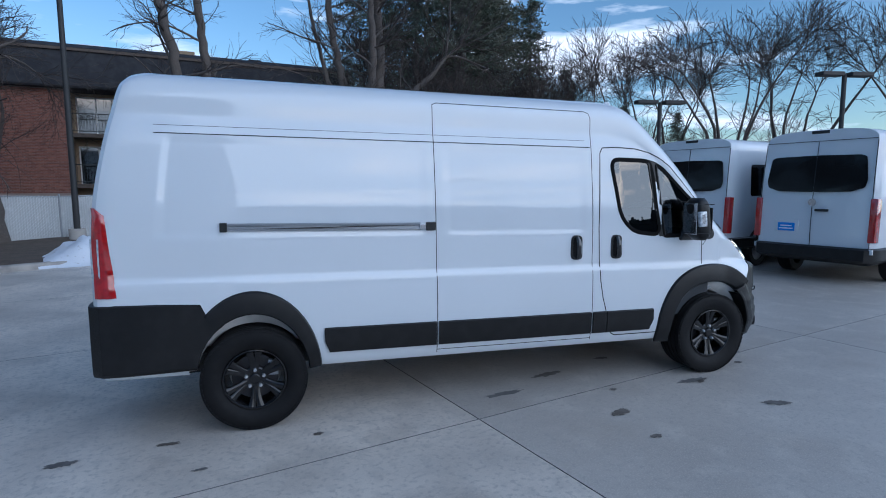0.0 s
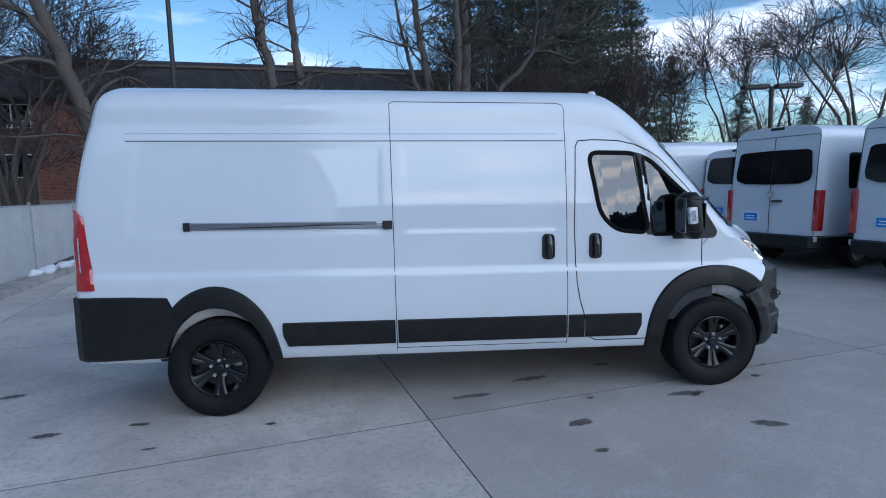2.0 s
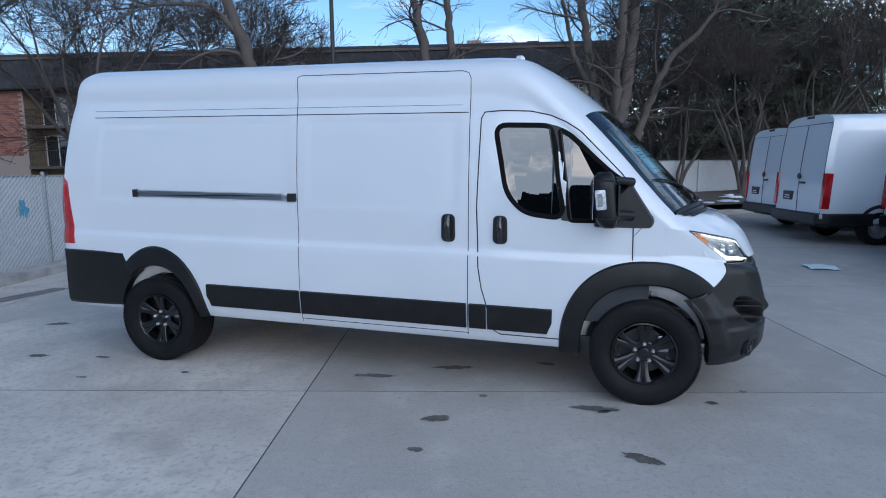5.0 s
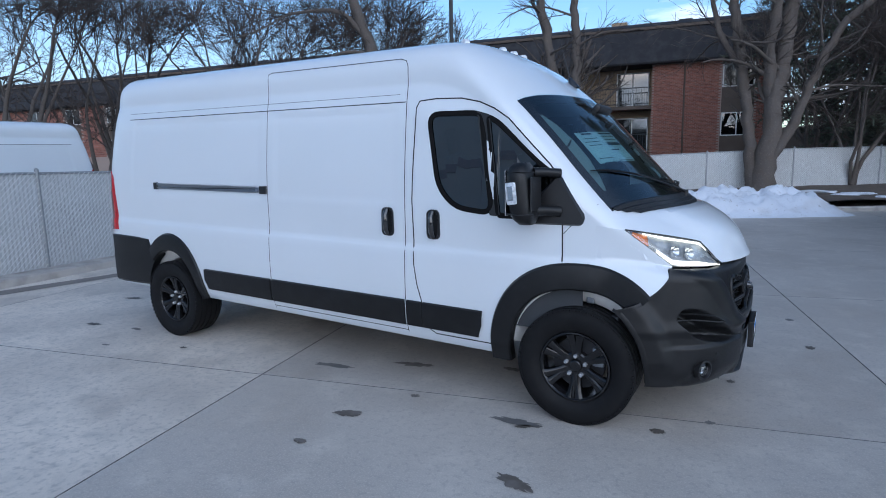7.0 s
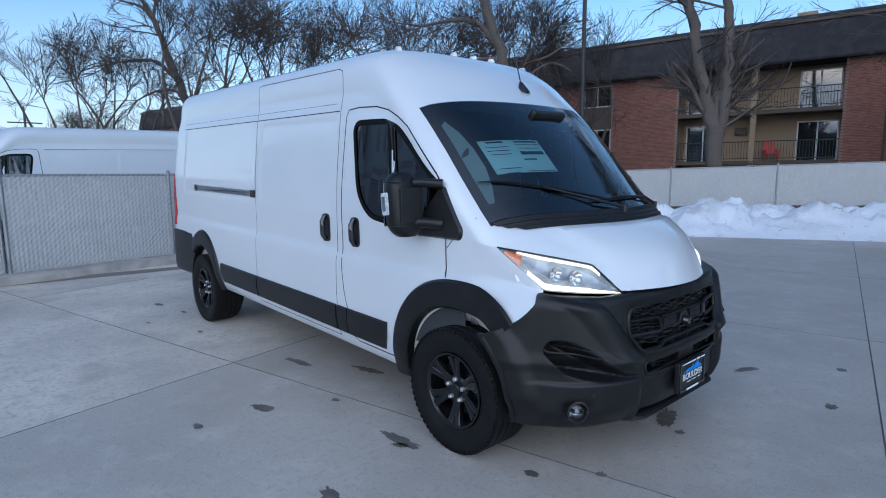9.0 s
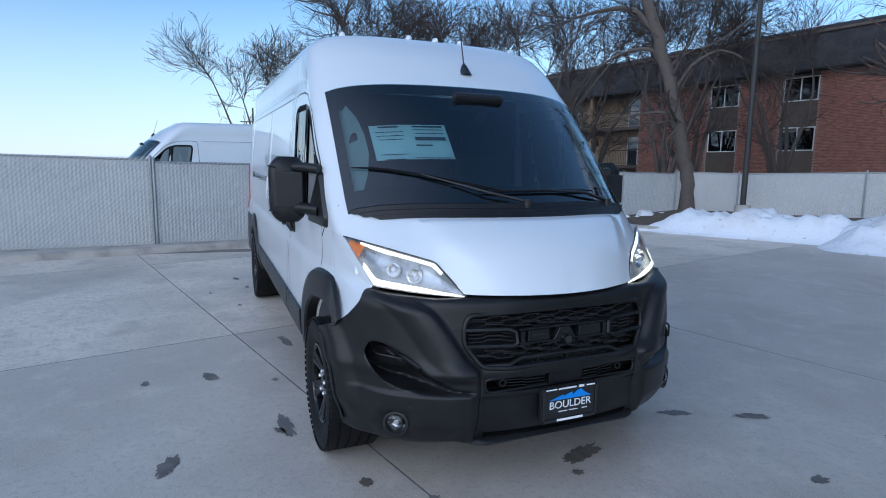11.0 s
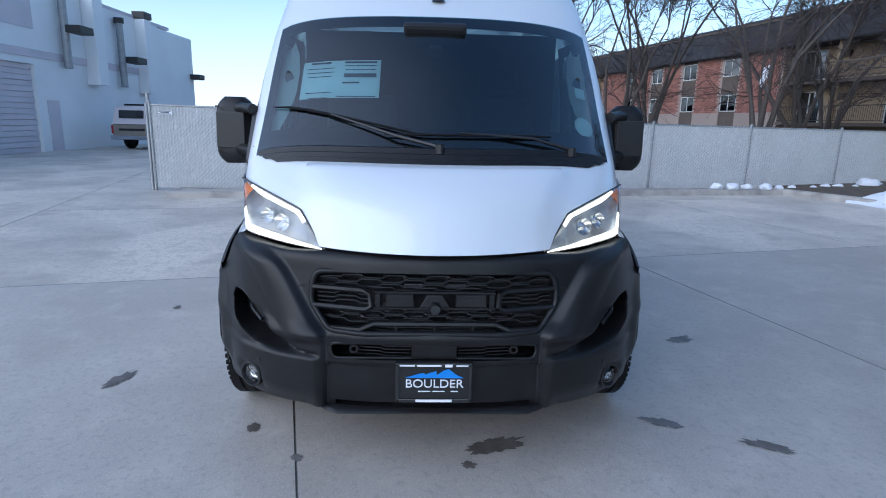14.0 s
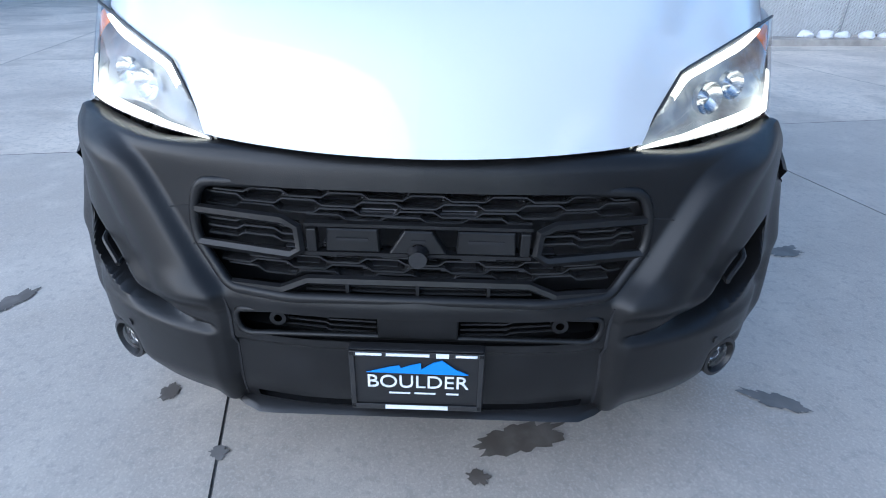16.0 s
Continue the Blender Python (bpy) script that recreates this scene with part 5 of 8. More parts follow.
            for k in range(6):
                a = 2 * math.pi * (k + 0.5) / 6
                for da, r1 in ((-0.15, 0.205), (0.15, 0.205)):
                    rows = []
                    for r, w, h in ((0.050, 0.026, 0.074), (0.11, 0.020, 0.086), (0.17, 0.020, 0.100), (r1, 0.026, 0.110)):
                        ang = a + da * (0.35 + 0.65 * r / 0.2)
                        ca, sa = math.cos(ang), math.sin(ang)
                        row = []
                        for t, d in ((-w, -0.035), (-w, 0.0), (-w * 0.5, 0.006), (w * 0.5, 0.006), (w, 0.0), (w, -0.035)):
                            row.append(base @ Vector((r * ca - t * sa, r * sa + t * ca, h + d)))
                        rows.append(row)
                    grid_faces(bm, rows)
            lathe(bm, [(0.085, 0.03), (0.085, 0.075), (0.075, 0.082), (0.040, 0.080), (0.036, 0.095), (0.030, 0.099), (0, 0.10)], base, 32)
            part("rim", bm, RIMBLACK, wheel, "gloss black spoked alloy rim", smooth=30)
            bm = bmesh.new()
            lathe(bm, [(0.165, 0.02), (0.165, -0.01), (0.05, -0.01)], base, 40)
            lathe(bm, [(0.165, 0.02), (0.06, 0.02)], base, 40)
            part("brake_disc", bm, DISC, wheel, "dark steel brake disc", smooth=30)
            bm = bmesh.new()
            box(bm, base @ Vector((0.13, 0.06, 0.03)), (0.075, 0.05, 0.12), bevel=0.014)
            part("brake_caliper", bm, STEEL, wheel, "bare metal brake caliper", smooth=30)
            for k in range(5):
                a = 2 * math.pi * k / 5 + 0.3
                bm = bmesh.new()
                mm = base @ Matrix.Translation((0.064 * math.cos(a), 0.064 * math.sin(a), 0.078))
                lathe(bm, [(0.015, 0.0), (0.014, 0.022), (0.010, 0.029), (0, 0.031)], mm, 8)
                part("lug_nut", bm, NUT, wheel, smooth=20)
    return van


main_van = build_van(Matrix.Identity(4), "white high-roof cargo van with black trim parked on concrete")

# ---------------------------------------------------------------- surroundings: materials
CONCRETE = material("concrete", (0.49, 0.445, 0.39), 0.5, bump=0.05, bump_scale=120, vary=0.05, spec=0.6,
                    spots=[(0.55, (0.37, 0.33, 0.285), 0.42, 0.66, 0.75), (3.5, (0.60, 0.545, 0.47), 0.50, 0.70, 0.6), (1.4, (0.37, 0.32, 0.265), 0.54, 0.70, 0.65), (9, (0.42, 0.385, 0.34), 0.50, 0.68, 0.45), (26, (0.33, 0.30, 0.27), 0.52, 0.66, 0.5), (90, (0.72, 0.67, 0.60), 0.50, 0.66, 0.3), (210, (0.30, 0.275, 0.25), 0.52, 0.66, 0.35)])
ASPHALT = material("asphalt", (0.075, 0.075, 0.078), 0.85, bump=0.3, bump_scale=70, spots=[(0.4, (0.11, 0.108, 0.105), 0.42, 0.68, 0.7), (60, (0.15, 0.15, 0.15), 0.58, 0.7, 0.5)])
OIL = material("oil_stain", (0.115, 0.098, 0.082), 0.5, spots=[(12, (0.19, 0.17, 0.15), 0.42, 0.66, 0.8)])
TARSTAIN = material("damp_stain", (0.135, 0.128, 0.12), 0.6, spots=[(9, (0.20, 0.19, 0.18), 0.42, 0.65, 0.8)])
STRIP = material("dark_paving", (0.21, 0.185, 0.165), 0.75, bump=0.1, bump_scale=60, spots=[(2.2, (0.28, 0.25, 0.22), 0.42, 0.7, 0.7), (40, (0.13, 0.115, 0.10), 0.5, 0.68, 0.5)])
KERB = material("kerb_concrete", (0.44, 0.41, 0.37), 0.85, bump=0.25, bump_scale=50, spots=[(3, (0.22, 0.205, 0.19), 0.42, 0.7, 0.8)])
SOIL = material("planting_soil", (0.085, 0.065, 0.05), 0.95, bump=0.6, bump_scale=14, spots=[(4, (0.13, 0.10, 0.075), 0.4, 0.7, 0.8), (30, (0.19, 0.15, 0.10), 0.58, 0.7, 0.7)])
SNOW = material("old_snow", (0.75, 0.77, 0.81), 0.7, bump=0.5, bump_scale=16, spots=[(1.3, (0.58, 0.56, 0.54), 0.52, 0.72, 0.6), (9, (0.30, 0.27, 0.24), 0.62, 0.74, 0.6)])
BRICK_A = material("red_brick", (0.25, 0.105, 0.075), 0.85, vary=0.25, bump=0.2, bump_scale=60, spots=[(7, (0.32, 0.15, 0.11), 0.45, 0.7, 0.6)])
MORTAR = material("mortar", (0.34, 0.27, 0.23), 0.9, bump=0.2, bump_scale=50)
SHINGLE = material("dark_mansard", (0.032, 0.032, 0.036), 0.85, spec=0.3, bump=0.4, bump_scale=26, spots=[(2.2, (0.062, 0.060, 0.062), 0.42, 0.7, 0.7)])
TANWALL = material("tan_siding", (0.33, 0.24, 0.15), 0.8, bump=0.1, bump_scale=30, spots=[(1.6, (0.33, 0.24, 0.15), 0.42, 0.7, 0.6)])
BROWN = material("brown_panel", (0.10, 0.075, 0.058), 0.75, spots=[(2, (0.13, 0.10, 0.075), 0.42, 0.7, 0.6)])
FRAMEWHITE = material("white_frame", (0.72, 0.71, 0.68), 0.5, spots=[(6, (0.6, 0.58, 0.55), 0.45, 0.7, 0.5)])
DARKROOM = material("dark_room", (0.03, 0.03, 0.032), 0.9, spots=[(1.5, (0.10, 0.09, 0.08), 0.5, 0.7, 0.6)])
IRON = material("dark_iron", (0.03, 0.03, 0.03), 0.6)
GALV = material("galvanised", (0.36, 0.37, 0.38), 0.5, metal=0.7, bump=0.05, bump_scale=60, spots=[(5, (0.26, 0.27, 0.28), 0.45, 0.7, 0.6)])
SLAT = material("fence_slat", (0.47, 0.48, 0.48), 0.65, bump=0.05, bump_scale=30, spots=[(0.9, (0.50, 0.50, 0.49), 0.4, 0.7, 0.8), (12, (0.68, 0.68, 0.68), 0.5, 0.7, 0.5)])
BLUEPAINT = material("blue_paint_mark", (0.10, 0.30, 0.42), 0.7, spots=[(30, (0.25, 0.42, 0.5), 0.45, 0.7, 0.6)])
WIRE = material("coated_wire", (0.66, 0.67, 0.67), 0.5, spots=[(2, (0.50, 0.50, 0.49), 0.42, 0.7, 0.7)])
BLOCKWALL = material("grey_blue_wall", (0.86, 0.865, 0.87), 0.8, bump=0.1, bump_scale=40, spots=[(0.5, (0.78, 0.79, 0.80), 0.4, 0.7, 0.7)])
PALEBAND = material("pale_band", (0.66, 0.60, 0.64), 0.8, spots=[(1.2, (0.5, 0.52, 0.56), 0.4, 0.7, 0.5)])
BARK = material("bark", (0.10, 0.086, 0.076), 0.95, bump=1.0, bump_scale=16, spots=[(3, (0.10, 0.08, 0.065), 0.42, 0.68, 0.8), (20, (0.16, 0.135, 0.115), 0.55, 0.7, 0.6)])
TWIG = material("twig", (0.050, 0.041, 0.037), 0.95, spots=[(2, (0.12, 0.088, 0.072), 0.45, 0.7, 0.7)])
NEEDLE = material("pine_needle", (0.090, 0.108, 0.075), 0.85, spots=[(1.2, (0.15, 0.125, 0.09), 0.42, 0.7, 0.8), (5, (0.035, 0.05, 0.038), 0.5, 0.7, 0.7)])
REDPLASTIC = material("red_plastic", (0.55, 0.03, 0.03), 0.45, spots=[(5, (0.4, 0.02, 0.02), 0.45, 0.7, 0.5)])
TRUCKPAINT = material("tan_truck_paint", (0.24, 0.21, 0.17), 0.35, coat=0.7, spots=[(3, (0.19, 0.165, 0.135), 0.42, 0.7, 0.5)])

# ---------------------------------------------------------------- ground
bm = bmesh.new()
bmesh.ops.create_grid(bm, x_segments=2, y_segments=2, size=900)
bmesh.ops.translate(bm, verts=bm.verts[:], vec=(0, 0, -0.03))
tagged(part("ground", bm, ASPHALT), "worn grey asphalt reaching to the horizon", "ground", kind="structure")

JOINT = math.atan2(0.235, 1.0)
JU, JV = Vector((math.cos(JOINT), math.sin(JOINT), 0)), Vector((-math.sin(JOINT), math.cos(JOINT), 0))
J0 = Vector((-0.42, -1.37, 0))
SLAB_X, SLAB_Y = 4.55, 3.75
pavement = thing("pavement", Matrix.Identity(4), "worn grey concrete lot of square slabs with tooled joints", "pavement", kind="structure")


# copy of the concrete with a paler base colour, for slabs with i < 0
CONCRETE_PALE = CONCRETE.copy()
CONCRETE_PALE.name = "old_concrete"
for nd in CONCRETE_PALE.node_tree.nodes:
    if nd.bl_idname == "ShaderNodeRGB":
        nd.outputs[0].default_value = (0.76, 0.675, 0.57, 1)


def slab_mesh(mat):
    bm = bmesh.new()
    box(bm, (0, 0, -0.05), (SLAB_X - 0.007, SLAB_Y - 0.007, 0.1))
    top = [e for e in bm.edges if all(v.co.z > -0.01 for v in e.verts)]
    bmesh.ops.bevel(bm, geom=top, offset=0.002, segments=1, affect="EDGES")
    me = bpy.data.meshes.new("slab")
    bm.to_mesh(me)
    bm.free()
    me.materials.append(mat)
    me.materials.append(TARSTAIN)
    for p in me.polygons:
        p.material_index = 0 if p.normal.z > 0.95 else 1
    return me


slab_me, slab_pale = slab_mesh(CONCRETE), slab_mesh(CONCRETE_PALE)
KERB_A, KERB_B = Vector((-9.6, 7.5, 0)), Vector((10.5, 18.8, 0))
kdir = (KERB_B - KERB_A).normalized()
knor = Vector((-kdir.y, kdir.x, 0))
FL0, FL1 = Vector((-6.72, -2.4, 0)), Vector((-9.3, 12.9, 0))
for i in range(-9, 13):
    for j in range(-8, 9):
        c = J0 + JU * SLAB_X * (i + 0.5) + JV * SLAB_Y * (j + 0.5)
        if (c - KERB_A).dot(knor) > 2.3 or (c - Vector((2, 2, 0))).length > 34:
            continue
        ob = new("slab", slab_pale if i < 0 and j < 6 else slab_me)
        ob.parent = pavement
        ob.matrix_world = Matrix.Translation(c) @ Matrix.Rotation(JOINT, 4, "Z")

fv, ff = [], []
for ob in pavement.children:
    c = ob.matrix_world.translation
    i0 = len(fv)
    fv += [c + JU * (a * SLAB_X / 2) + JV * (b * SLAB_Y / 2) + Vector((0, 0, -0.006)) for a, b in ((-1, -1), (1, -1), (1, 1), (-1, 1))]
    ff.append((i0, i0 + 1, i0 + 2, i0 + 3))
data_part("joint_filler", fv, ff, TARSTAIN, pavement, "dark joint filler")["kind"] = "stuff"

# darker strip along the foot of the side fence
bm = bmesh.new()
rows = []
for k in range(27):
    y = -3.2 + 0.17 * k
    c, w = -6.17 + 0.15 * (y + 2), 0.20 - 0.02 * (y + 2)
    rows.append([(c + w * q + 0.012 * noise.noise(Vector((y * 2.5, q * 3, 4.0))), y, 0.004) for q in (-1, 1)])
grid_faces(bm, [[Vector(p) for p in row] for row in rows])
tagged(part("patched_strip", bm, STRIP), "dark strip of paving along the fence", "paving", kind="structure")

# dark drips and damp marks on the slabs


def stain(x, y, rx, ry, turn, seed, mat=OIL):
    rng = random.Random(seed)
    n = 64
    ph = [rng.uniform(0, 6.28) for _ in range(6)]
    am = [rng.uniform(0.10, 0.28) / (1 + 0.5 * i) for i in range(6)]
    bm = bmesh.new()
    ca, sa = math.cos(radians(turn)), math.sin(radians(turn))
    vs = []
    for k in range(n):
        a = 2 * math.pi * k / n
        r = 1 + 0.42 * noise.fractal(Vector((math.cos(a) * 2.3 + seed * 7, math.sin(a) * 2.3, seed)), 0.6, 2.1, 4) + 0.35 * sum(q * math.sin((1, 2, 3, 5, 7, 11)[i] * a + p) for i, (q, p) in enumerate(zip(am, ph)))
        r = max(0.22, r)
        dx, dy = 0.8 * rx * r * math.cos(a), 0.8 * ry * r * math.sin(a)
        vs.append(bm.verts.new((x + dx * ca - dy * sa, y + dx * sa + dy * ca, 0.004)))
    c = bm.verts.new((x, y, 0.004))
    for a, b in zip(vs, vs[1:] + vs[:1]):
        bm.faces.new((c, a, b))
    tagged(part("oil_stain", bm, mat), "dark dried oil mark on the concrete", "stain", group="marks on the concrete", kind="stuff")


STAINS = [(0.66, -1.60, 0.13, 0.055, 20, 1), (-3.21, -1.21, 0.11, 0.05, 10, 2), (1.69, -1.18, 0.20, 0.05, 5, 3), (1.96, -1.82, 0.13, 0.06, -20, 4), (0.66, -2.03, 0.06, 0.03, 0, 5), (-0.02, -0.95, 0.22, 0.045, 8, 6), (0.55, -0.62, 0.20, 0.05, 12, 7),
          (2.66, 0.30, 0.075, 0.19, 20, 8), (2.45, 1.23, 0.05, 0.13, -25, 9), (2.67, 1.66, 0.05, 0.15, -30, 29), (1.27, 1.85, 0.06, 0.14, 20, 30), (2.50, -0.89, 0.05, 0.04, 0, 31), (2.82, 0.17, 0.035, 0.04, 0, 32), (2.76, -0.62, 0.04, 0.03, 60, 12), (-2.35, -1.55, 0.06, 0.02, 5, 15), (-2.6, -1.1, 0.10, 0.03, 0, 16), (-1.6, -1.25, 0.05, 0.025, 0, 17), (-4.0, -0.3, 0.16, 0.05, 20, 19), (1.3, -0.35, 0.10, 0.04, 0, 20), (0.9, -1.15, 0.04, 0.03, 0, 22), (3.35, 1.3, 0.05, 0.06, 0, 23), (3.2, 2.2, 0.05, 0.05, 0, 24), (-3.6, 2.6, 0.14, 0.08, 0, 25), (1.76, -1.22, 0.06, 0.03, 30, 28)]
for row in STAINS:
    stain(*row, mat=OIL if row[5] % 3 else TARSTAIN)

# ---------------------------------------------------------------- kerb, planting bed and snow
bm = bmesh.new()
L = (KERB_B - KERB_A).length + 22
prof = [(0.0, -0.05), (0.0, 0.10), (0.02, 0.13), (0.15, 0.14), (0.17, 0.13), (0.18, -0.05)]
rows = []
for k in range(43):
    p = KERB_A + kdir * (L * k / 42)
    rows.append([p + knor * a + Vector((0, 0, b + 0.0)) for a, b in prof])
vs, fs = grid_faces(bm, rows)
bm.faces.new(vs[0])
tagged(part("kerb", bm, KERB), "worn concrete kerb along the planting bed", "kerb", kind="structure")


def bed_z(p):
    """Height of the planting bed, rising gently away from the kerb."""
    d = (p - KERB_A).dot(knor)
    a = (p - KERB_A).dot(kdir)
    return 0.10 + 0.035 * max(0, d) + 0.012 * a + 0.05 * noise.noise(p * 0.7)


bm = bmesh.new()
rows = []
for k in range(60):
    p0 = KERB_A + kdir * (L * k / 59)
    rows.append([Vector((q.x, q.y, bed_z(q))) for q in [p0 + knor * (0.17 + 0.5 * j) for j in range(16)]])
grid_faces(bm, rows)
tagged(part("planting_bed", bm, SOIL, smooth=60), "bare brown soil bed behind the kerb", "soil", kind="structure")


def snow_heap(a0, a1, d0, d1, height, seed, label):
    bm = bmesh.new()
    na, nd = int((a1 - a0) / 0.11), int((d1 - d0) / 0.10)
    rows = []
    for i in range(na + 1):
        a = a0 + (a1 - a0) * i / na
        row = []
        for j in range(nd + 1):
            d = d0 + (d1 - d0) * j / nd
            u = j / nd
            p = KERB_A + kdir * a + knor * d
            env = smooth01(u / 0.35) * smooth01((1 - u) / 0.4) * smooth01((a - a0) / 1.2) * smooth01((a1 - a) / 1.2)
            q = Vector((p.x * 1.1, p.y * 1.1, seed))
            n1 = noise.fractal(q * 0.9, 0.8, 2.1, 5)
            n2 = noise.fractal(q * 3.2, 0.7, 2.1, 4)
            h = env * height * (0.78 + 0.35 * n1 + 0.24 * n2)
            base = 0.0 if d < 0.0 else 0.12
            jit = 0.07 * noise.noise(q * 2.5)
            z = max(base - 0.03, base + h - 0.03)
            row.append(Vector((p.x + knor.x * jit, p.y + knor.y * jit, z)))
        rows.append(row)
    grid_faces(bm, rows)
    return tagged(part("snow_bank", bm, SNOW, smooth=70), label, "snow", kind="stuff")


snow_heap(3.3, 8.8, -0.35, 1.9, 0.58, 1.3, "old ploughed snow heap on the kerb, dirty at its foot")
snow_heap(7.2, 16.2, -1.55, 2.0, 0.72, 4.7, "old ploughed snow heap on the kerb, dirty at its foot")
rng = random.Random(5)
for k in range(26):
    a, d = rng.uniform(14.5, 24), rng.uniform(0.3, 3.2)
    bm = bmesh.new()
    p = KERB_A + kdir * a + knor * d
    r = rng.uniform(0.15, 0.5)
    bmesh.ops.create_icosphere(bm, subdivisions=3, radius=1.0)
    for v in bm.verts:
        q = 1 + 0.5 * noise.noise(v.co * 1.7 + Vector((k, 0, 0)))
        v.co = Vector((p.x + v.co.x * r * q, p.y + v.co.y * r * q, bed_z(p) + max(-0.01, v.co.z * 0.05 * q)))
    tagged(part("snow_patch", bm, SNOW, smooth=80), "thin leftover snow patch on soil", "snow", group="snow patches on the bed", kind="stuff")
for k in range(13):
    a = k / 12
    p = FL0.lerp(FL1, 0.60 + 0.33 * a) + Vector((0.35 + 0.15 * rng.random(), 0.1 * rng.random(), 0))
    r = rng.uniform(0.07, 0.15) if k != 10 else 0.24
    bm = bmesh.new()
    bmesh.ops.create_icosphere(bm, subdivisions=3, radius=r)
    for v in bm.verts:
        v.co *= 1 + 0.35 * noise.noise(v.co * 9 + Vector((k, 3, 0)))
        v.co.z = max(-0.3 * r, v.co.z * 0.75)
        v.co += Vector((p.x, p.y, 0.12 + 0.3 * r))
    tagged(part("snow_lump", bm, SNOW, smooth=80), "icy leftover snow lump by the fence", "snow", group="snow lumps along the fence")

# low kerb strip under the side fence
bm = bmesh.new()
fdir = (FL1 - FL0).normalized()
fnor = Vector((fdir.y, -fdir.x, 0))
rows = []
for k in range(20):
    p = FL0 - fdir * 2.6 + fdir * (18.6 * k / 19)
    rows.append([p + fnor * 0.66 + Vector((0, 0, -0.02)), p + fnor * 0.64 + Vector((0, 0, 0.10)), p + fnor * 0.60 + Vector((0, 0, 0.12)), p + fnor * 0.22 + Vector((0, 0, 0.12)), p + fnor * 0.18 + Vector((0, 0, 0.07)), p - fnor * 0.3 + Vector((0, 0, 0.07)), p - fnor * 6 + Vector((0, 0, 0.02))])
grid_faces(bm, rows)
tagged(part("kerb_strip", bm, KERB), "low dirty concrete strip under the fence", "kerb", kind="structure")

# ---------------------------------------------------------------- chain-link fences with slats


def fence(name, posts, heights, base, label):
    """posts: points on the ground; the mesh is woven from straight wires, with upright slats in it."""
    fen = thing(name, Matrix.Identity(4), label, "fence", kind="structure")
    for p, h in zip(posts, heights):
        bm = bmesh.new()
        tube(bm, [p + Vector((0, 0, -0.05)), p + Vector((0, 0, h + 0.04))], 0.030, 10)
        tube(bm, [p + Vector((0, 0, h + 0.03)), p + Vector((0, 0, h + 0.06)), p + Vector((0, 0, h + 0.085))], [0.036, 0.034, 0.008], 10)
        part("post", bm, GALV, fen, smooth=40)
    bm = bmesh.new()
    for (a, ha), (b, hb) in zip(zip(posts, heights), zip(posts[1:], heights[1:])):
        tube(bm, [a + Vector((0, 0, ha)), b + Vector((0, 0, hb))], 0.021, 8)
    part("top_rail", bm, GALV, fen, smooth=40)
    sv, sf, wv, wf = [], [], [], []
    for (a, ha), (b, hb) in zip(zip(posts, heights), zip(posts[1:], heights[1:])):
        d = (b - a)
        ln = d.length
        d.normalize()
        nn = Vector((-d.y, d.x, 0))
        n = int(ln / 0.062)
        for k in range(n):
            t0, t1 = (k + 0.02) / n, (k + 0.98) / n
            zt0 = ha + (hb - ha) * t0
            jit = 0.004 * math.sin(k * 12.9898)
            i0 = len(sv)
            p0, p1 = a + (b - a) * t0, a + (b - a) * t1
            m0 = (p0 + p1) / 2 + nn * 0.006
            z0 = p0.z + base
            for q, z in ((p0, z0), (m0, z0), (p1, z0), (p1, p1.z + zt0 - 0.01 + jit), (m0, m0.z + zt0 - 0.01 + jit), (p0, p0.z + zt0 - 0.01 + jit)):
                sv.append(Vector((q.x, q.y, z)) + nn * jit)
            sf += [(i0, i0 + 1, i0 + 4, i0 + 5), (i0 + 1, i0 + 2, i0 + 3, i0 + 4)]
        step = 0.088
        H = max(ha, hb) - base
        cnt = int((ln + H) / step)
        for sgn in (1, -1):
            for k in range(cnt + 1):
                t0 = k * step - (H if sgn > 0 else 0)
                # wire climbs from (t0, 0) along the fence at 45 degrees
                s0, z0 = t0, 0.0
                s1, z1 = t0 + sgn * H, H
                if sgn < 0:
                    s0, s1 = t0, t0 - H
                lo, hi = 0.0, 1.0
                ds = s1 - s0
                for bound, keep in ((0.0, 1), (ln, -1)):
                    tb = (bound - s0) / ds
                    if (ds > 0) == (keep > 0):
                        lo = max(lo, tb)
                    else:
                        hi = min(hi, tb)
                if hi - lo < 0.02:
                    continue
                for off in (0.016 * sgn + 0.004,):
                    pa, pb = a + d * (s0 + ds * lo), a + d * (s0 + ds * hi)
                    za, zb = base + H * lo, base + H * hi
                    i0 = len(wv)
                    for q, z in ((pa, za), (pb, zb)):
                        c = Vector((q.x, q.y, q.z + z)) - nn * off
                        wv += [c + Vector((0, 0, 0.006)), c - Vector((0, 0, 0.006)), c - nn * 0.006]
                    wf += [(i0, i0 + 3, i0 + 4, i0 + 1), (i0 + 1, i0 + 4, i0 + 5, i0 + 2), (i0 + 2, i0 + 5, i0 + 3, i0)]
    if len(sf) <= 600:
        for k in range(0, len(sv), 6):
            data_part("slat", sv[k:k + 6], [(0, 1, 4, 5), (1, 2, 3, 4)], SLAT, fen)
    else:
        data_part("slats", sv, sf, SLAT, fen, "pale grey privacy slats")["kind"] = "stuff"
    ob = data_part("wire_mesh", wv, wf, WIRE, fen, "pale woven wire")
    ob["kind"] = "stuff"
    return fen


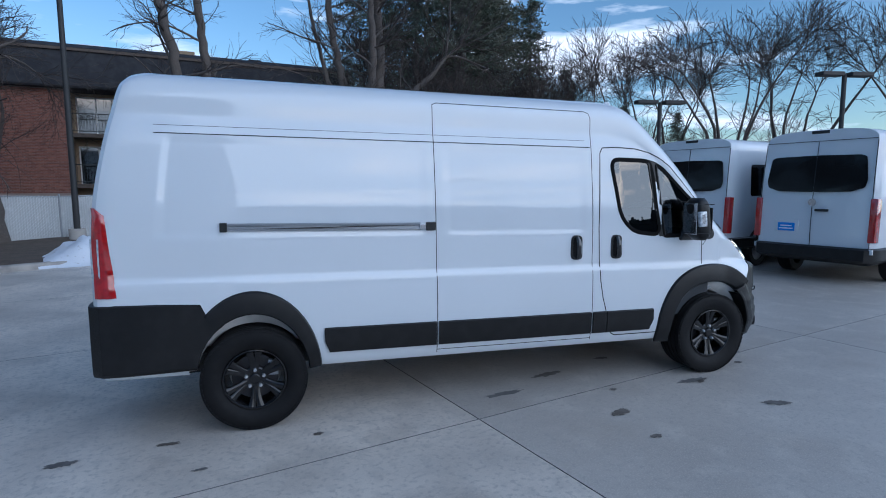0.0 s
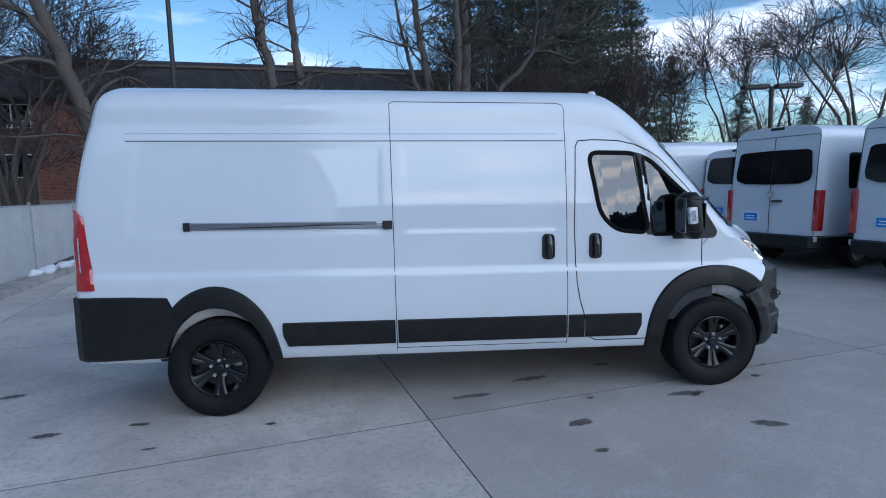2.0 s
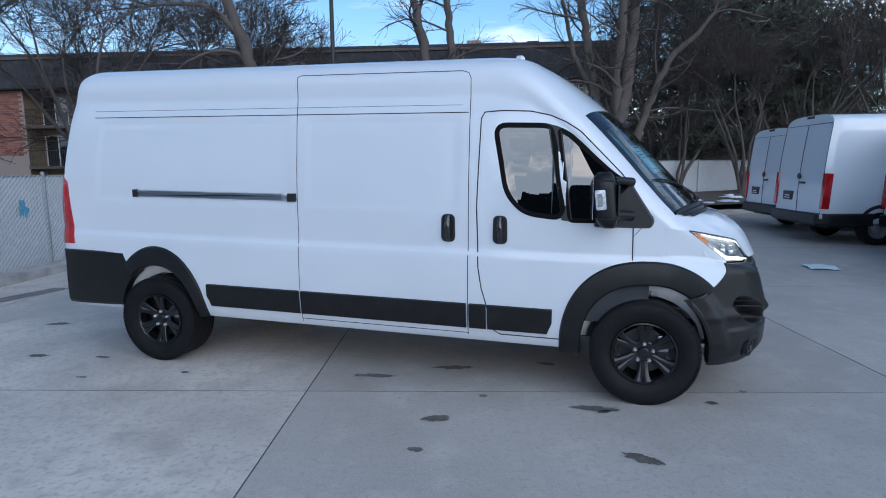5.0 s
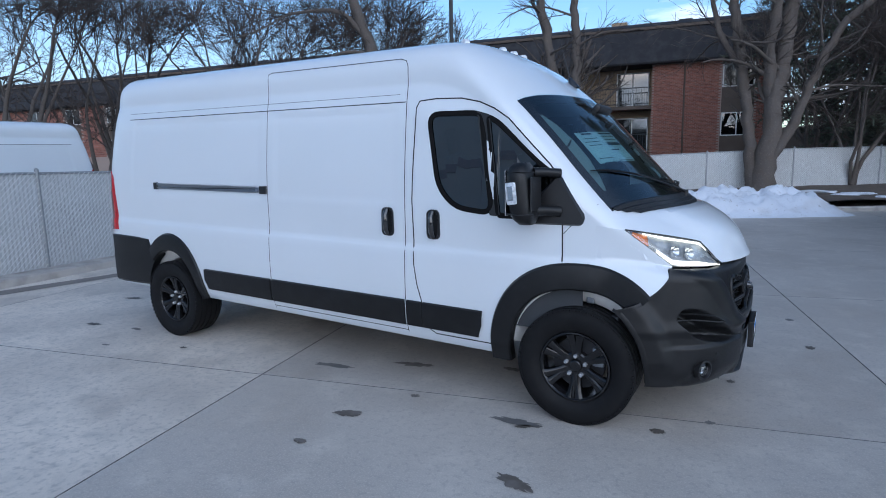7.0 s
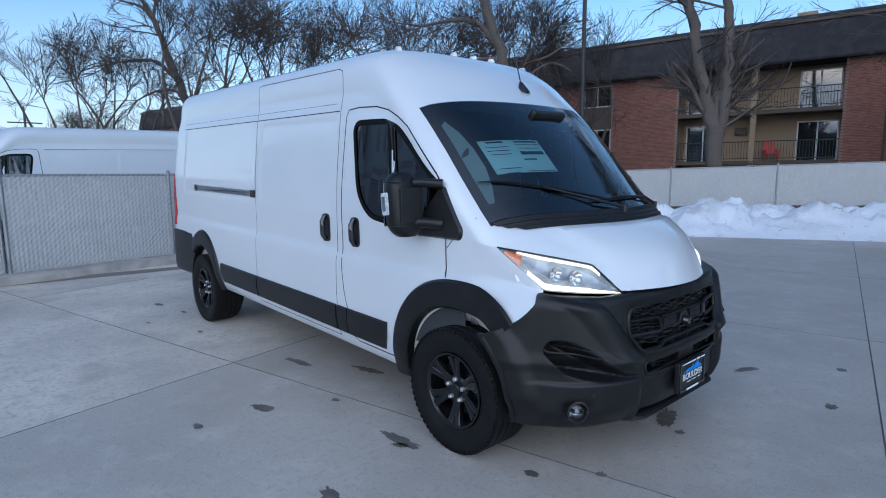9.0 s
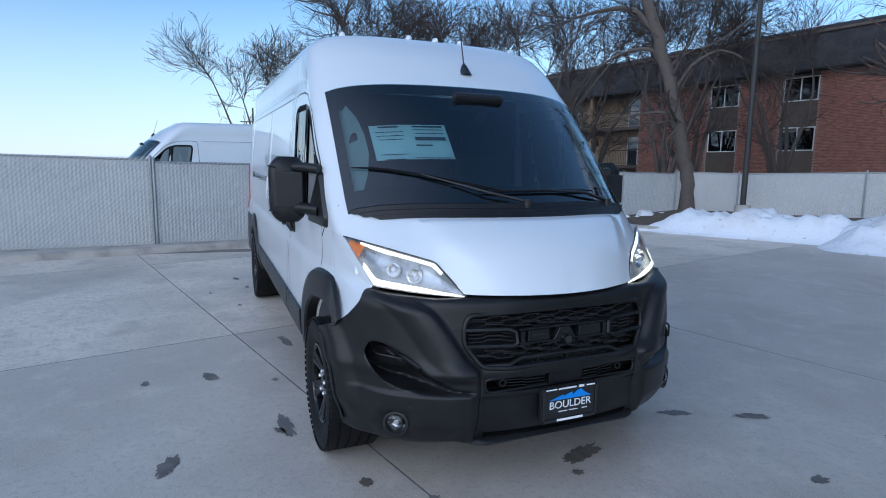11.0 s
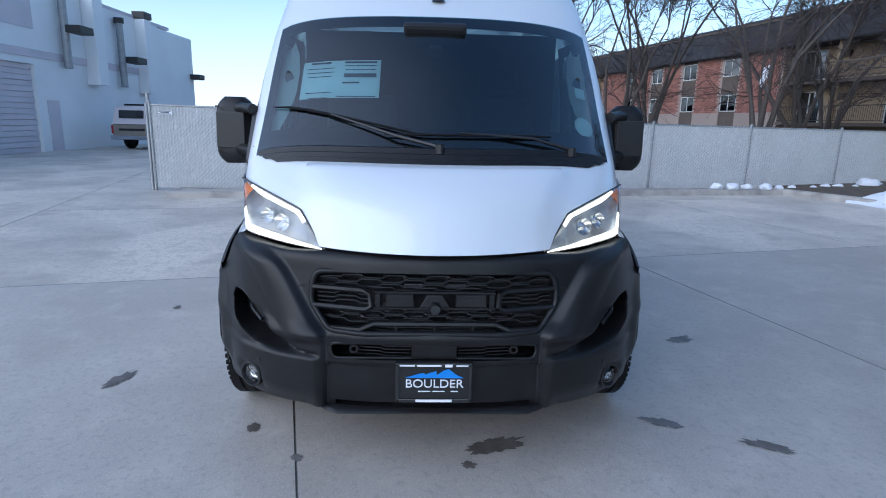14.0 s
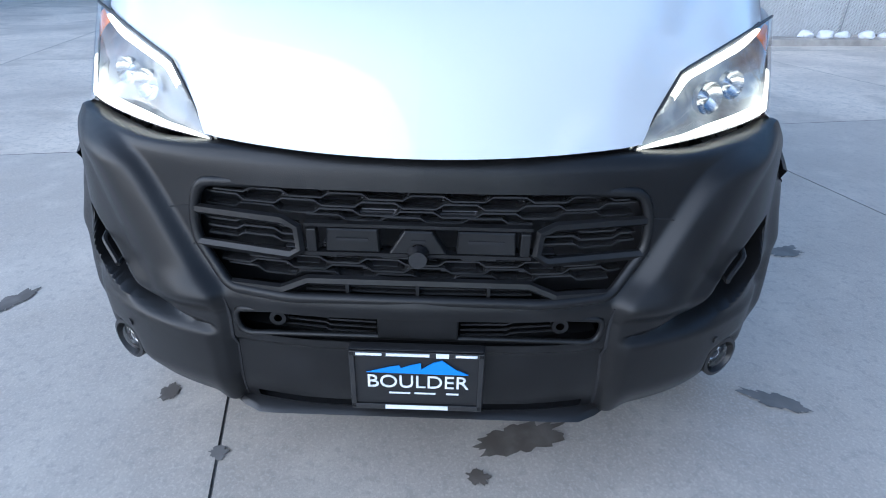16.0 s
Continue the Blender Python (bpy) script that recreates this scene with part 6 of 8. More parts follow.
npost = 6
fence("fence_side", [FL0.lerp(FL1, k / npost) for k in range(npost + 1)], [1.62 - 0.02 * k for k in range(npost + 1)], 0.07, "grey chain-link fence with pale privacy slats")
GA, GB = Vector((-6.80, -5.55, 0)), Vector((-6.85, -2.46, 0))
fence("fence_gate", [GA, GB], [1.72, 1.66], 0.06, "chain-link gate leaf with slats, standing open")
bdir = Vector((1, 0.6, 0)).normalized()
bposts = [Vector((-9.3, 12.95, 0.02))] + [Vector((-7.65, 13.85, 0.0)) + bdir * (3.2 * k) + Vector((0, 0, min(0.28, 0.07 * k))) for k in range(11)]
fence("fence_back", bposts, [1.55] + [1.52 + 0.015 * k for k in range(11)], 0.04, "long grey chain-link fence with pale privacy slats")
for off in (0.0, 0.07):
    bm = bmesh.new()
    tube(bm, [GA + Vector((-0.10 + off, -0.08, 0)), GA + Vector((-0.16 + off, -0.10, 1.95 - off * 3))], 0.035, 10)
    tagged(part("gate_post", bm, GALV, smooth=40), "leaning galvanised steel gate post", "post", group="gate posts")
bm = bmesh.new()
box(bm, (-6.74, -5.22, 1.57), (0.012, 0.28, 0.075), rot3(0, 0, -3), bevel=0.004)
sign = part("sign", bm, WHITEINK)
tagged(sign, "small white sign wired to the gate mesh", "sign")
for dz, w, h in ((-0.025, 0.27, 0.012), (0.025, 0.27, 0.012), (0, 0.17, 0.018)):
    bm = bmesh.new()
    box(bm, (-6.731, -5.22, 1.57 + dz), (0.006, w, h))
    part("print_bar", bm, INK, sign)

# ---------------------------------------------------------------- brick apartment block
FA_C, FA_M = 31.5, 0.19
fa_ang = math.atan(FA_M)


def fa(x, out=0.0, z=0.0):
    """Local frame of the facade: x along the world's x, out towards the lot."""
    return Vector((x + FA_M * out / math.hypot(1, FA_M), FA_C + FA_M * x - out / math.hypot(1, FA_M), z))


block = thing("apartment_building", Matrix.Identity(4), "two-storey red brick apartment block with dark mansard roof", "building")
fr = Matrix.Rotation(fa_ang, 3, "Z")
COSF = math.cos(fa_ang)


def fbox(bm, x0, x1, o0, o1, z0, z1, bevel=0.0):
    c = fa((x0 + x1) / 2, (o0 + o1) / 2, (z0 + z1) / 2)
    box(bm, c, ((x1 - x0) / COSF, o1 - o0, z1 - z0), fr, bevel)


BAYS = [("brick", -72, -68), ("balcony", -68, -60), ("brick", -60, -55), ("window", -55, -53.3), ("brick", -53.3, -50.6), ("window", -50.6, -48.9), ("brick", -48.9, -45.9), ("window", -45.9, -44.1), ("brick", -44.1, -40.9), ("window", -40.9, -39.1), ("brick", -39.1, -34.9), ("balcony", -34.9, -26.4), ("brick", -26.4, -21.4), ("window", -21.4, -19.6),
        ("brick", -19.6, -17.2), ("window", -17.2, -15.4), ("brick", -15.4, -11.5), ("balcony", -11.5, -3.8), ("brick", -3.8, -0.2), ("window", -0.2, 1.4), ("brick", 1.4, 2.8)]
Z_LO, Z_HI = -0.05, 6.9
LEVEL = 4.05            # head of the lower windows
ST = 2.66


def window_unit(x0, x1, z0, z1, parent, name="window", door=False):
    bm = bmesh.new()
    w = 0.055
    for a, b, c, d in ((x0, x1, z1 - w, z1), (x0, x1, z0, z0 + w), (x0, x0 + w, z0 + w, z1 - w), (x1 - w, x1, z0 + w, z1 - w), ((x0 + x1) / 2 - w / 2, (x0 + x1) / 2 + w / 2, z0 + w, z1 - w)):
        fbox(bm, a, b, -0.10, -0.03, c, d)
    win = part(name, bm, FRAMEWHITE, parent, "white-framed sliding " + ("glass door" if door else "window"))
    for a, b, o in ((x0 + w, (x0 + x1) / 2 - w / 2, -0.075), ((x0 + x1) / 2 + w / 2, x1 - w, -0.06)):
        bm = bmesh.new()
        fbox(bm, a, b, o - 0.008, o, z0 + w, z1 - w)
        part("pane", bm, PANE, win)
    # near-black sheet behind the glass: the unlit room's shade as colour
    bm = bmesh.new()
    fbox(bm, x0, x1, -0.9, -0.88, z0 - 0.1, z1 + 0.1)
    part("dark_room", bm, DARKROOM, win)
    bm = bmesh.new()
    side = random.Random(round(x0 * 7 + z0 * 3)).random()
    fbox(bm, x0 + w if side > 0.5 else (x0 + x1) / 2, (x0 + x1) / 2 if side > 0.5 else x1 - w, -0.20, -0.19, z0 + w, z1 - w)
    part("curtain", bm, TANWALL if side > 0.3 else FRAMEWHITE, win)
    return win


for kind, x0, x1 in BAYS:
    if kind == "brick":
        bm = bmesh.new()
        fbox(bm, x0, x1, -0.30, 0.0, Z_LO, Z_HI)
        part("wall", bm, MORTAR, block, "mortar bed of the brick wall")
    elif kind == "window":
        # brown infill with two windows
        for z0, z1 in ((Z_LO, LEVEL - 1.28), (LEVEL, LEVEL + ST - 1.28), (LEVEL + ST, Z_HI)):
            bm = bmesh.new()
            fbox(bm, x0, x1, -0.28, -0.05, z0, z1)
            part("infill_panel", bm, BROWN, block, "dark brown panel between windows")
        for lv in (0, ST):
            window_unit(x0 + 0.02, x1 - 0.02, LEVEL + lv - 1.28, LEVEL + lv, block)
    else:
        mid = (x0 + x1) / 2
        for a, b, o0, o1 in ((x0, x1, -1.60, -1.45), (x0 - 0.1, x0, -1.5, -0.01), (x1, x1 + 0.1, -1.5, -0.01)):
            bm = bmesh.new()
            fbox(bm, a, b, o0, o1, Z_LO, Z_HI)
            part("recess_wall", bm, TANWALL, block, "tan painted siding in the balcony recess")
        for lv in (0, ST):
            zf = LEVEL + lv - 2.05
            bm = bmesh.new()
            fbox(bm, x0, x1, -1.45, 0.10, zf - 0.22, zf - 0.02)
            slab = part("balcony", bm, BROWN, block, "brown balcony slab with iron rail")
            for h0, h1 in ((0.98, 1.03), (0.08, 0.12)):
                bm = bmesh.new()
                fbox(bm, x0 + 0.05, x1 - 0.05, 0.04, 0.08, zf + h0, zf + h1)
                part("rail", bm, IRON, slab)
            near = x0 == -11.5
            bm = bmesh.new()
            n = int((x1 - x0) / 0.14)
            for k in range(n):
                x = x0 + 0.05 + (x1 - x0 - 0.1) * (k + 0.5) / n
                fbox(bm, x - 0.008, x + 0.008, 0.052, 0.068, zf + 0.1, zf + 1.0)
                if near:
                    part("baluster", bm, IRON, slab)
                    bm = bmesh.new()
            if not near:
                part("balusters", bm, IRON, slab)["kind"] = "stuff"
            for a, b in ((x0 + 0.15, x0 + 2.0), (x1 - 2.0, x1 - 0.15)):
                bm = bmesh.new()
                w = 0.07
                for p0, p1, c, d in ((a, b, zf + 2.05 - w, zf + 2.05), (a, a + w, zf, zf + 2.0), (b - w, b, zf, zf + 2.0), ((a + b) / 2 - w / 2, (a + b) / 2 + w / 2, zf, zf + 2.0)):
                    fbox(bm, p0, p1, -1.45, -1.38, c, d)
                dr = part("sliding_door", bm, FRAMEWHITE, block, "white-framed sliding glass door")
                bm = bmesh.new()
                fbox(bm, a + w, b - w, -1.435, -1.425, zf, zf + 2.0)
                part("pane", bm, material("door_pane", (0.02, 0.024, 0.026), 0.05, coat=1.0) if "door_pane" not in bpy.data.materials else bpy.data.materials["door_pane"], dr)
            bm = bmesh.new()
            fbox(bm, mid - 1.1, mid - 0.5, -1.45, -1.25, zf + 1.45, zf + 1.85, 0.02)
            part("air_conditioner", bm, BROWN, block)
        bm = bmesh.new()
        fbox(bm, mid - 0.13, mid + 0.13, -0.15, 0.10, Z_LO, Z_HI)
        part("balcony_post", bm, TANWALL, block, "tan wooden post")
    # downspout
bm = bmesh.new()
tube(bm, [fa(-2.1, 0.06, 0), fa(-2.1, 0.06, Z_HI)], 0.05, 8)
part("downspout", bm, BROWN, block)
# mansard
bm = bmesh.new()
rows = []
for x in [-75 + 78.5 * k / 40 for k in range(41)]:
    rows.append([fa(x, -1.5, Z_HI), fa(x, 0.55, Z_HI), fa(x, 0.60, Z_HI + 0.10), fa(x, 0.15, 8.85), fa(x, 0.22, 8.90), fa(x, 0.20, 9.02), fa(x, -0.4, 9.28), fa(x, -7, 9.6)])
vs, fs = grid_faces(bm, rows)
bm.faces.new(vs[-1])
part("roof", bm, SHINGLE, block, "dark shingled mansard roof")
bm = bmesh.new()
fbox(bm, -75, 3.4, 0.18, 0.26, 8.82, 8.96)
part("fascia", bm, BROWN, block)
bm = bmesh.new()
fbox(bm, -75, 2.6, -8.4, -8.2, Z_LO, 9.2)
fbox(bm, 2.6, 2.85, -8.2, -0.3, Z_LO, 8.9)
part("end_wall", bm, MORTAR, block)
rng = random.Random(11)
for k in range(22):
    x = -60 + k * 2.9 + rng.uniform(-0.6, 0.6)
    bm = bmesh.new()
    fbox(bm, x, x + rng.uniform(0.4, 1.3), -0.9, -0.45, 9.22, 9.30 + 0.06 * rng.random(), 0.02)
    part("roof_snow", bm, SNOW if k % 2 else SHINGLE, block)
bm = bmesh.new()
fbox(bm, -6.2, -5.3, -2.6, -1.7, 8.7, 9.75, 0.03)
unit = part("roof_unit", bm, TANWALL, block, "boxy tan rooftop air handler")
bm = bmesh.new()
for k in range(6):
    fbox(bm, -6.18, -5.32, -1.70, -1.67, 8.85 + 0.09 * k, 8.90 + 0.09 * k)
part("louvre", bm, GALV, unit)
# red chair and clutter on the near balcony
chair = thing("garden_chair", Matrix.Translation(fa(-6.8, -0.4, LEVEL - 2.06)) @ Matrix.Rotation(fa_ang + 0.4, 4, "Z"), "red plastic slatted garden chair on the balcony", "chair")
bm = bmesh.new()
box(bm, (0, 0, 0.36), (0.55, 0.52, 0.04), rot3(8, 0, 0), 0.01)
part("seat", bm, REDPLASTIC, chair)
for k in range(5):
    bm = bmesh.new()
    box(bm, (-0.22 + 0.11 * k, 0.32, 0.70), (0.09, 0.03, 0.72 - 0.05 * abs(k - 2)), rot3(-22, 0, 0), 0.01)
    part("back_slat", bm, REDPLASTIC, chair)
for sx in (-1, 1):
    bm = bmesh.new()
    box(bm, (sx * 0.32, -0.02, 0.55), (0.12, 0.66, 0.03), None, 0.01)
    part("armrest", bm, REDPLASTIC, chair)
    for sy in (-0.26, 0.2):
        bm = bmesh.new()
        box(bm, (sx * 0.30, sy, 0.27), (0.05, 0.09, 0.54), None, 0.008)
        part("leg", bm, REDPLASTIC, chair)

# courses of brick on the parts of the wall nearest the lot


def brick_mesh(w, h, d):
    bm = bmesh.new()
    box(bm, (0, 0, 0), (w, d, h))
    me = bpy.data.meshes.new("brick")
    bm.to_mesh(me)
    bm.free()
    me.materials.append(BRICK_A)
    return me


def brick_courses():
    bw, bh = 0.215, 0.075
    single = brick_mesh(bw - 0.012, bh - 0.012, 0.03)
    fv, ff = [], []
    rng = random.Random(3)
    made = 0
    mrot = Matrix.Rotation(fa_ang, 4, "Z")
    for (kind, x0, x1) in BAYS:
        if kind != "brick":
            continue
        near = x0 == -3.8
        big = x0 < -27
        kx, kz = (2, 2) if big else (1, 1)
        for r in range(int(1.4 / bh), int((Z_HI - Z_LO) / (bh * kz)) + 0):
            z = Z_LO + (r + 0.5) * bh * kz
            if z < 1.5 or z > Z_HI - 0.03:
                continue
            ox = (r % 2) * bw * kx / 2
            n = int((x1 - x0) / (bw * kx))
            for k in range(n):
                x = x0 + ox + (k + 0.5) * bw * kx
                if x + bw * kx / 2 > x1:
                    continue
                o = 0.004 + 0.004 * rng.random()
                if near and made < 300 and 3.0 < z < 5.2:
                    b = new("brick", single)
                    b.parent = block
                    b.matrix_world = Matrix.Translation(fa(x, o, z)) @ mrot
                    made += 1
                    continue
                i0 = len(fv)
                hw, hh = (bw * kx - 0.012) / 2, (bh * kz - 0.012) / 2
                for dx, oo, dz in ((-hw, -0.01, -hh), (hw, -0.01, -hh), (hw, -0.01, hh), (-hw, -0.01, hh)):
                    fv.append(fa(x + dx, 0.0, z + dz))
                for dx, dz in ((-hw, -hh), (hw, -hh), (hw, hh), (-hw, hh)):
                    fv.append(fa(x + dx, o + 0.012, z + dz))
                ff += [(i0 + 4, i0 + 5, i0 + 6, i0 + 7), (i0, i0 + 1, i0 + 5, i0 + 4), (i0 + 1, i0 + 2, i0 + 6, i0 + 5), (i0 + 2, i0 + 3, i0 + 7, i0 + 6), (i0 + 3, i0, i0 + 4, i0 + 7)]
    m2 = BRICK_A.copy()
    m2.name = "red_brick_courses"
    n, l = m2.node_tree.nodes, m2.node_tree.links
    for nd in list(n):
        if nd.bl_idname == "ShaderNodeObjectInfo":
            geo = n.new("ShaderNodeNewGeometry")
            for lk in list(l):
                if lk.from_node == nd:
                    to = lk.to_socket
                    l.remove(lk)
                    l.new(geo.outputs["Random Per Island"], to)
            n.remove(nd)
    ob = data_part("brickwork", fv, ff, m2, block, "weathered red brick courses")
    ob["kind"] = "stuff"

# ---------------------------------------------------------------- grey service building
SB_Y = -14.9
shop = thing("service_building", Matrix.Translation((1.7, 0, 0)), "blue-grey rendered service building with roller doors and ducts", "building")


def sbox(bm, x0, x1, o0, o1, z0, z1, bevel=0.0):
    box(bm, ((x0 + x1) / 2, SB_Y + (o0 + o1) / 2, (z0 + z1) / 2), (abs(x1 - x0), abs(o1 - o0), z1 - z0), None, bevel)


for x0, x1, o0, o1, z0, z1 in ((-12.0, -5.0, -0.35, 0, 0, 6.3), (-19.7, -12.0, -0.35, 0, 3.3, 6.3), (-30.5, -19.7, -0.35, 0, 0, 6.3), (-16.4, -16.0, -0.35, 0, 0, 3.3), (-32, -5, -12, -11.7, 0, 6.3), (-5.3, -5, -11.7, -0.35, 0, 6.3)):
    bm = bmesh.new()
    sbox(bm, x0, x1, o0, o1, z0, z1)
    part("wall", bm, BLOCKWALL, shop, "blue-grey rendered wall")
bm = bmesh.new()
sbox(bm, -32.0, -4.8, -12.1, 0.02, 6.3, 6.45)
part("roof", bm, PALEBAND, shop)
bm = bmesh.new()
sbox(bm, -30.5, -5, 0.0, 0.05, 3.55, 3.85, 0.01)
part("band", bm, PALEBAND, shop, "pale painted band course")
for x0, x1 in ((-19.7, -16.4), (-16.0, -12.1)):
    bm = bmesh.new()
    sbox(bm, x0, x1, -0.24, -0.20, 0, 3.3)
    door = part("roller_door", bm, PALEBAND, shop, "white ribbed roller door, closed")
    for k in range(16):
        bm = bmesh.new()
        sbox(bm, x0, x1, -0.20, -0.15 + 0.03 * (k % 2), 3.3 / 16 * k + 0.006, 3.3 / 16 * (k + 1) - 0.010, 0.008)
        part("slat", bm, PALEBAND, door)
bm = bmesh.new()
sbox(bm, -20.95, -20.2, 0.0, 0.03, 0.02, 2.0, 0.008)
part("door", bm, PALEBAND, shop, "plain white steel door")
for x0, x1, z0, z1 in ((-24.0, -23.2, 2.75, 6.6), (-28.6, -27.9, 2.6, 6.3)):
    bm = bmesh.new()
    sbox(bm, x0, x1, 0.0, 0.55, z0, z1, 0.05)
    d = part("duct", bm, BLOCKWALL, shop, "blue-grey boxed wall duct")
    bm = bmesh.new()
    sbox(bm, x0 - 0.05, x1 + 0.05, -0.05, 0.6, z1 + 0.02, z1 + 0.35, 0.03)
    part("cap", bm, IRON, d)
for x, z0, z1 in ((-21.5, 3.3, 6.9), (-25.9, 2.8, 5.8)):
    bm = bmesh.new()
    tube(bm, [(x, SB_Y + 0.25, z0), (x, SB_Y + 0.25, z1)], 0.16, 12)
    fl = part("flue", bm, GALV, shop, "galvanised flue pipe", smooth=40)
    bm = bmesh.new()
    tube(bm, [(x, SB_Y + 0.25, z1 - 0.05), (x, SB_Y + 0.25, z1 + 0.2)], 0.22, 12)
    part("cap", bm, IRON, fl)
for x, z in ((-21.7, 4.7), (-26.3, 3.95)):
    bm = bmesh.new()
    sbox(bm, x - 0.65, x + 0.35, 0.35, 0.95, z, z + 0.3, 0.03)
    part("wall_lamp", bm, IRON, shop, "dark shoebox wall lamp")
# end tower
bm = bmesh.new()
box(bm, (-31.6, -16.0, 3.1), (6.4, 2.6, 6.2), None, 0.1)
part("stair_tower", bm, BLOCKWALL, shop)
bm = bmesh.new()
box(bm, (-34.6, -14.4, 3.9), (0.9, 0.6, 0.3), None, 0.03)
part("wall_lamp", bm, IRON, shop)
bm = bmesh.new()
sbox(bm, -19.9, -17.2, 0.0, 0.03, 4.6, 6.1)
part("upper_window", bm, PALEBAND, shop)

# ---------------------------------------------------------------- other vans


def plain_van(m, label, windows, height=2.72, length=5.9, group="parked white vans"):
    """High-roof van seen mostly from behind; its rear stands at the origin and it faces along x."""
    van = thing("parked_van", m, label, "van", group)
    W = 1.0
    def prof(s, k):
        z = 0.45 + (height - 0.45) * k
        f = 1 - 0.035 * max(0, (z - 1.1) / (height - 1.1)) ** 1.5 - 0.03 * max(0, (0.8 - z) / 0.4)
        return W * f, z
    bm = bmesh.new()
    rows = []
    xs = [0.0, 0.03, 0.09, 0.2] + [0.2 + (length - 2.2) * k / 12 for k in range(1, 13)] + [length - 1.5, length - 1.0, length - 0.55, length - 0.2, length]
    for x in xs:
        top = height if x < length - 2.0 else height - (height - 1.45) * smooth01((x - length + 2.0) / 1.25) - 0.55 * smooth01((x - length + 0.8) / 0.8)
        inset = 0.06 * (1 - smooth01(x / 0.2)) ** 2
        half_row = []
        for k in range(13):
            w, z = prof(x, k / 12 * 0.90)
            z = 0.45 + (z - 0.45) * (top - 0.45) / (height - 0.45)
            half_row.append((w - inset, z))
        wr, zr = half_row[-1]
        for k in range(1, 8):
            a = k / 7 * math.pi / 2
            half_row.append((wr * math.cos(a) ** 0.55 if k < 7 else 0.0, zr + (top - zr) * math.sin(a) ** 0.75))
        lean_x = lambda z: (0.16 * max(0, (z - 1.0) / 1.7) ** 1.6) * (1 - smooth01(x / 1.5))
        rows.append([Vector((x + lean_x(z), -y, z)) for y, z in half_row] + [Vector((x + lean_x(z), y, z)) for y, z in half_row[-2::-1]])
    vs, fs = grid_faces(bm, rows)
    bm.faces.new(vs[0])
    bm.faces.new(vs[-1][::-1])
    part("body", bm, PAINT, van, "white painted body", smooth=35)
    rx = lambda z: 0.16 * max(0, (z - 1.0) / 1.7) ** 1.6 - 0.004
    # shut line between rear doors, roof lamp, handles
    bm = bmesh.new()
    for y in (0.0, -0.93, 0.93):
        tube(bm, [(rx(z), y * (1 - 0.03 * max(0, (z - 1.1) / 1.6)), z) for z in (0.62, 1.0, 1.4, 1.8, 2.2, height - 0.22)], 0.006, 4)
    tube(bm, [(rx(height - 0.22), y, height - 0.2) for y in (-0.90, 0, 0.90)], 0.006, 4)
    part("shut_line", bm, SEAM, van)
    bm = bmesh.new()
    box(bm, (rx(height) + 0.04, 0, height - 0.04), (0.10, 0.30, 0.06), None, 0.015)
    part("high_brake_lamp", bm, SATINBLACK, van)
    bm = bmesh.new()
    box(bm, (rx(1.3) - 0.02, -0.17, 1.28), (0.04, 0.22, 0.045), None, 0.012)
    part("rear_handle", bm, SATINBLACK, van)
    bm = bmesh.new()
    tube(bm, [(rx(1.45), 0, 1.42), (rx(1.45) - 0.02, 0, 1.42)], 0.065, 20)
    part("badge", bm, CHROME if windows else SATINBLACK, van, "round metal badge")
    bm = bmesh.new()
    box(bm, (0.02, 0.42, 0.98), (0.04, 0.42, 0.20), None, 0.01)
    part("plate_recess", bm, SATINBLACK if not windows else PAINT, van)
    bm = bmesh.new()
    box(bm, (-0.004, 0.42, 0.96), (0.012, 0.30, 0.15), None, 0.004)
    pb = part("dealer_plate", bm, BLUEINK if windows else SATINBLACK, van, "dark blue dealer plate")
    for dz, w in ((0.02, 0.2), (-0.03, 0.24)):
        bm = bmesh.new()
        box(bm, (-0.012, 0.42, 0.96 + dz), (0.004, w, 0.02))
        part("print_bar", bm, WHITEINK, pb)
    if windows:
        for sg in (-1, 1):
            bm = bmesh.new()
            poly = rounded([(sg * 0.004, 1.60), (sg * 0.60, 1.61), (sg * 0.80, 1.68), (sg * 0.83, 1.80), (sg * 0.78, 2.20), (sg * 0.70, 2.235), (sg * 0.004, 2.25)], 0.03)
            bm.faces.new([bm.verts.new((rx(z) - 0.006, y, z)) for y, z in poly])
            part("rear_window", bm, BLACKGLASS, van, "dark tinted rear window")
            for k in range(3):
                x0 = 0.75 + 1.25 * k
                bm = bmesh.new()
                poly = rounded([(x0, 1.50), (x0 + 1.12, 1.50), (x0 + 1.12, 2.15), (x0, 2.15)], 0.07)
                bm.faces.new([bm.verts.new((x, sg * (1.004 - 0.035 * max(0, (z - 1.1) / 1.6) ** 1.5), z)) for x, z in poly])
                part("side_window", bm, BLACKGLASS, van, "dark tinted side window")
    bm = bmesh.new()
    rows = []
    for x, y in ((1.0, -1.02), (0.2, -1.03), (0.02, -0.99), (-0.10, -0.90), (-0.13, 0), (-0.10, 0.90), (0.02, 0.99), (0.2, 1.03), (1.0, 1.02)):
        rows.append([Vector((x + 0.05, y * 0.97, 0.66)), Vector((x, y, 0.63)), Vector((x, y, 0.45)), Vector((x + 0.06, y * 0.95, 0.40))])
    grid_faces(bm, rows)
    part("rear_bumper", bm, PLASTIC, van, "dark plastic rear bumper", smooth=30)
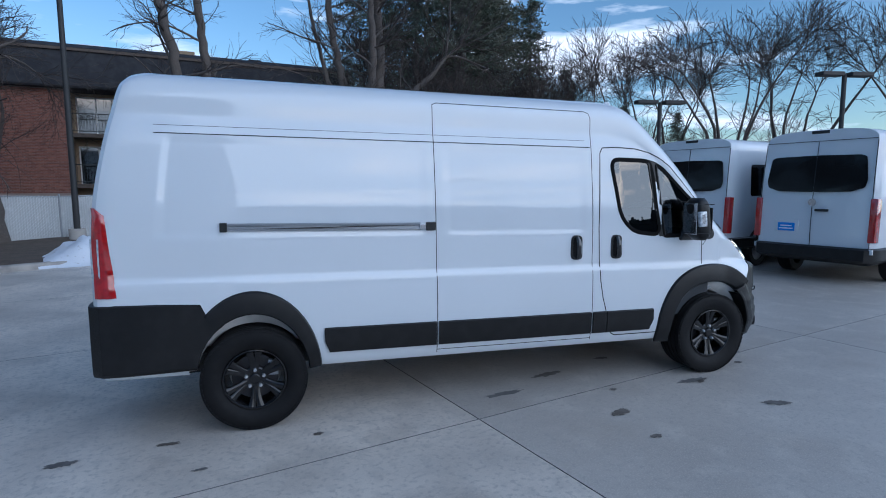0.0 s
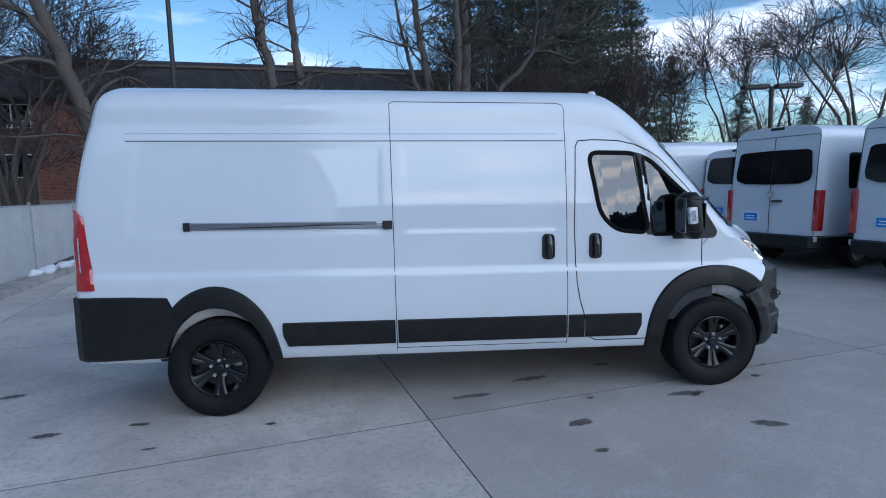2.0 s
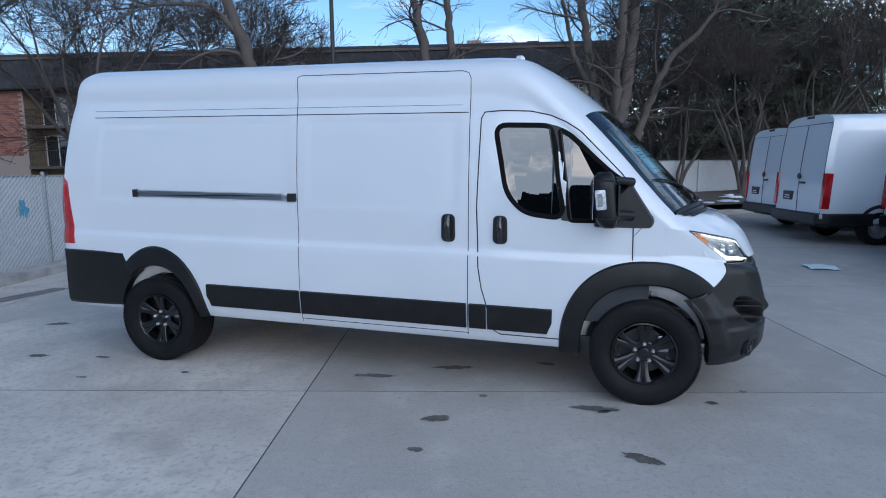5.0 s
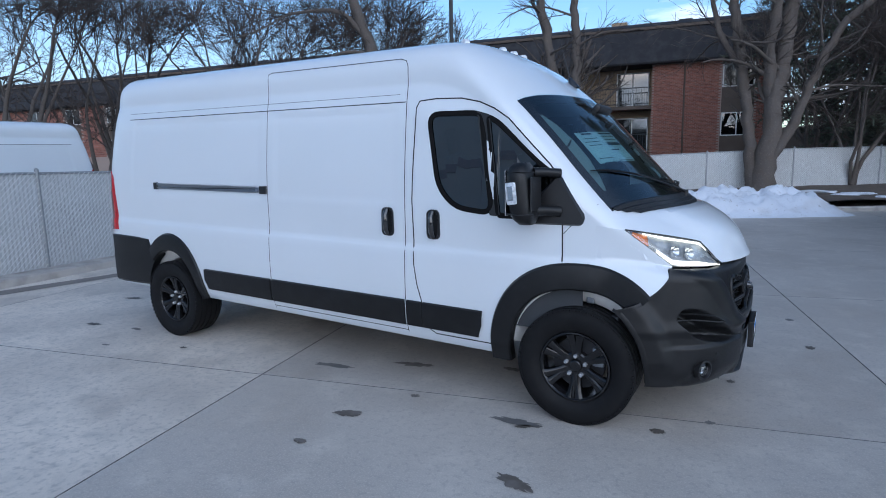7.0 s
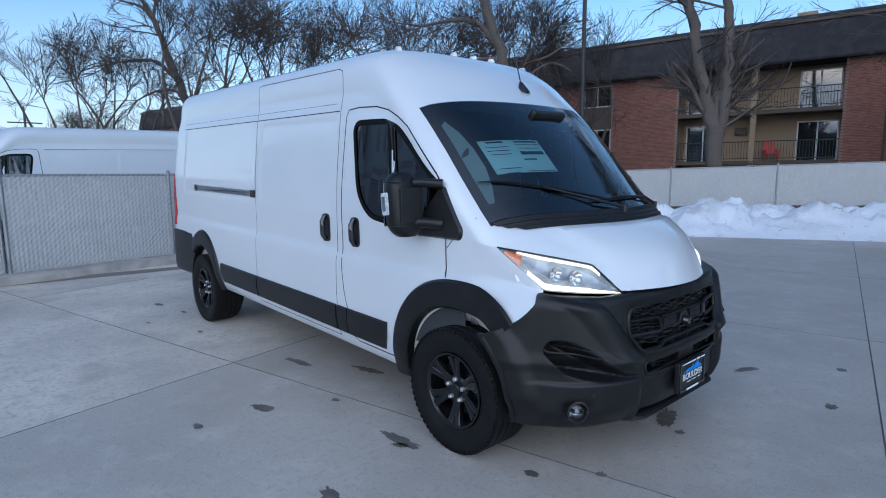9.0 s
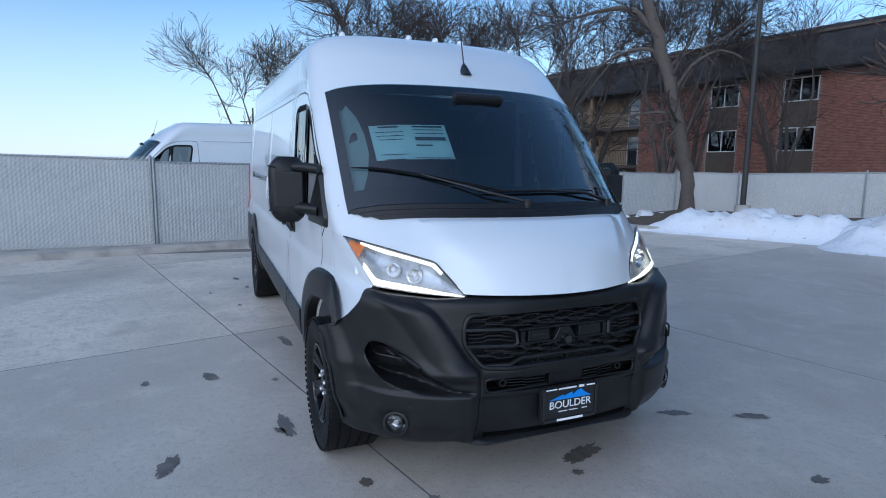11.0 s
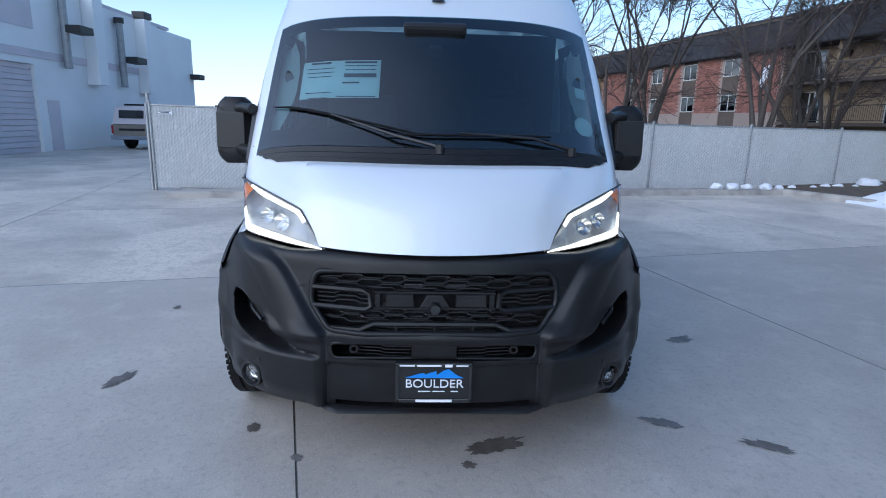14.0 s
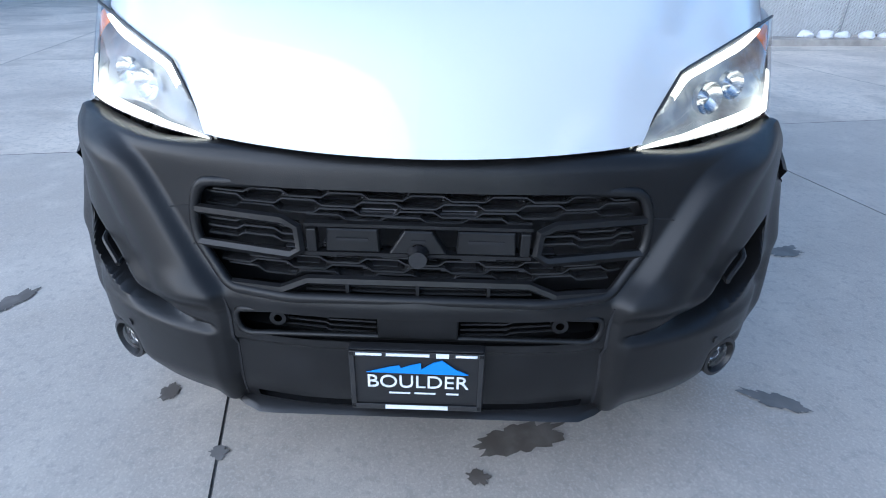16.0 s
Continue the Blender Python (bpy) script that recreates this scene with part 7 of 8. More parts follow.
    for sg in (-1, 1):
        bm = bmesh.new()
        box(bm, (0.07, sg * 0.955, 1.12), (0.16, 0.11, 0.74), rot3(0, 3, 0), 0.02)
        part("tail_lamp", bm, REDLENS, van, "tall red tail lamp", smooth=50)
        bm = bmesh.new()
        box(bm, (2.9, sg * 1.005, 0.56), (3.2, 0.03, 0.16), None, 0.01)
        part("side_moulding", bm, PLASTIC, van)
        bm = bmesh.new()
        box(bm, (-0.005, sg * 0.93, 0.60), (0.05, 0.12, 0.09), None, 0.01)
        part("step_pad", bm, CLEARLENS, van)
        for wx in (1.15, 4.7):
            base = Matrix.Translation((wx, sg * 0.88, 0.35)) @ Euler((radians(90 if sg < 0 else -90), 0, 0)).to_matrix().to_4x4()
            bm = bmesh.new()
            lathe(bm, [(0.20, -0.12), (0.32, -0.12), (0.35, -0.09), (0.35, 0.08), (0.33, 0.115), (0.22, 0.11), (0.21, 0.08)], base, 32)
            wh = part("wheel", bm, RUBBER, van, smooth=30)
            bm = bmesh.new()
            lathe(bm, [(0.215, 0.09), (0.20, 0.08), (0.12, 0.05), (0.06, 0.08), (0, 0.085)], base, 24)
            part("rim", bm, GALV, wh, smooth=30)
            bm = bmesh.new()
            rows = []
            for k in range(17):
                a = math.pi * k / 16
                rows.append([Vector((wx + r * math.cos(a), sg * o, 0.40 + r * math.sin(a))) for r, o in ((0.44, 1.0), (0.43, 1.012), (0.37, 1.012), (0.36, 0.9))])
            grid_faces(bm, rows)
            part("wheel_arch", bm, SATINBLACK, van, smooth=30)
    bm = bmesh.new()
    box(bm, (length / 2, 0, 0.42), (length - 0.4, 1.7, 0.16))
    part("underbody", bm, UNDER, van)
    return van


for (x, y), win, h, head in (((7.45, 2.53), True, 2.70, 14), ((6.76, 4.95), True, 2.70, 14), ((7.6, 7.45), True, 2.44, 14), ((6.05, 9.2), False, 2.72, 10), ((6.0, 11.75), False, 2.60, 10)):
    plain_van(pose(x, y, 0, 0, 0, head), "white high-roof passenger van with dark tinted windows" if win else "white windowless cargo van with black rear bumper", win, h)
van2 = copy_thing(main_van, pose(-9.8, -0.95, 0.02, 0, 0, -81))
van2["label"] = "white high-roof cargo van parked behind the slatted fence"

# ---------------------------------------------------------------- pickup with camper shell
truck = thing("pickup_truck", pose(-20.6, -12.75, 0, 0, 0, 172), "tan pickup truck with white camper shell, seen from behind", "pickup")
bm = bmesh.new()
rows = []
for x, top, w in ((0.0, 1.05, 0.93), (0.06, 1.10, 0.97), (1.9, 1.12, 0.98), (2.0, 1.12, 0.98), (4.2, 1.12, 0.97), (5.2, 1.08, 0.94), (5.5, 0.9, 0.85)):
    rows.append([Vector((x, -w * 0.95, 0.48)), Vector((x, -w, 0.75)), Vector((x, -w * 0.97, top - 0.05)), Vector((x, -w * 0.92, top)), Vector((x, w * 0.92, top)), Vector((x, w * 0.97, top - 0.05)), Vector((x, w, 0.75)), Vector((x, w * 0.95, 0.48))])
vs, fs = grid_faces(bm, rows)
bm.faces.new(vs[0])
bm.faces.new(vs[-1][::-1])
part("body", bm, TRUCKPAINT, truck, "tan painted body", smooth=30)
bm = bmesh.new()
rows = []
for x, top, w in ((0.12, 1.82, 0.80), (0.3, 1.88, 0.82), (1.95, 1.88, 0.82), (2.05, 1.86, 0.80), (3.2, 1.84, 0.78), (3.9, 1.15, 0.84)):
    rows.append([Vector((x if x > 0.2 else 0.02, -0.90, 1.10)), Vector((x, -w, top - 0.08)), Vector((x, -w * 0.9, top)), Vector((x, w * 0.9, top)), Vector((x, w, top - 0.08)), Vector((x if x > 0.2 else 0.02, 0.90, 1.10))])
vs, fs = grid_faces(bm, rows)
bm.faces.new(vs[0])
part("camper_shell", bm, PALEBAND, truck, "pale camper shell and cab", smooth=30)
bm = bmesh.new()
box(bm, (0.05, 0, 1.52), (0.03, 1.15, 0.34), rot3(0, 8, 0), 0.02)
part("rear_window", bm, GLOSSBLACK, truck)
bm = bmesh.new()
box(bm, (-0.06, 0, 0.52), (0.16, 1.86, 0.18), None, 0.03)
part("bumper", bm, CHROME, truck)
bm = bmesh.new()
box(bm, (0.0, 0, 0.86), (0.03, 1.2, 0.10), None, 0.01)
part("tailgate_trim", bm, SATINBLACK, truck)
for sg in (-1, 1):
    bm = bmesh.new()
    box(bm, (0.03, sg * 0.90, 0.86), (0.08, 0.10, 0.34), None, 0.015)
    part("tail_lamp", bm, REDLENS, truck)
    for wx in (1.15, 4.5):
        base = Matrix.Translation((wx, sg * 0.86, 0.38)) @ Euler((radians(90), 0, 0)).to_matrix().to_4x4()
        bm = bmesh.new()
        lathe(bm, [(0.0, -0.14), (0.34, -0.14), (0.38, -0.10), (0.38, 0.10), (0.34, 0.14), (0.0, 0.12)], base, 28)
        part("wheel", bm, RUBBER, truck, smooth=30)
bm = bmesh.new()
box(bm, (1.0, 0.2, 1.93), (1.0, 0.8, 0.08), None, 0.02)
part("roof_rack", bm, SATINBLACK, truck)

# ---------------------------------------------------------------- street lamps and poles
bm = bmesh.new()
tube(bm, [(-7.15, 13.5, 0.1), (-7.15, 13.5, 9.5)], [0.085, 0.065], 12)
lamp = thing("street_lamp", Matrix.Identity(4), "tall dark steel lot lamp pole", "street lamp")
part("pole", bm, IRON, lamp, smooth=40)
bm = bmesh.new()
tube(bm, [(-7.15, 13.5, 0.05), (-7.15, 13.5, 0.6)], 0.22, 16)
part("footing", bm, KERB, lamp, smooth=40)
bm = bmesh.new()
for sg in (-1, 1):
    box(bm, (-7.15 + sg * 0.75, 13.5 + sg * 0.1, 9.45), (0.75, 0.36, 0.12), None, 0.03)
box(bm, (-7.15, 13.5, 9.4), (1.0, 0.06, 0.06))
part("lamp_head", bm, IRON, lamp, smooth=40)
for x, y, h in ((14.4, 15.7, 5.25), (19.5, 11.5, 5.9)):
    lamp = thing("street_lamp", Matrix.Translation((x, y, 0)), "dark twin-head lot lamp beyond the vans", "street lamp")
    bm = bmesh.new()
    tube(bm, [(0, 0, 0), (0, 0, h)], 0.085, 10)
    part("pole", bm, IRON, lamp)
    for sg in (-1, 1):
        bm = bmesh.new()
        box(bm, (sg * 0.62, sg * -0.1, h), (0.95, 0.42, 0.16), rot3(0, 0, -8), 0.03)
        part("lamp_head", bm, IRON, lamp)
lamp = thing("street_lamp", Matrix.Translation((9.6, -23.4, 0)), "grey curved-arm street lamp across the lot", "street lamp")
bm = bmesh.new()
tube(bm, [(0, 0, 0), (0, 0, 5.4), (-0.25, 0, 6.2), (-0.9, 0, 6.75), (-1.5, 0, 6.85)], [0.07, 0.055, 0.045, 0.035, 0.03], 10)
part("pole", bm, IRON, lamp, smooth=40)
bm = bmesh.new()
box(bm, (-1.8, 0, 6.83), (0.75, 0.34, 0.16), None, 0.05)
part("lamp_head", bm, IRON, lamp)
util = thing("utility_pole", Matrix.Translation((-70, 4.6, 0)), "weathered wooden utility pole with crossarm", "utility pole")
bm = bmesh.new()
tube(bm, [(0, 0, 0), (0, 0, 8.6)], [0.16, 0.10], 8)
part("pole", bm, BARK, util)
bm = bmesh.new()
box(bm, (0, 0, 6.9), (0.12, 3.0, 0.12))
part("crossarm", bm, BARK, util)

# ---------------------------------------------------------------- trees


def bare_tree(name, m, label, seed, limbs, crown=3.0, depth=3, droop=0.0, fine=0.0065, gap=0.26, clear=2.2, group="bare trees"):
    """Leafless tree: limbs are hand-set courses (x, y, z, radius), on which branches and twigs grow."""
    rng = random.Random(seed)
    tv, tf, bv, bf = [], [], [], []

    def chain(pts, radii, rough):
        big = radii[0] > 0.03
        vs, fs = (tv, tf) if big else (bv, bf)
        sides = 12 if radii[0] > 0.1 else (6 if big else 3)
        u = None
        first = len(vs)
        for i, (p, r) in enumerate(zip(pts, radii)):
            d = (pts[min(i + 1, len(pts) - 1)] - pts[max(i - 1, 0)]).normalized()
            u = d.orthogonal().normalized() if u is None else (u - d * u.dot(d)).normalized()
            w = d.cross(u)
            for k in range(sides):
                a = 2 * math.pi * k / sides
                e = u * math.cos(a) + w * math.sin(a)
                q = r
                if rough:
                    q *= 1 + 0.16 * noise.noise(Vector((e.x * 1.6, e.y * 1.6, p.z * 1.1 + seed))) + 0.07 * noise.noise(Vector((e.x * 5, e.y * 5, p.z * 1.5 + seed)))
                vs.append(p + e * q)
        for i in range(len(pts) - 1):
            for k in range(sides):
                a, b = first + i * sides + k, first + i * sides + (k + 1) % sides
                fs.append((a, b, b + sides, a + sides))

    def shoot(p, d, length, r, level):
        n = max(2, int(length / (0.30 if level < 2 else 0.20)))
        curl = Vector((0, 0, 0))
        pts, radii = [p], [r]
        end = max(fine * 0.7, r * 0.3)
        for k in range(1, n + 1):
            curl = curl * 0.6 + Vector((rng.gauss(0, 1), rng.gauss(0, 1), rng.gauss(0, 0.8))) * (0.12 if level < 2 else 0.15)
            d = (d + curl + Vector((0, 0, 0.05 - droop * (0.4 + level * 0.3)))).normalized()
            pts.append(pts[-1] + d * (length / n))
            radii.append(r + (end - r) * k / n)
            if level < depth:
                for _ in range(2 if level < 3 and rng.random() < 0.55 else 1):
                    sub = (length * (1 - k / n) * 0.85 + 0.2) * rng.uniform(0.35, 1.15)
                    if rng.random() < 0.3 or sub < 0.2:
                        continue
                    side = Vector((rng.gauss(0, 1), rng.gauss(0, 1), rng.gauss(0.1, 0.8)))
                    side = (side - d * side.dot(d)).normalized()
                    shoot(pts[-1], (d * rng.uniform(0.8, 1.1) + side * rng.uniform(0.4, 0.75)).normalized(), sub, max(fine, radii[-1] * rng.uniform(0.4, 0.62)), level + 1)
        chain(pts, radii, False)

    for limb in limbs:
        way = [Vector(w[:3]) for w in limb]
        rad = [w[3] * 0.8 for w in limb]
        if way[0].z < 0.9:                      # root flare below the first mark
            way.insert(0, Vector((way[0].x, way[0].y, -0.15)))
            rad.insert(0, rad[0] * 1.45)
        pts, radii = [], []
        for i in range(len(way) - 1):
            a, b, c, e = way[max(i - 1, 0)], way[i], way[i + 1], way[min(i + 2, len(way) - 1)]
            n = max(2, int((c - b).length / gap))
            for k in range(n + (i == len(way) - 2)):
                t = k / n
                p = 0.5 * (2 * b + (c - a) * t + (2 * a - 5 * b + 4 * c - e) * t * t + (3 * b - a - 3 * c + e) * t ** 3)
                pts.append(p + Vector((rng.gauss(0, 1), rng.gauss(0, 1), 0)) * 0.035 * min(1.0, rad[i] * 6))
                radii.append(rad[i] + (rad[i + 1] - rad[i]) * t)
        chain(pts, radii, radii[0] > 0.1)
        for i in range(1, len(pts) - 1):
            if pts[i].z < clear or rng.random() < 0.12:
                continue
            d = (pts[i + 1] - pts[i]).normalized()
            side = Vector((rng.gauss(0, 1), rng.gauss(0, 1), rng.gauss(0.2, 0.5)))
            side = (side - d * side.dot(d)).normalized()
            strong = rng.random() < 0.42
            shoot(pts[i], (d * rng.uniform(0.2, 0.9) + side).normalized(), crown * (rng.uniform(0.7, 1.1) if strong else rng.uniform(0.2, 0.5)), max(fine * 1.5, radii[i] * (0.30 if strong else 0.13)), 1 if strong else 2)
        d = (pts[-1] - pts[-2]).normalized()
        for _ in range(4):
            side = Vector((rng.gauss(0, 1), rng.gauss(0, 1), rng.gauss(0.2, 0.5))).normalized()
            shoot(pts[-1], (d + side * 0.55).normalized(), crown * rng.uniform(1.0, 1.5), radii[-1] * rng.uniform(0.6, 0.8), 0 if radii[-1] > 0.07 else 1)
    tree = thing(name, m, label, "tree", group)
    data_part("trunk", tv, tf, BARK, tree, "grey-brown furrowed bark", smooth=True)
    data_part("crown", bv, bf, TWIG, tree, "leafless dark twigs")
    return tree


def fan(seed, stems, height, r, splay=0.22):
    """Courses for a slender tree whose stems rise from one foot."""
    rng = random.Random(seed)
    out = []
    for k in range(stems):
        a = 2 * math.pi * k / stems + rng.uniform(-0.5, 0.5)
        p = Vector((0.05 * math.cos(a), 0.05 * math.sin(a), 0.3))
        d = Vector((math.cos(a) * splay, math.sin(a) * splay, 1)) * rng.uniform(0.8, 1.1)
        h = height * rng.uniform(0.75, 1.0)
        q = r * rng.uniform(0.7, 1.0)
        row = [(p.x, p.y, p.z, q)]
        for i in range(1, 6):
            p = p + d * (h / 5)
            d = d + Vector((rng.gauss(0, 0.13), rng.gauss(0, 0.13), 0))
            row.append((p.x, p.y, p.z, q * (1 - 0.14 * i)))
        out.append(row)
    return out


def at_bed(x, y):
    return Matrix.Translation((x, y, bed_z(Vector((x, y, 0)))))


T1 = bare_tree("bare_tree", at_bed(-3.9, 16.6), "leafless tree with two straight stems behind the snow", 21, [
    [(-0.08, -0.03, 0.4, 0.36), (-0.07, -0.03, 1.5, 0.33), (-0.12, -0.05, 2.6, 0.33)],
    [(-0.14, -0.05, 2.4, 0.27), (-0.45, -0.19, 3.9, 0.235), (-0.80, -0.33, 5.6, 0.21), (-1.08, -0.45, 7.1, 0.19), (-1.3, -0.54, 8.6, 0.16)],
    [(0.02, 0.0, 2.3, 0.23), (0.15, 0.06, 3.7, 0.21), (0.17, 0.07, 5.5, 0.19), (0.07, 0.03, 6.9, 0.17), (-0.04, -0.01, 8.7, 0.14)]], droop=0.02)
T2 = bare_tree("bare_tree", at_bed(2.45, 19.2), "broad leafless tree with many spreading stems", 33, [
    [(-0.02, 0.0, 0.5, 0.46), (0.12, 0.0, 1.9, 0.40), (0.20, 0.0, 3.4, 0.36), (0.38, 0.1, 5.2, 0.30), (0.52, 0.2, 7.0, 0.26), (0.50, 0.3, 9.2, 0.21)],
    [(0.11, 0.0, 3.0, 0.26), (-0.09, -0.2, 4.5, 0.24), (0.06, -0.4, 5.9, 0.21), (0.09, -0.6, 7.5, 0.18), (-0.05, -0.8, 9.0, 0.13)],
    [(-0.42, 0.0, 0.5, 0.26), (-0.72, 0.0, 3.0, 0.25), (-0.97, 0.0, 4.5, 0.24), (-1.29, 0.0, 6.4, 0.20), (-1.48, 0.0, 7.7, 0.18), (-1.72, 0.0, 9.6, 0.14)],
    [(-0.92, 0.0, 4.2, 0.155), (-1.64, 0.0, 5.4, 0.13), (-1.93, 0.0, 6.6, 0.105), (-2.26, 0.0, 7.9, 0.085), (-2.42, 0.0, 9.0, 0.06)],
    [(0.15, 0.0, 0.95, 0.24), (0.79, 0.0, 2.3, 0.215), (1.30, 0.0, 3.8, 0.18), (1.92, 0.0, 5.3, 0.145), (2.69, 0.0, 6.0, 0.12), (3.41, 0.0, 6.9, 0.085)]], droop=0.02)
T3 = bare_tree("bare_tree", at_bed(-8.9, 13.2), "crooked leafless tree leaning over the fence corner", 47, [
    [(-0.06, -0.06, 0.6, 0.28), (-0.28, -0.27, 2.2, 0.26), (-0.52, -0.51, 3.6, 0.25), (-0.76, -0.75, 4.8, 0.25), (-1.01, -1.0, 5.9, 0.24), (-1.3, -1.28, 7.1, 0.20), (-1.57, -1.54, 8.5, 0.14)],
    [(-0.98, -0.97, 5.7, 0.14), (-1.56, -1.54, 6.5, 0.11), (-2.17, -2.14, 6.55, 0.08), (-2.87, -2.82, 6.4, 0.05)],
    [(-0.55, -0.54, 3.7, 0.09), (-0.17, -0.17, 4.6, 0.07), (0.39, 0.38, 5.05, 0.05), (0.87, 0.85, 4.75, 0.03)],
    [(-0.76, -0.75, 4.8, 0.12), (-1.1, -1.08, 5.2, 0.09), (-1.69, -1.66, 5.15, 0.06), (-2.29, -2.25, 4.7, 0.04)]], droop=0.09, crown=2.7)
T4 = bare_tree("bare_tree", Matrix.Translation((-14.5, 17.5, 0.1)), "slender leafless tree between the fence and the apartments", 58, fan(58, 6, 7.5, 0.15), crown=2.5, fine=0.009, gap=0.42)
T5 = bare_tree("bare_tree", Matrix.Translation((-20.5, 8.5, 0.1)), "slender leafless tree between the fence and the apartments", 64, fan(64, 5, 6.5, 0.14, 0.3), crown=2.6, fine=0.009, gap=0.42)
for k, (x, y, sc, rz) in enumerate(((-13.2, 23.0, 1.0, 160), (-21.5, 17.5, 1.2, 250), (-18.3, 13.9, 1.1, 90), (-16.0, 20.5, 1.2, 200), (-25.5, 12.0, 1.2, 310), (-30.5, 9.5, 1.2, 20), (-23.5, 20.5, 1.0, 75), (-21.0, 0.9, 0.8, 140), (-18.5, 4.6, 0.95, 15), (-27.0, 4.0, 0.9, 330))):
    src = (T4, T5, T4, T5, T4, T3)[k % 6]
    c = copy_thing(src, Matrix.Translation((x, y, 0.1)) @ Matrix.Rotation(radians(rz), 4, "Z") @ Matrix.Diagonal((sc, sc, sc, 1)))
    c.scale = (sc, sc, sc)
    c["label"] = "leafless tree between the fence and the apartments"
for k, (x, y, sc, rz) in enumerate(((5.2, 21.5, 0.8, 20), (7.6, 21.0, 0.7, 140), (4.2, 24.0, 1.0, 260), (10.8, 23.0, 0.85, 330))):
    c = copy_thing((T5, T4)[k % 2], Matrix.Translation((x, y, 0.3)) @ Matrix.Rotation(radians(rz), 4, "Z"))
    c.scale = (sc, sc, sc)
    c["label"] = "slender leafless tree in front of the pines"
for k, (x, y, sc, rz) in enumerate(((9.8, 21.5, 0.85, 40), (13.5, 22.5, 0.9, 130), (21, 27, 1.25, 75), (25, 23, 1.3, 185), (33, 26, 1.5, 300), (38, 20, 1.4, 30), (29, 34, 1.4, 240))):
    src = (T5, T4)[k % 2]
    c = copy_thing(src, Matrix.Translation((x, y, 0.0)) @ Matrix.Rotation(radians(rz), 4, "Z"))
    c.scale = (sc, sc, sc)
    c["label"] = "tall leafless tree far beyond the parked vans"
for k, (x, y, sc, rz) in enumerate(((-62, 8.5, 0.75, 75), (-75, 3, 0.6, 45), (-50, 12.5, 1.0, 300))):
    c = copy_thing((T1, T2, T3)[k % 3], Matrix.Translation((x, y, -1.0)) @ Matrix.Rotation(radians(rz), 4, "Z"))
    c.scale = (sc, sc, sc)
    c["label"] = "far leafless tree over the fence line"


bm = bmesh.new()
bmesh.ops.create_icosphere(bm, subdivisions=3, radius=1.0)
for v in bm.verts:
    q = v.co.copy()
    r = 1 + 0.7 * noise.noise(q * 2.1 + Vector((4, 0, 0)))
    v.co = Vector((-18.25 + 0.09 * q.x * r, 13.75 + (0.13 + 0.10 * q.z) * q.y * r + 0.1 * q.z, 3.55 + 0.40 * q.z * r))
tagged(part("plastic_bag", bm, WHITEINK, smooth=60), "torn white plastic bag snagged in bare twigs", "bag")


def pine(name, m, label, seed, height, radius):
    rng = random.Random(seed)
    tree = thing(name, m, label, "tree", "evergreens behind the fence")
    bm = bmesh.new()
    tube(bm, [(0, 0, 0), (0.1, 0, height * 0.5), (0, 0.05, height * 0.97)], [0.28, 0.17, 0.03], 8)
    part("trunk", bm, BARK, tree, smooth=50)
    v, f = [], []
    bv, bf = [], []
    z = height * 0.12
    while z < height * 0.97:
        t = (z / height)
        rr = radius * (1 - t) ** 0.75 * rng.uniform(0.75, 1.15) + 0.25
        n = 5
        for _ in range(n):
            a = rng.uniform(0, 6.283)
            ln = rr * rng.uniform(0.6, 1.1)
            d = Vector((math.cos(a), math.sin(a), rng.uniform(-0.1, 0.35)))
            p0 = Vector((0, 0, z))
            steps = max(3, int(ln / 0.28))
            for k in range(1, steps + 1):
                u = k / steps
                c = p0 + d * ln * u + Vector((0, 0, -0.35 * u * u * ln * 0.4))
                if u < 0.25:
                    continue
                for _ in range(5):
                    dd = (Vector((rng.gauss(0, 1), rng.gauss(0, 1), rng.gauss(0.15, 0.8))).normalized() + d * 0.5).normalized()
                    s = rng.uniform(0.22, 0.48)
                    side = dd.orthogonal().normalized()
                    side.rotate(Matrix.Rotation(rng.uniform(0, 6.28), 3, dd))
                    o = c + Vector((rng.gauss(0, 0.14), rng.gauss(0, 0.14), rng.gauss(0, 0.1)))
                    i0 = len(v)
                    v += [o - side * 0.035, o + side * 0.035, o + dd * s]
                    f.append((i0, i0 + 1, i0 + 2))
                    i0 = len(v)
                    s2 = dd.cross(side)
                    v += [o - s2 * 0.04, o + s2 * 0.04, o + dd * s * 0.9 + side * 0.05]
                    f.append((i0, i0 + 1, i0 + 2))
            i0 = len(bv)
            e = p0 + d * ln * 0.9 - Vector((0, 0, 0.12 * ln))
            sd = d.cross(Vector((0, 0, 1))).normalized() * 0.03
            bv += [p0 - sd, p0 + sd, e, p0 + Vector((0, 0, 0.06))]
            bf += [(i0, i0 + 1, i0 + 2), (i0 + 1, i0 + 3, i0 + 2), (i0 + 3, i0, i0 + 2)]
        z += rng.uniform(0.16, 0.28)
    data_part("branchwork", bv, bf, BARK, tree)
    data_part("crown", v, f, NEEDLE, tree, "dense dark green needles")
    return tree


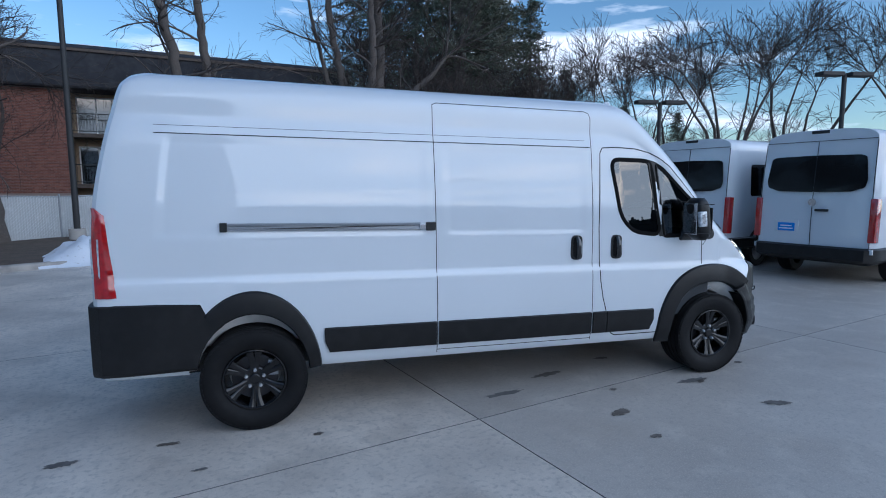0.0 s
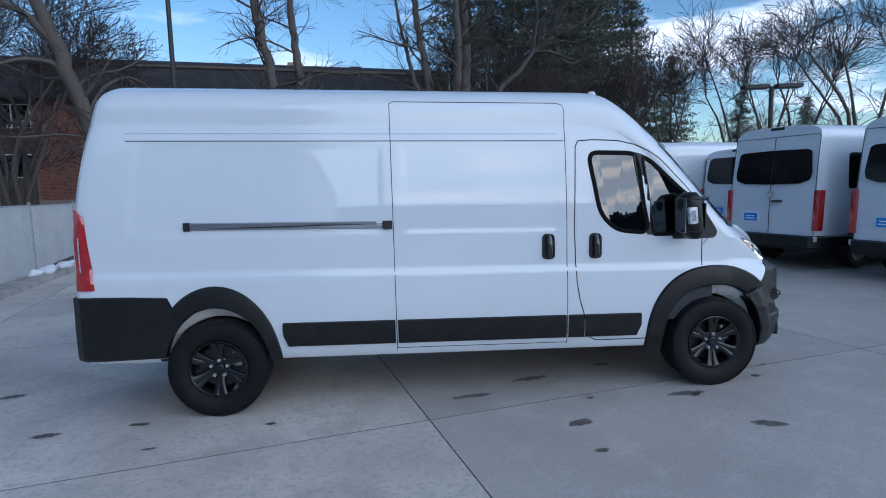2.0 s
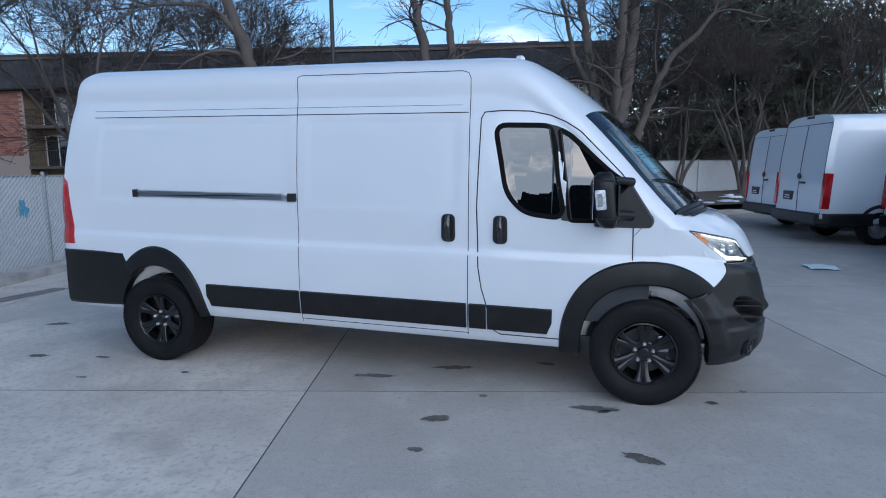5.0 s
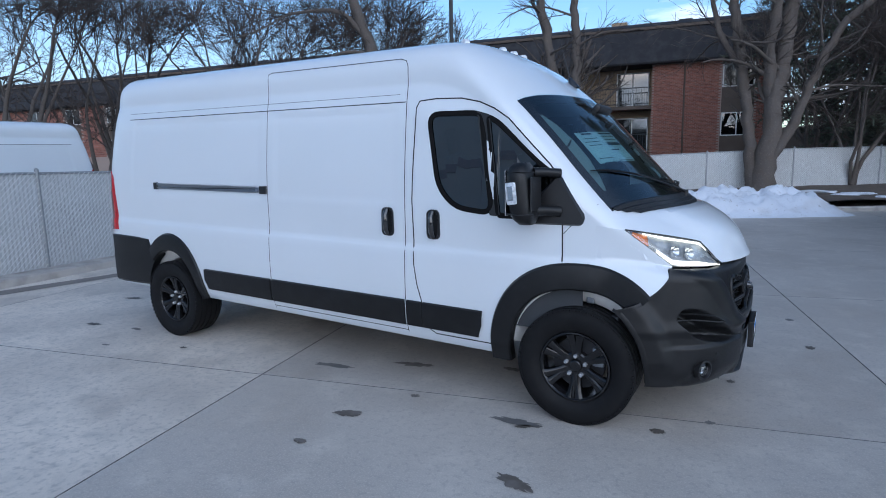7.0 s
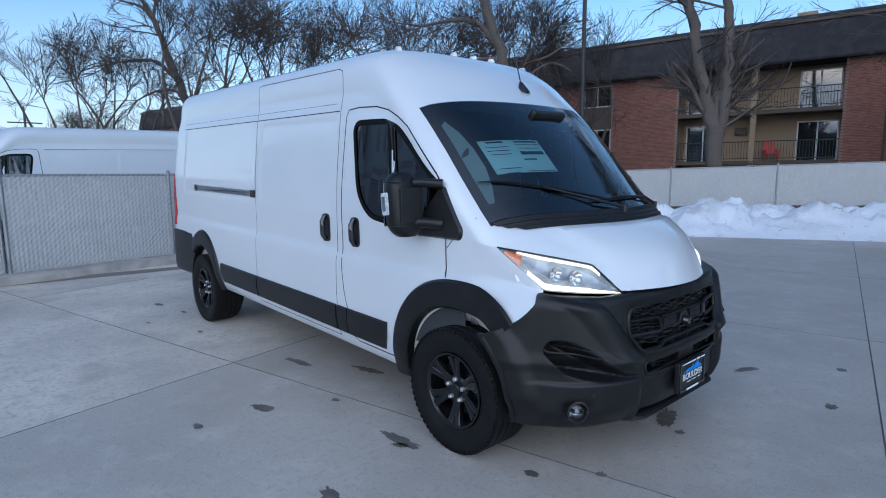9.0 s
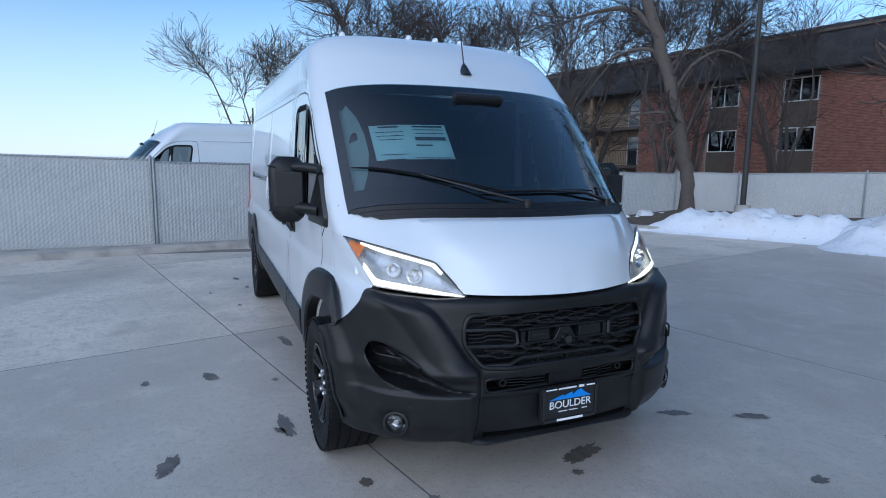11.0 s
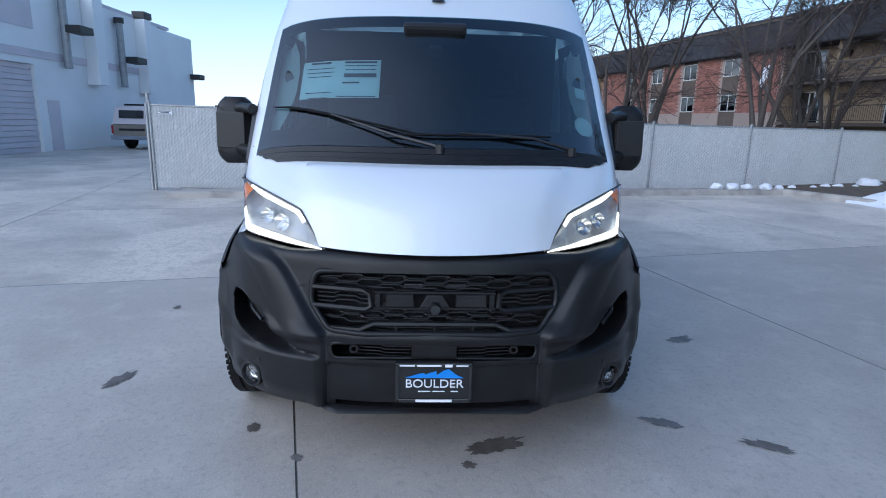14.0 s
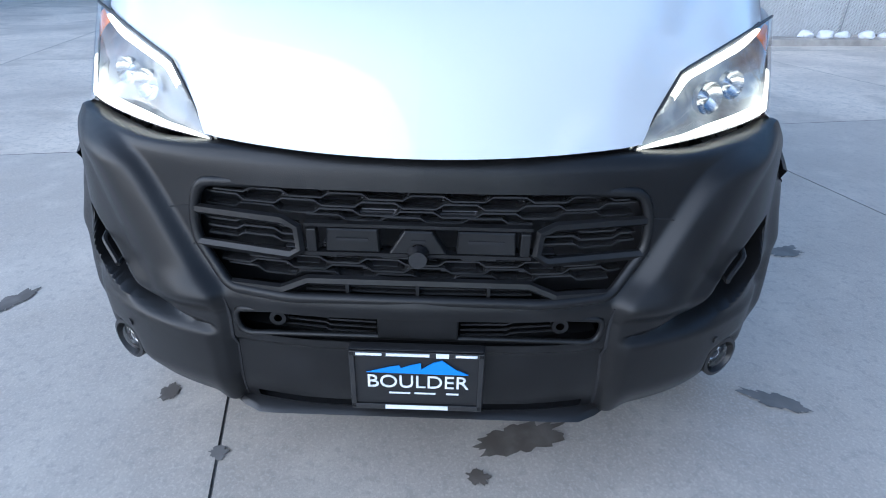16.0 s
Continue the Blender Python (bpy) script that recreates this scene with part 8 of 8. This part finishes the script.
P1 = pine("pine_tree", Matrix.Translation((10.5, 27.5, 0.3)), "tall dark green pine behind the fence", 71, 19.0, 5.2)
P2 = pine("pine_tree", Matrix.Translation((7.2, 29.5, 0.3)), "tall dark green pine behind the fence", 72, 17.5, 4.8)
for x, y, sc, rz, src in ((14.0, 27.5, 0.62, 60, P2), (5.0, 31.5, 0.95, 100, P1), (17.0, 28.5, 0.42, 200, P1), (12.2, 32, 1.05, 20, P1), (8.6, 25.0, 0.85, 310, P2), (22.5, 30, 0.32, 140, P2), (28, 31, 0.3, 40, P1)):
    c = copy_thing(src, Matrix.Translation((x, y, 0.2)) @ Matrix.Rotation(radians(rz), 4, "Z"))
    c.scale = (sc * 1.15, sc * 1.15, sc * random.Random(rz).uniform(1.15, 1.35))
    c["label"] = "dark green pine among others behind the fence"
# skyline on the sunward side, met in the paint and the glass
rng = random.Random(8)
bm = bmesh.new()
rows = []
for k in range(181):
    x = -140 + 280 * k / 180
    h = 7.4 + 2.2 * noise.noise(Vector((x * 0.025, 0, 3))) + 1.3 * noise.fractal(Vector((x * 0.22, 5, 0)), 0.7, 2.1, 4)
    if -18 < x < 14:
        h = 8.0
    rows.append([Vector((x, -62 - 0.1 * abs(x), -0.2)), Vector((x, -62 - 0.1 * abs(x), max(2.5, h))), Vector((x, -66 - 0.1 * abs(x), max(2.5, h)))])
grid_faces(bm, rows)
tagged(part("backdrop", bm, SHINGLE), "dark far skyline of roofs and trees", "skyline", kind="structure")
# far low roof line and hedge beyond the vans
bm = bmesh.new()
box(bm, (30, 42, 1.9), (60, 6, 3.8), rot3(0, 0, -20), 0.2)
tagged(part("backdrop", bm, BROWN), "low brown building far beyond the trees", "building", kind="structure")

# blue paint splash on the slatted fence
fq = fdir
rng = random.Random(4)
for k, (s, z, w, h) in enumerate(((0.0, 1.09, 0.05, 0.13), (0.07, 1.01, 0.05, 0.09), (-0.05, 1.0, 0.03, 0.07))):
    c = Vector((-7.49, 2.16, 0)) + fq * s + fnor * 0.045
    bm = bmesh.new()
    ring = []
    for i in range(18):
        a = 2 * math.pi * i / 18
        r = 1 + 0.25 * math.sin(3 * a + k)
        ring.append(bm.verts.new(c + fq * (w * r * math.cos(a)) + Vector((0, 0, z + h * r * math.sin(a)))))
    top = [bm.verts.new(v.co + fnor * 0.003) for v in ring]
    bm.faces.new(top)
    for i in range(18):
        bm.faces.new((ring[i], ring[(i + 1) % 18], top[(i + 1) % 18], top[i]))
    tagged(part("paint_mark", bm, BLUEPAINT), "faded blue paint splash on the fence slats", "paint mark", group="blue paint marks", kind="structure")

# ---------------------------------------------------------------- loose sheets on the ground
bm = bmesh.new()
rows = [[Vector((5.05 + 0.11 * i, 5.05 + 0.16 * j, 0.012 + 0.02 * math.sin(i * 2.1 + j * 1.3) ** 2)) for i in range(5)] for j in range(4)]
grid_faces(bm, rows)
tagged(part("paper_sheet", bm, PAPER), "white crumpled paper sheet lying on the concrete", "paper")
brick_courses()
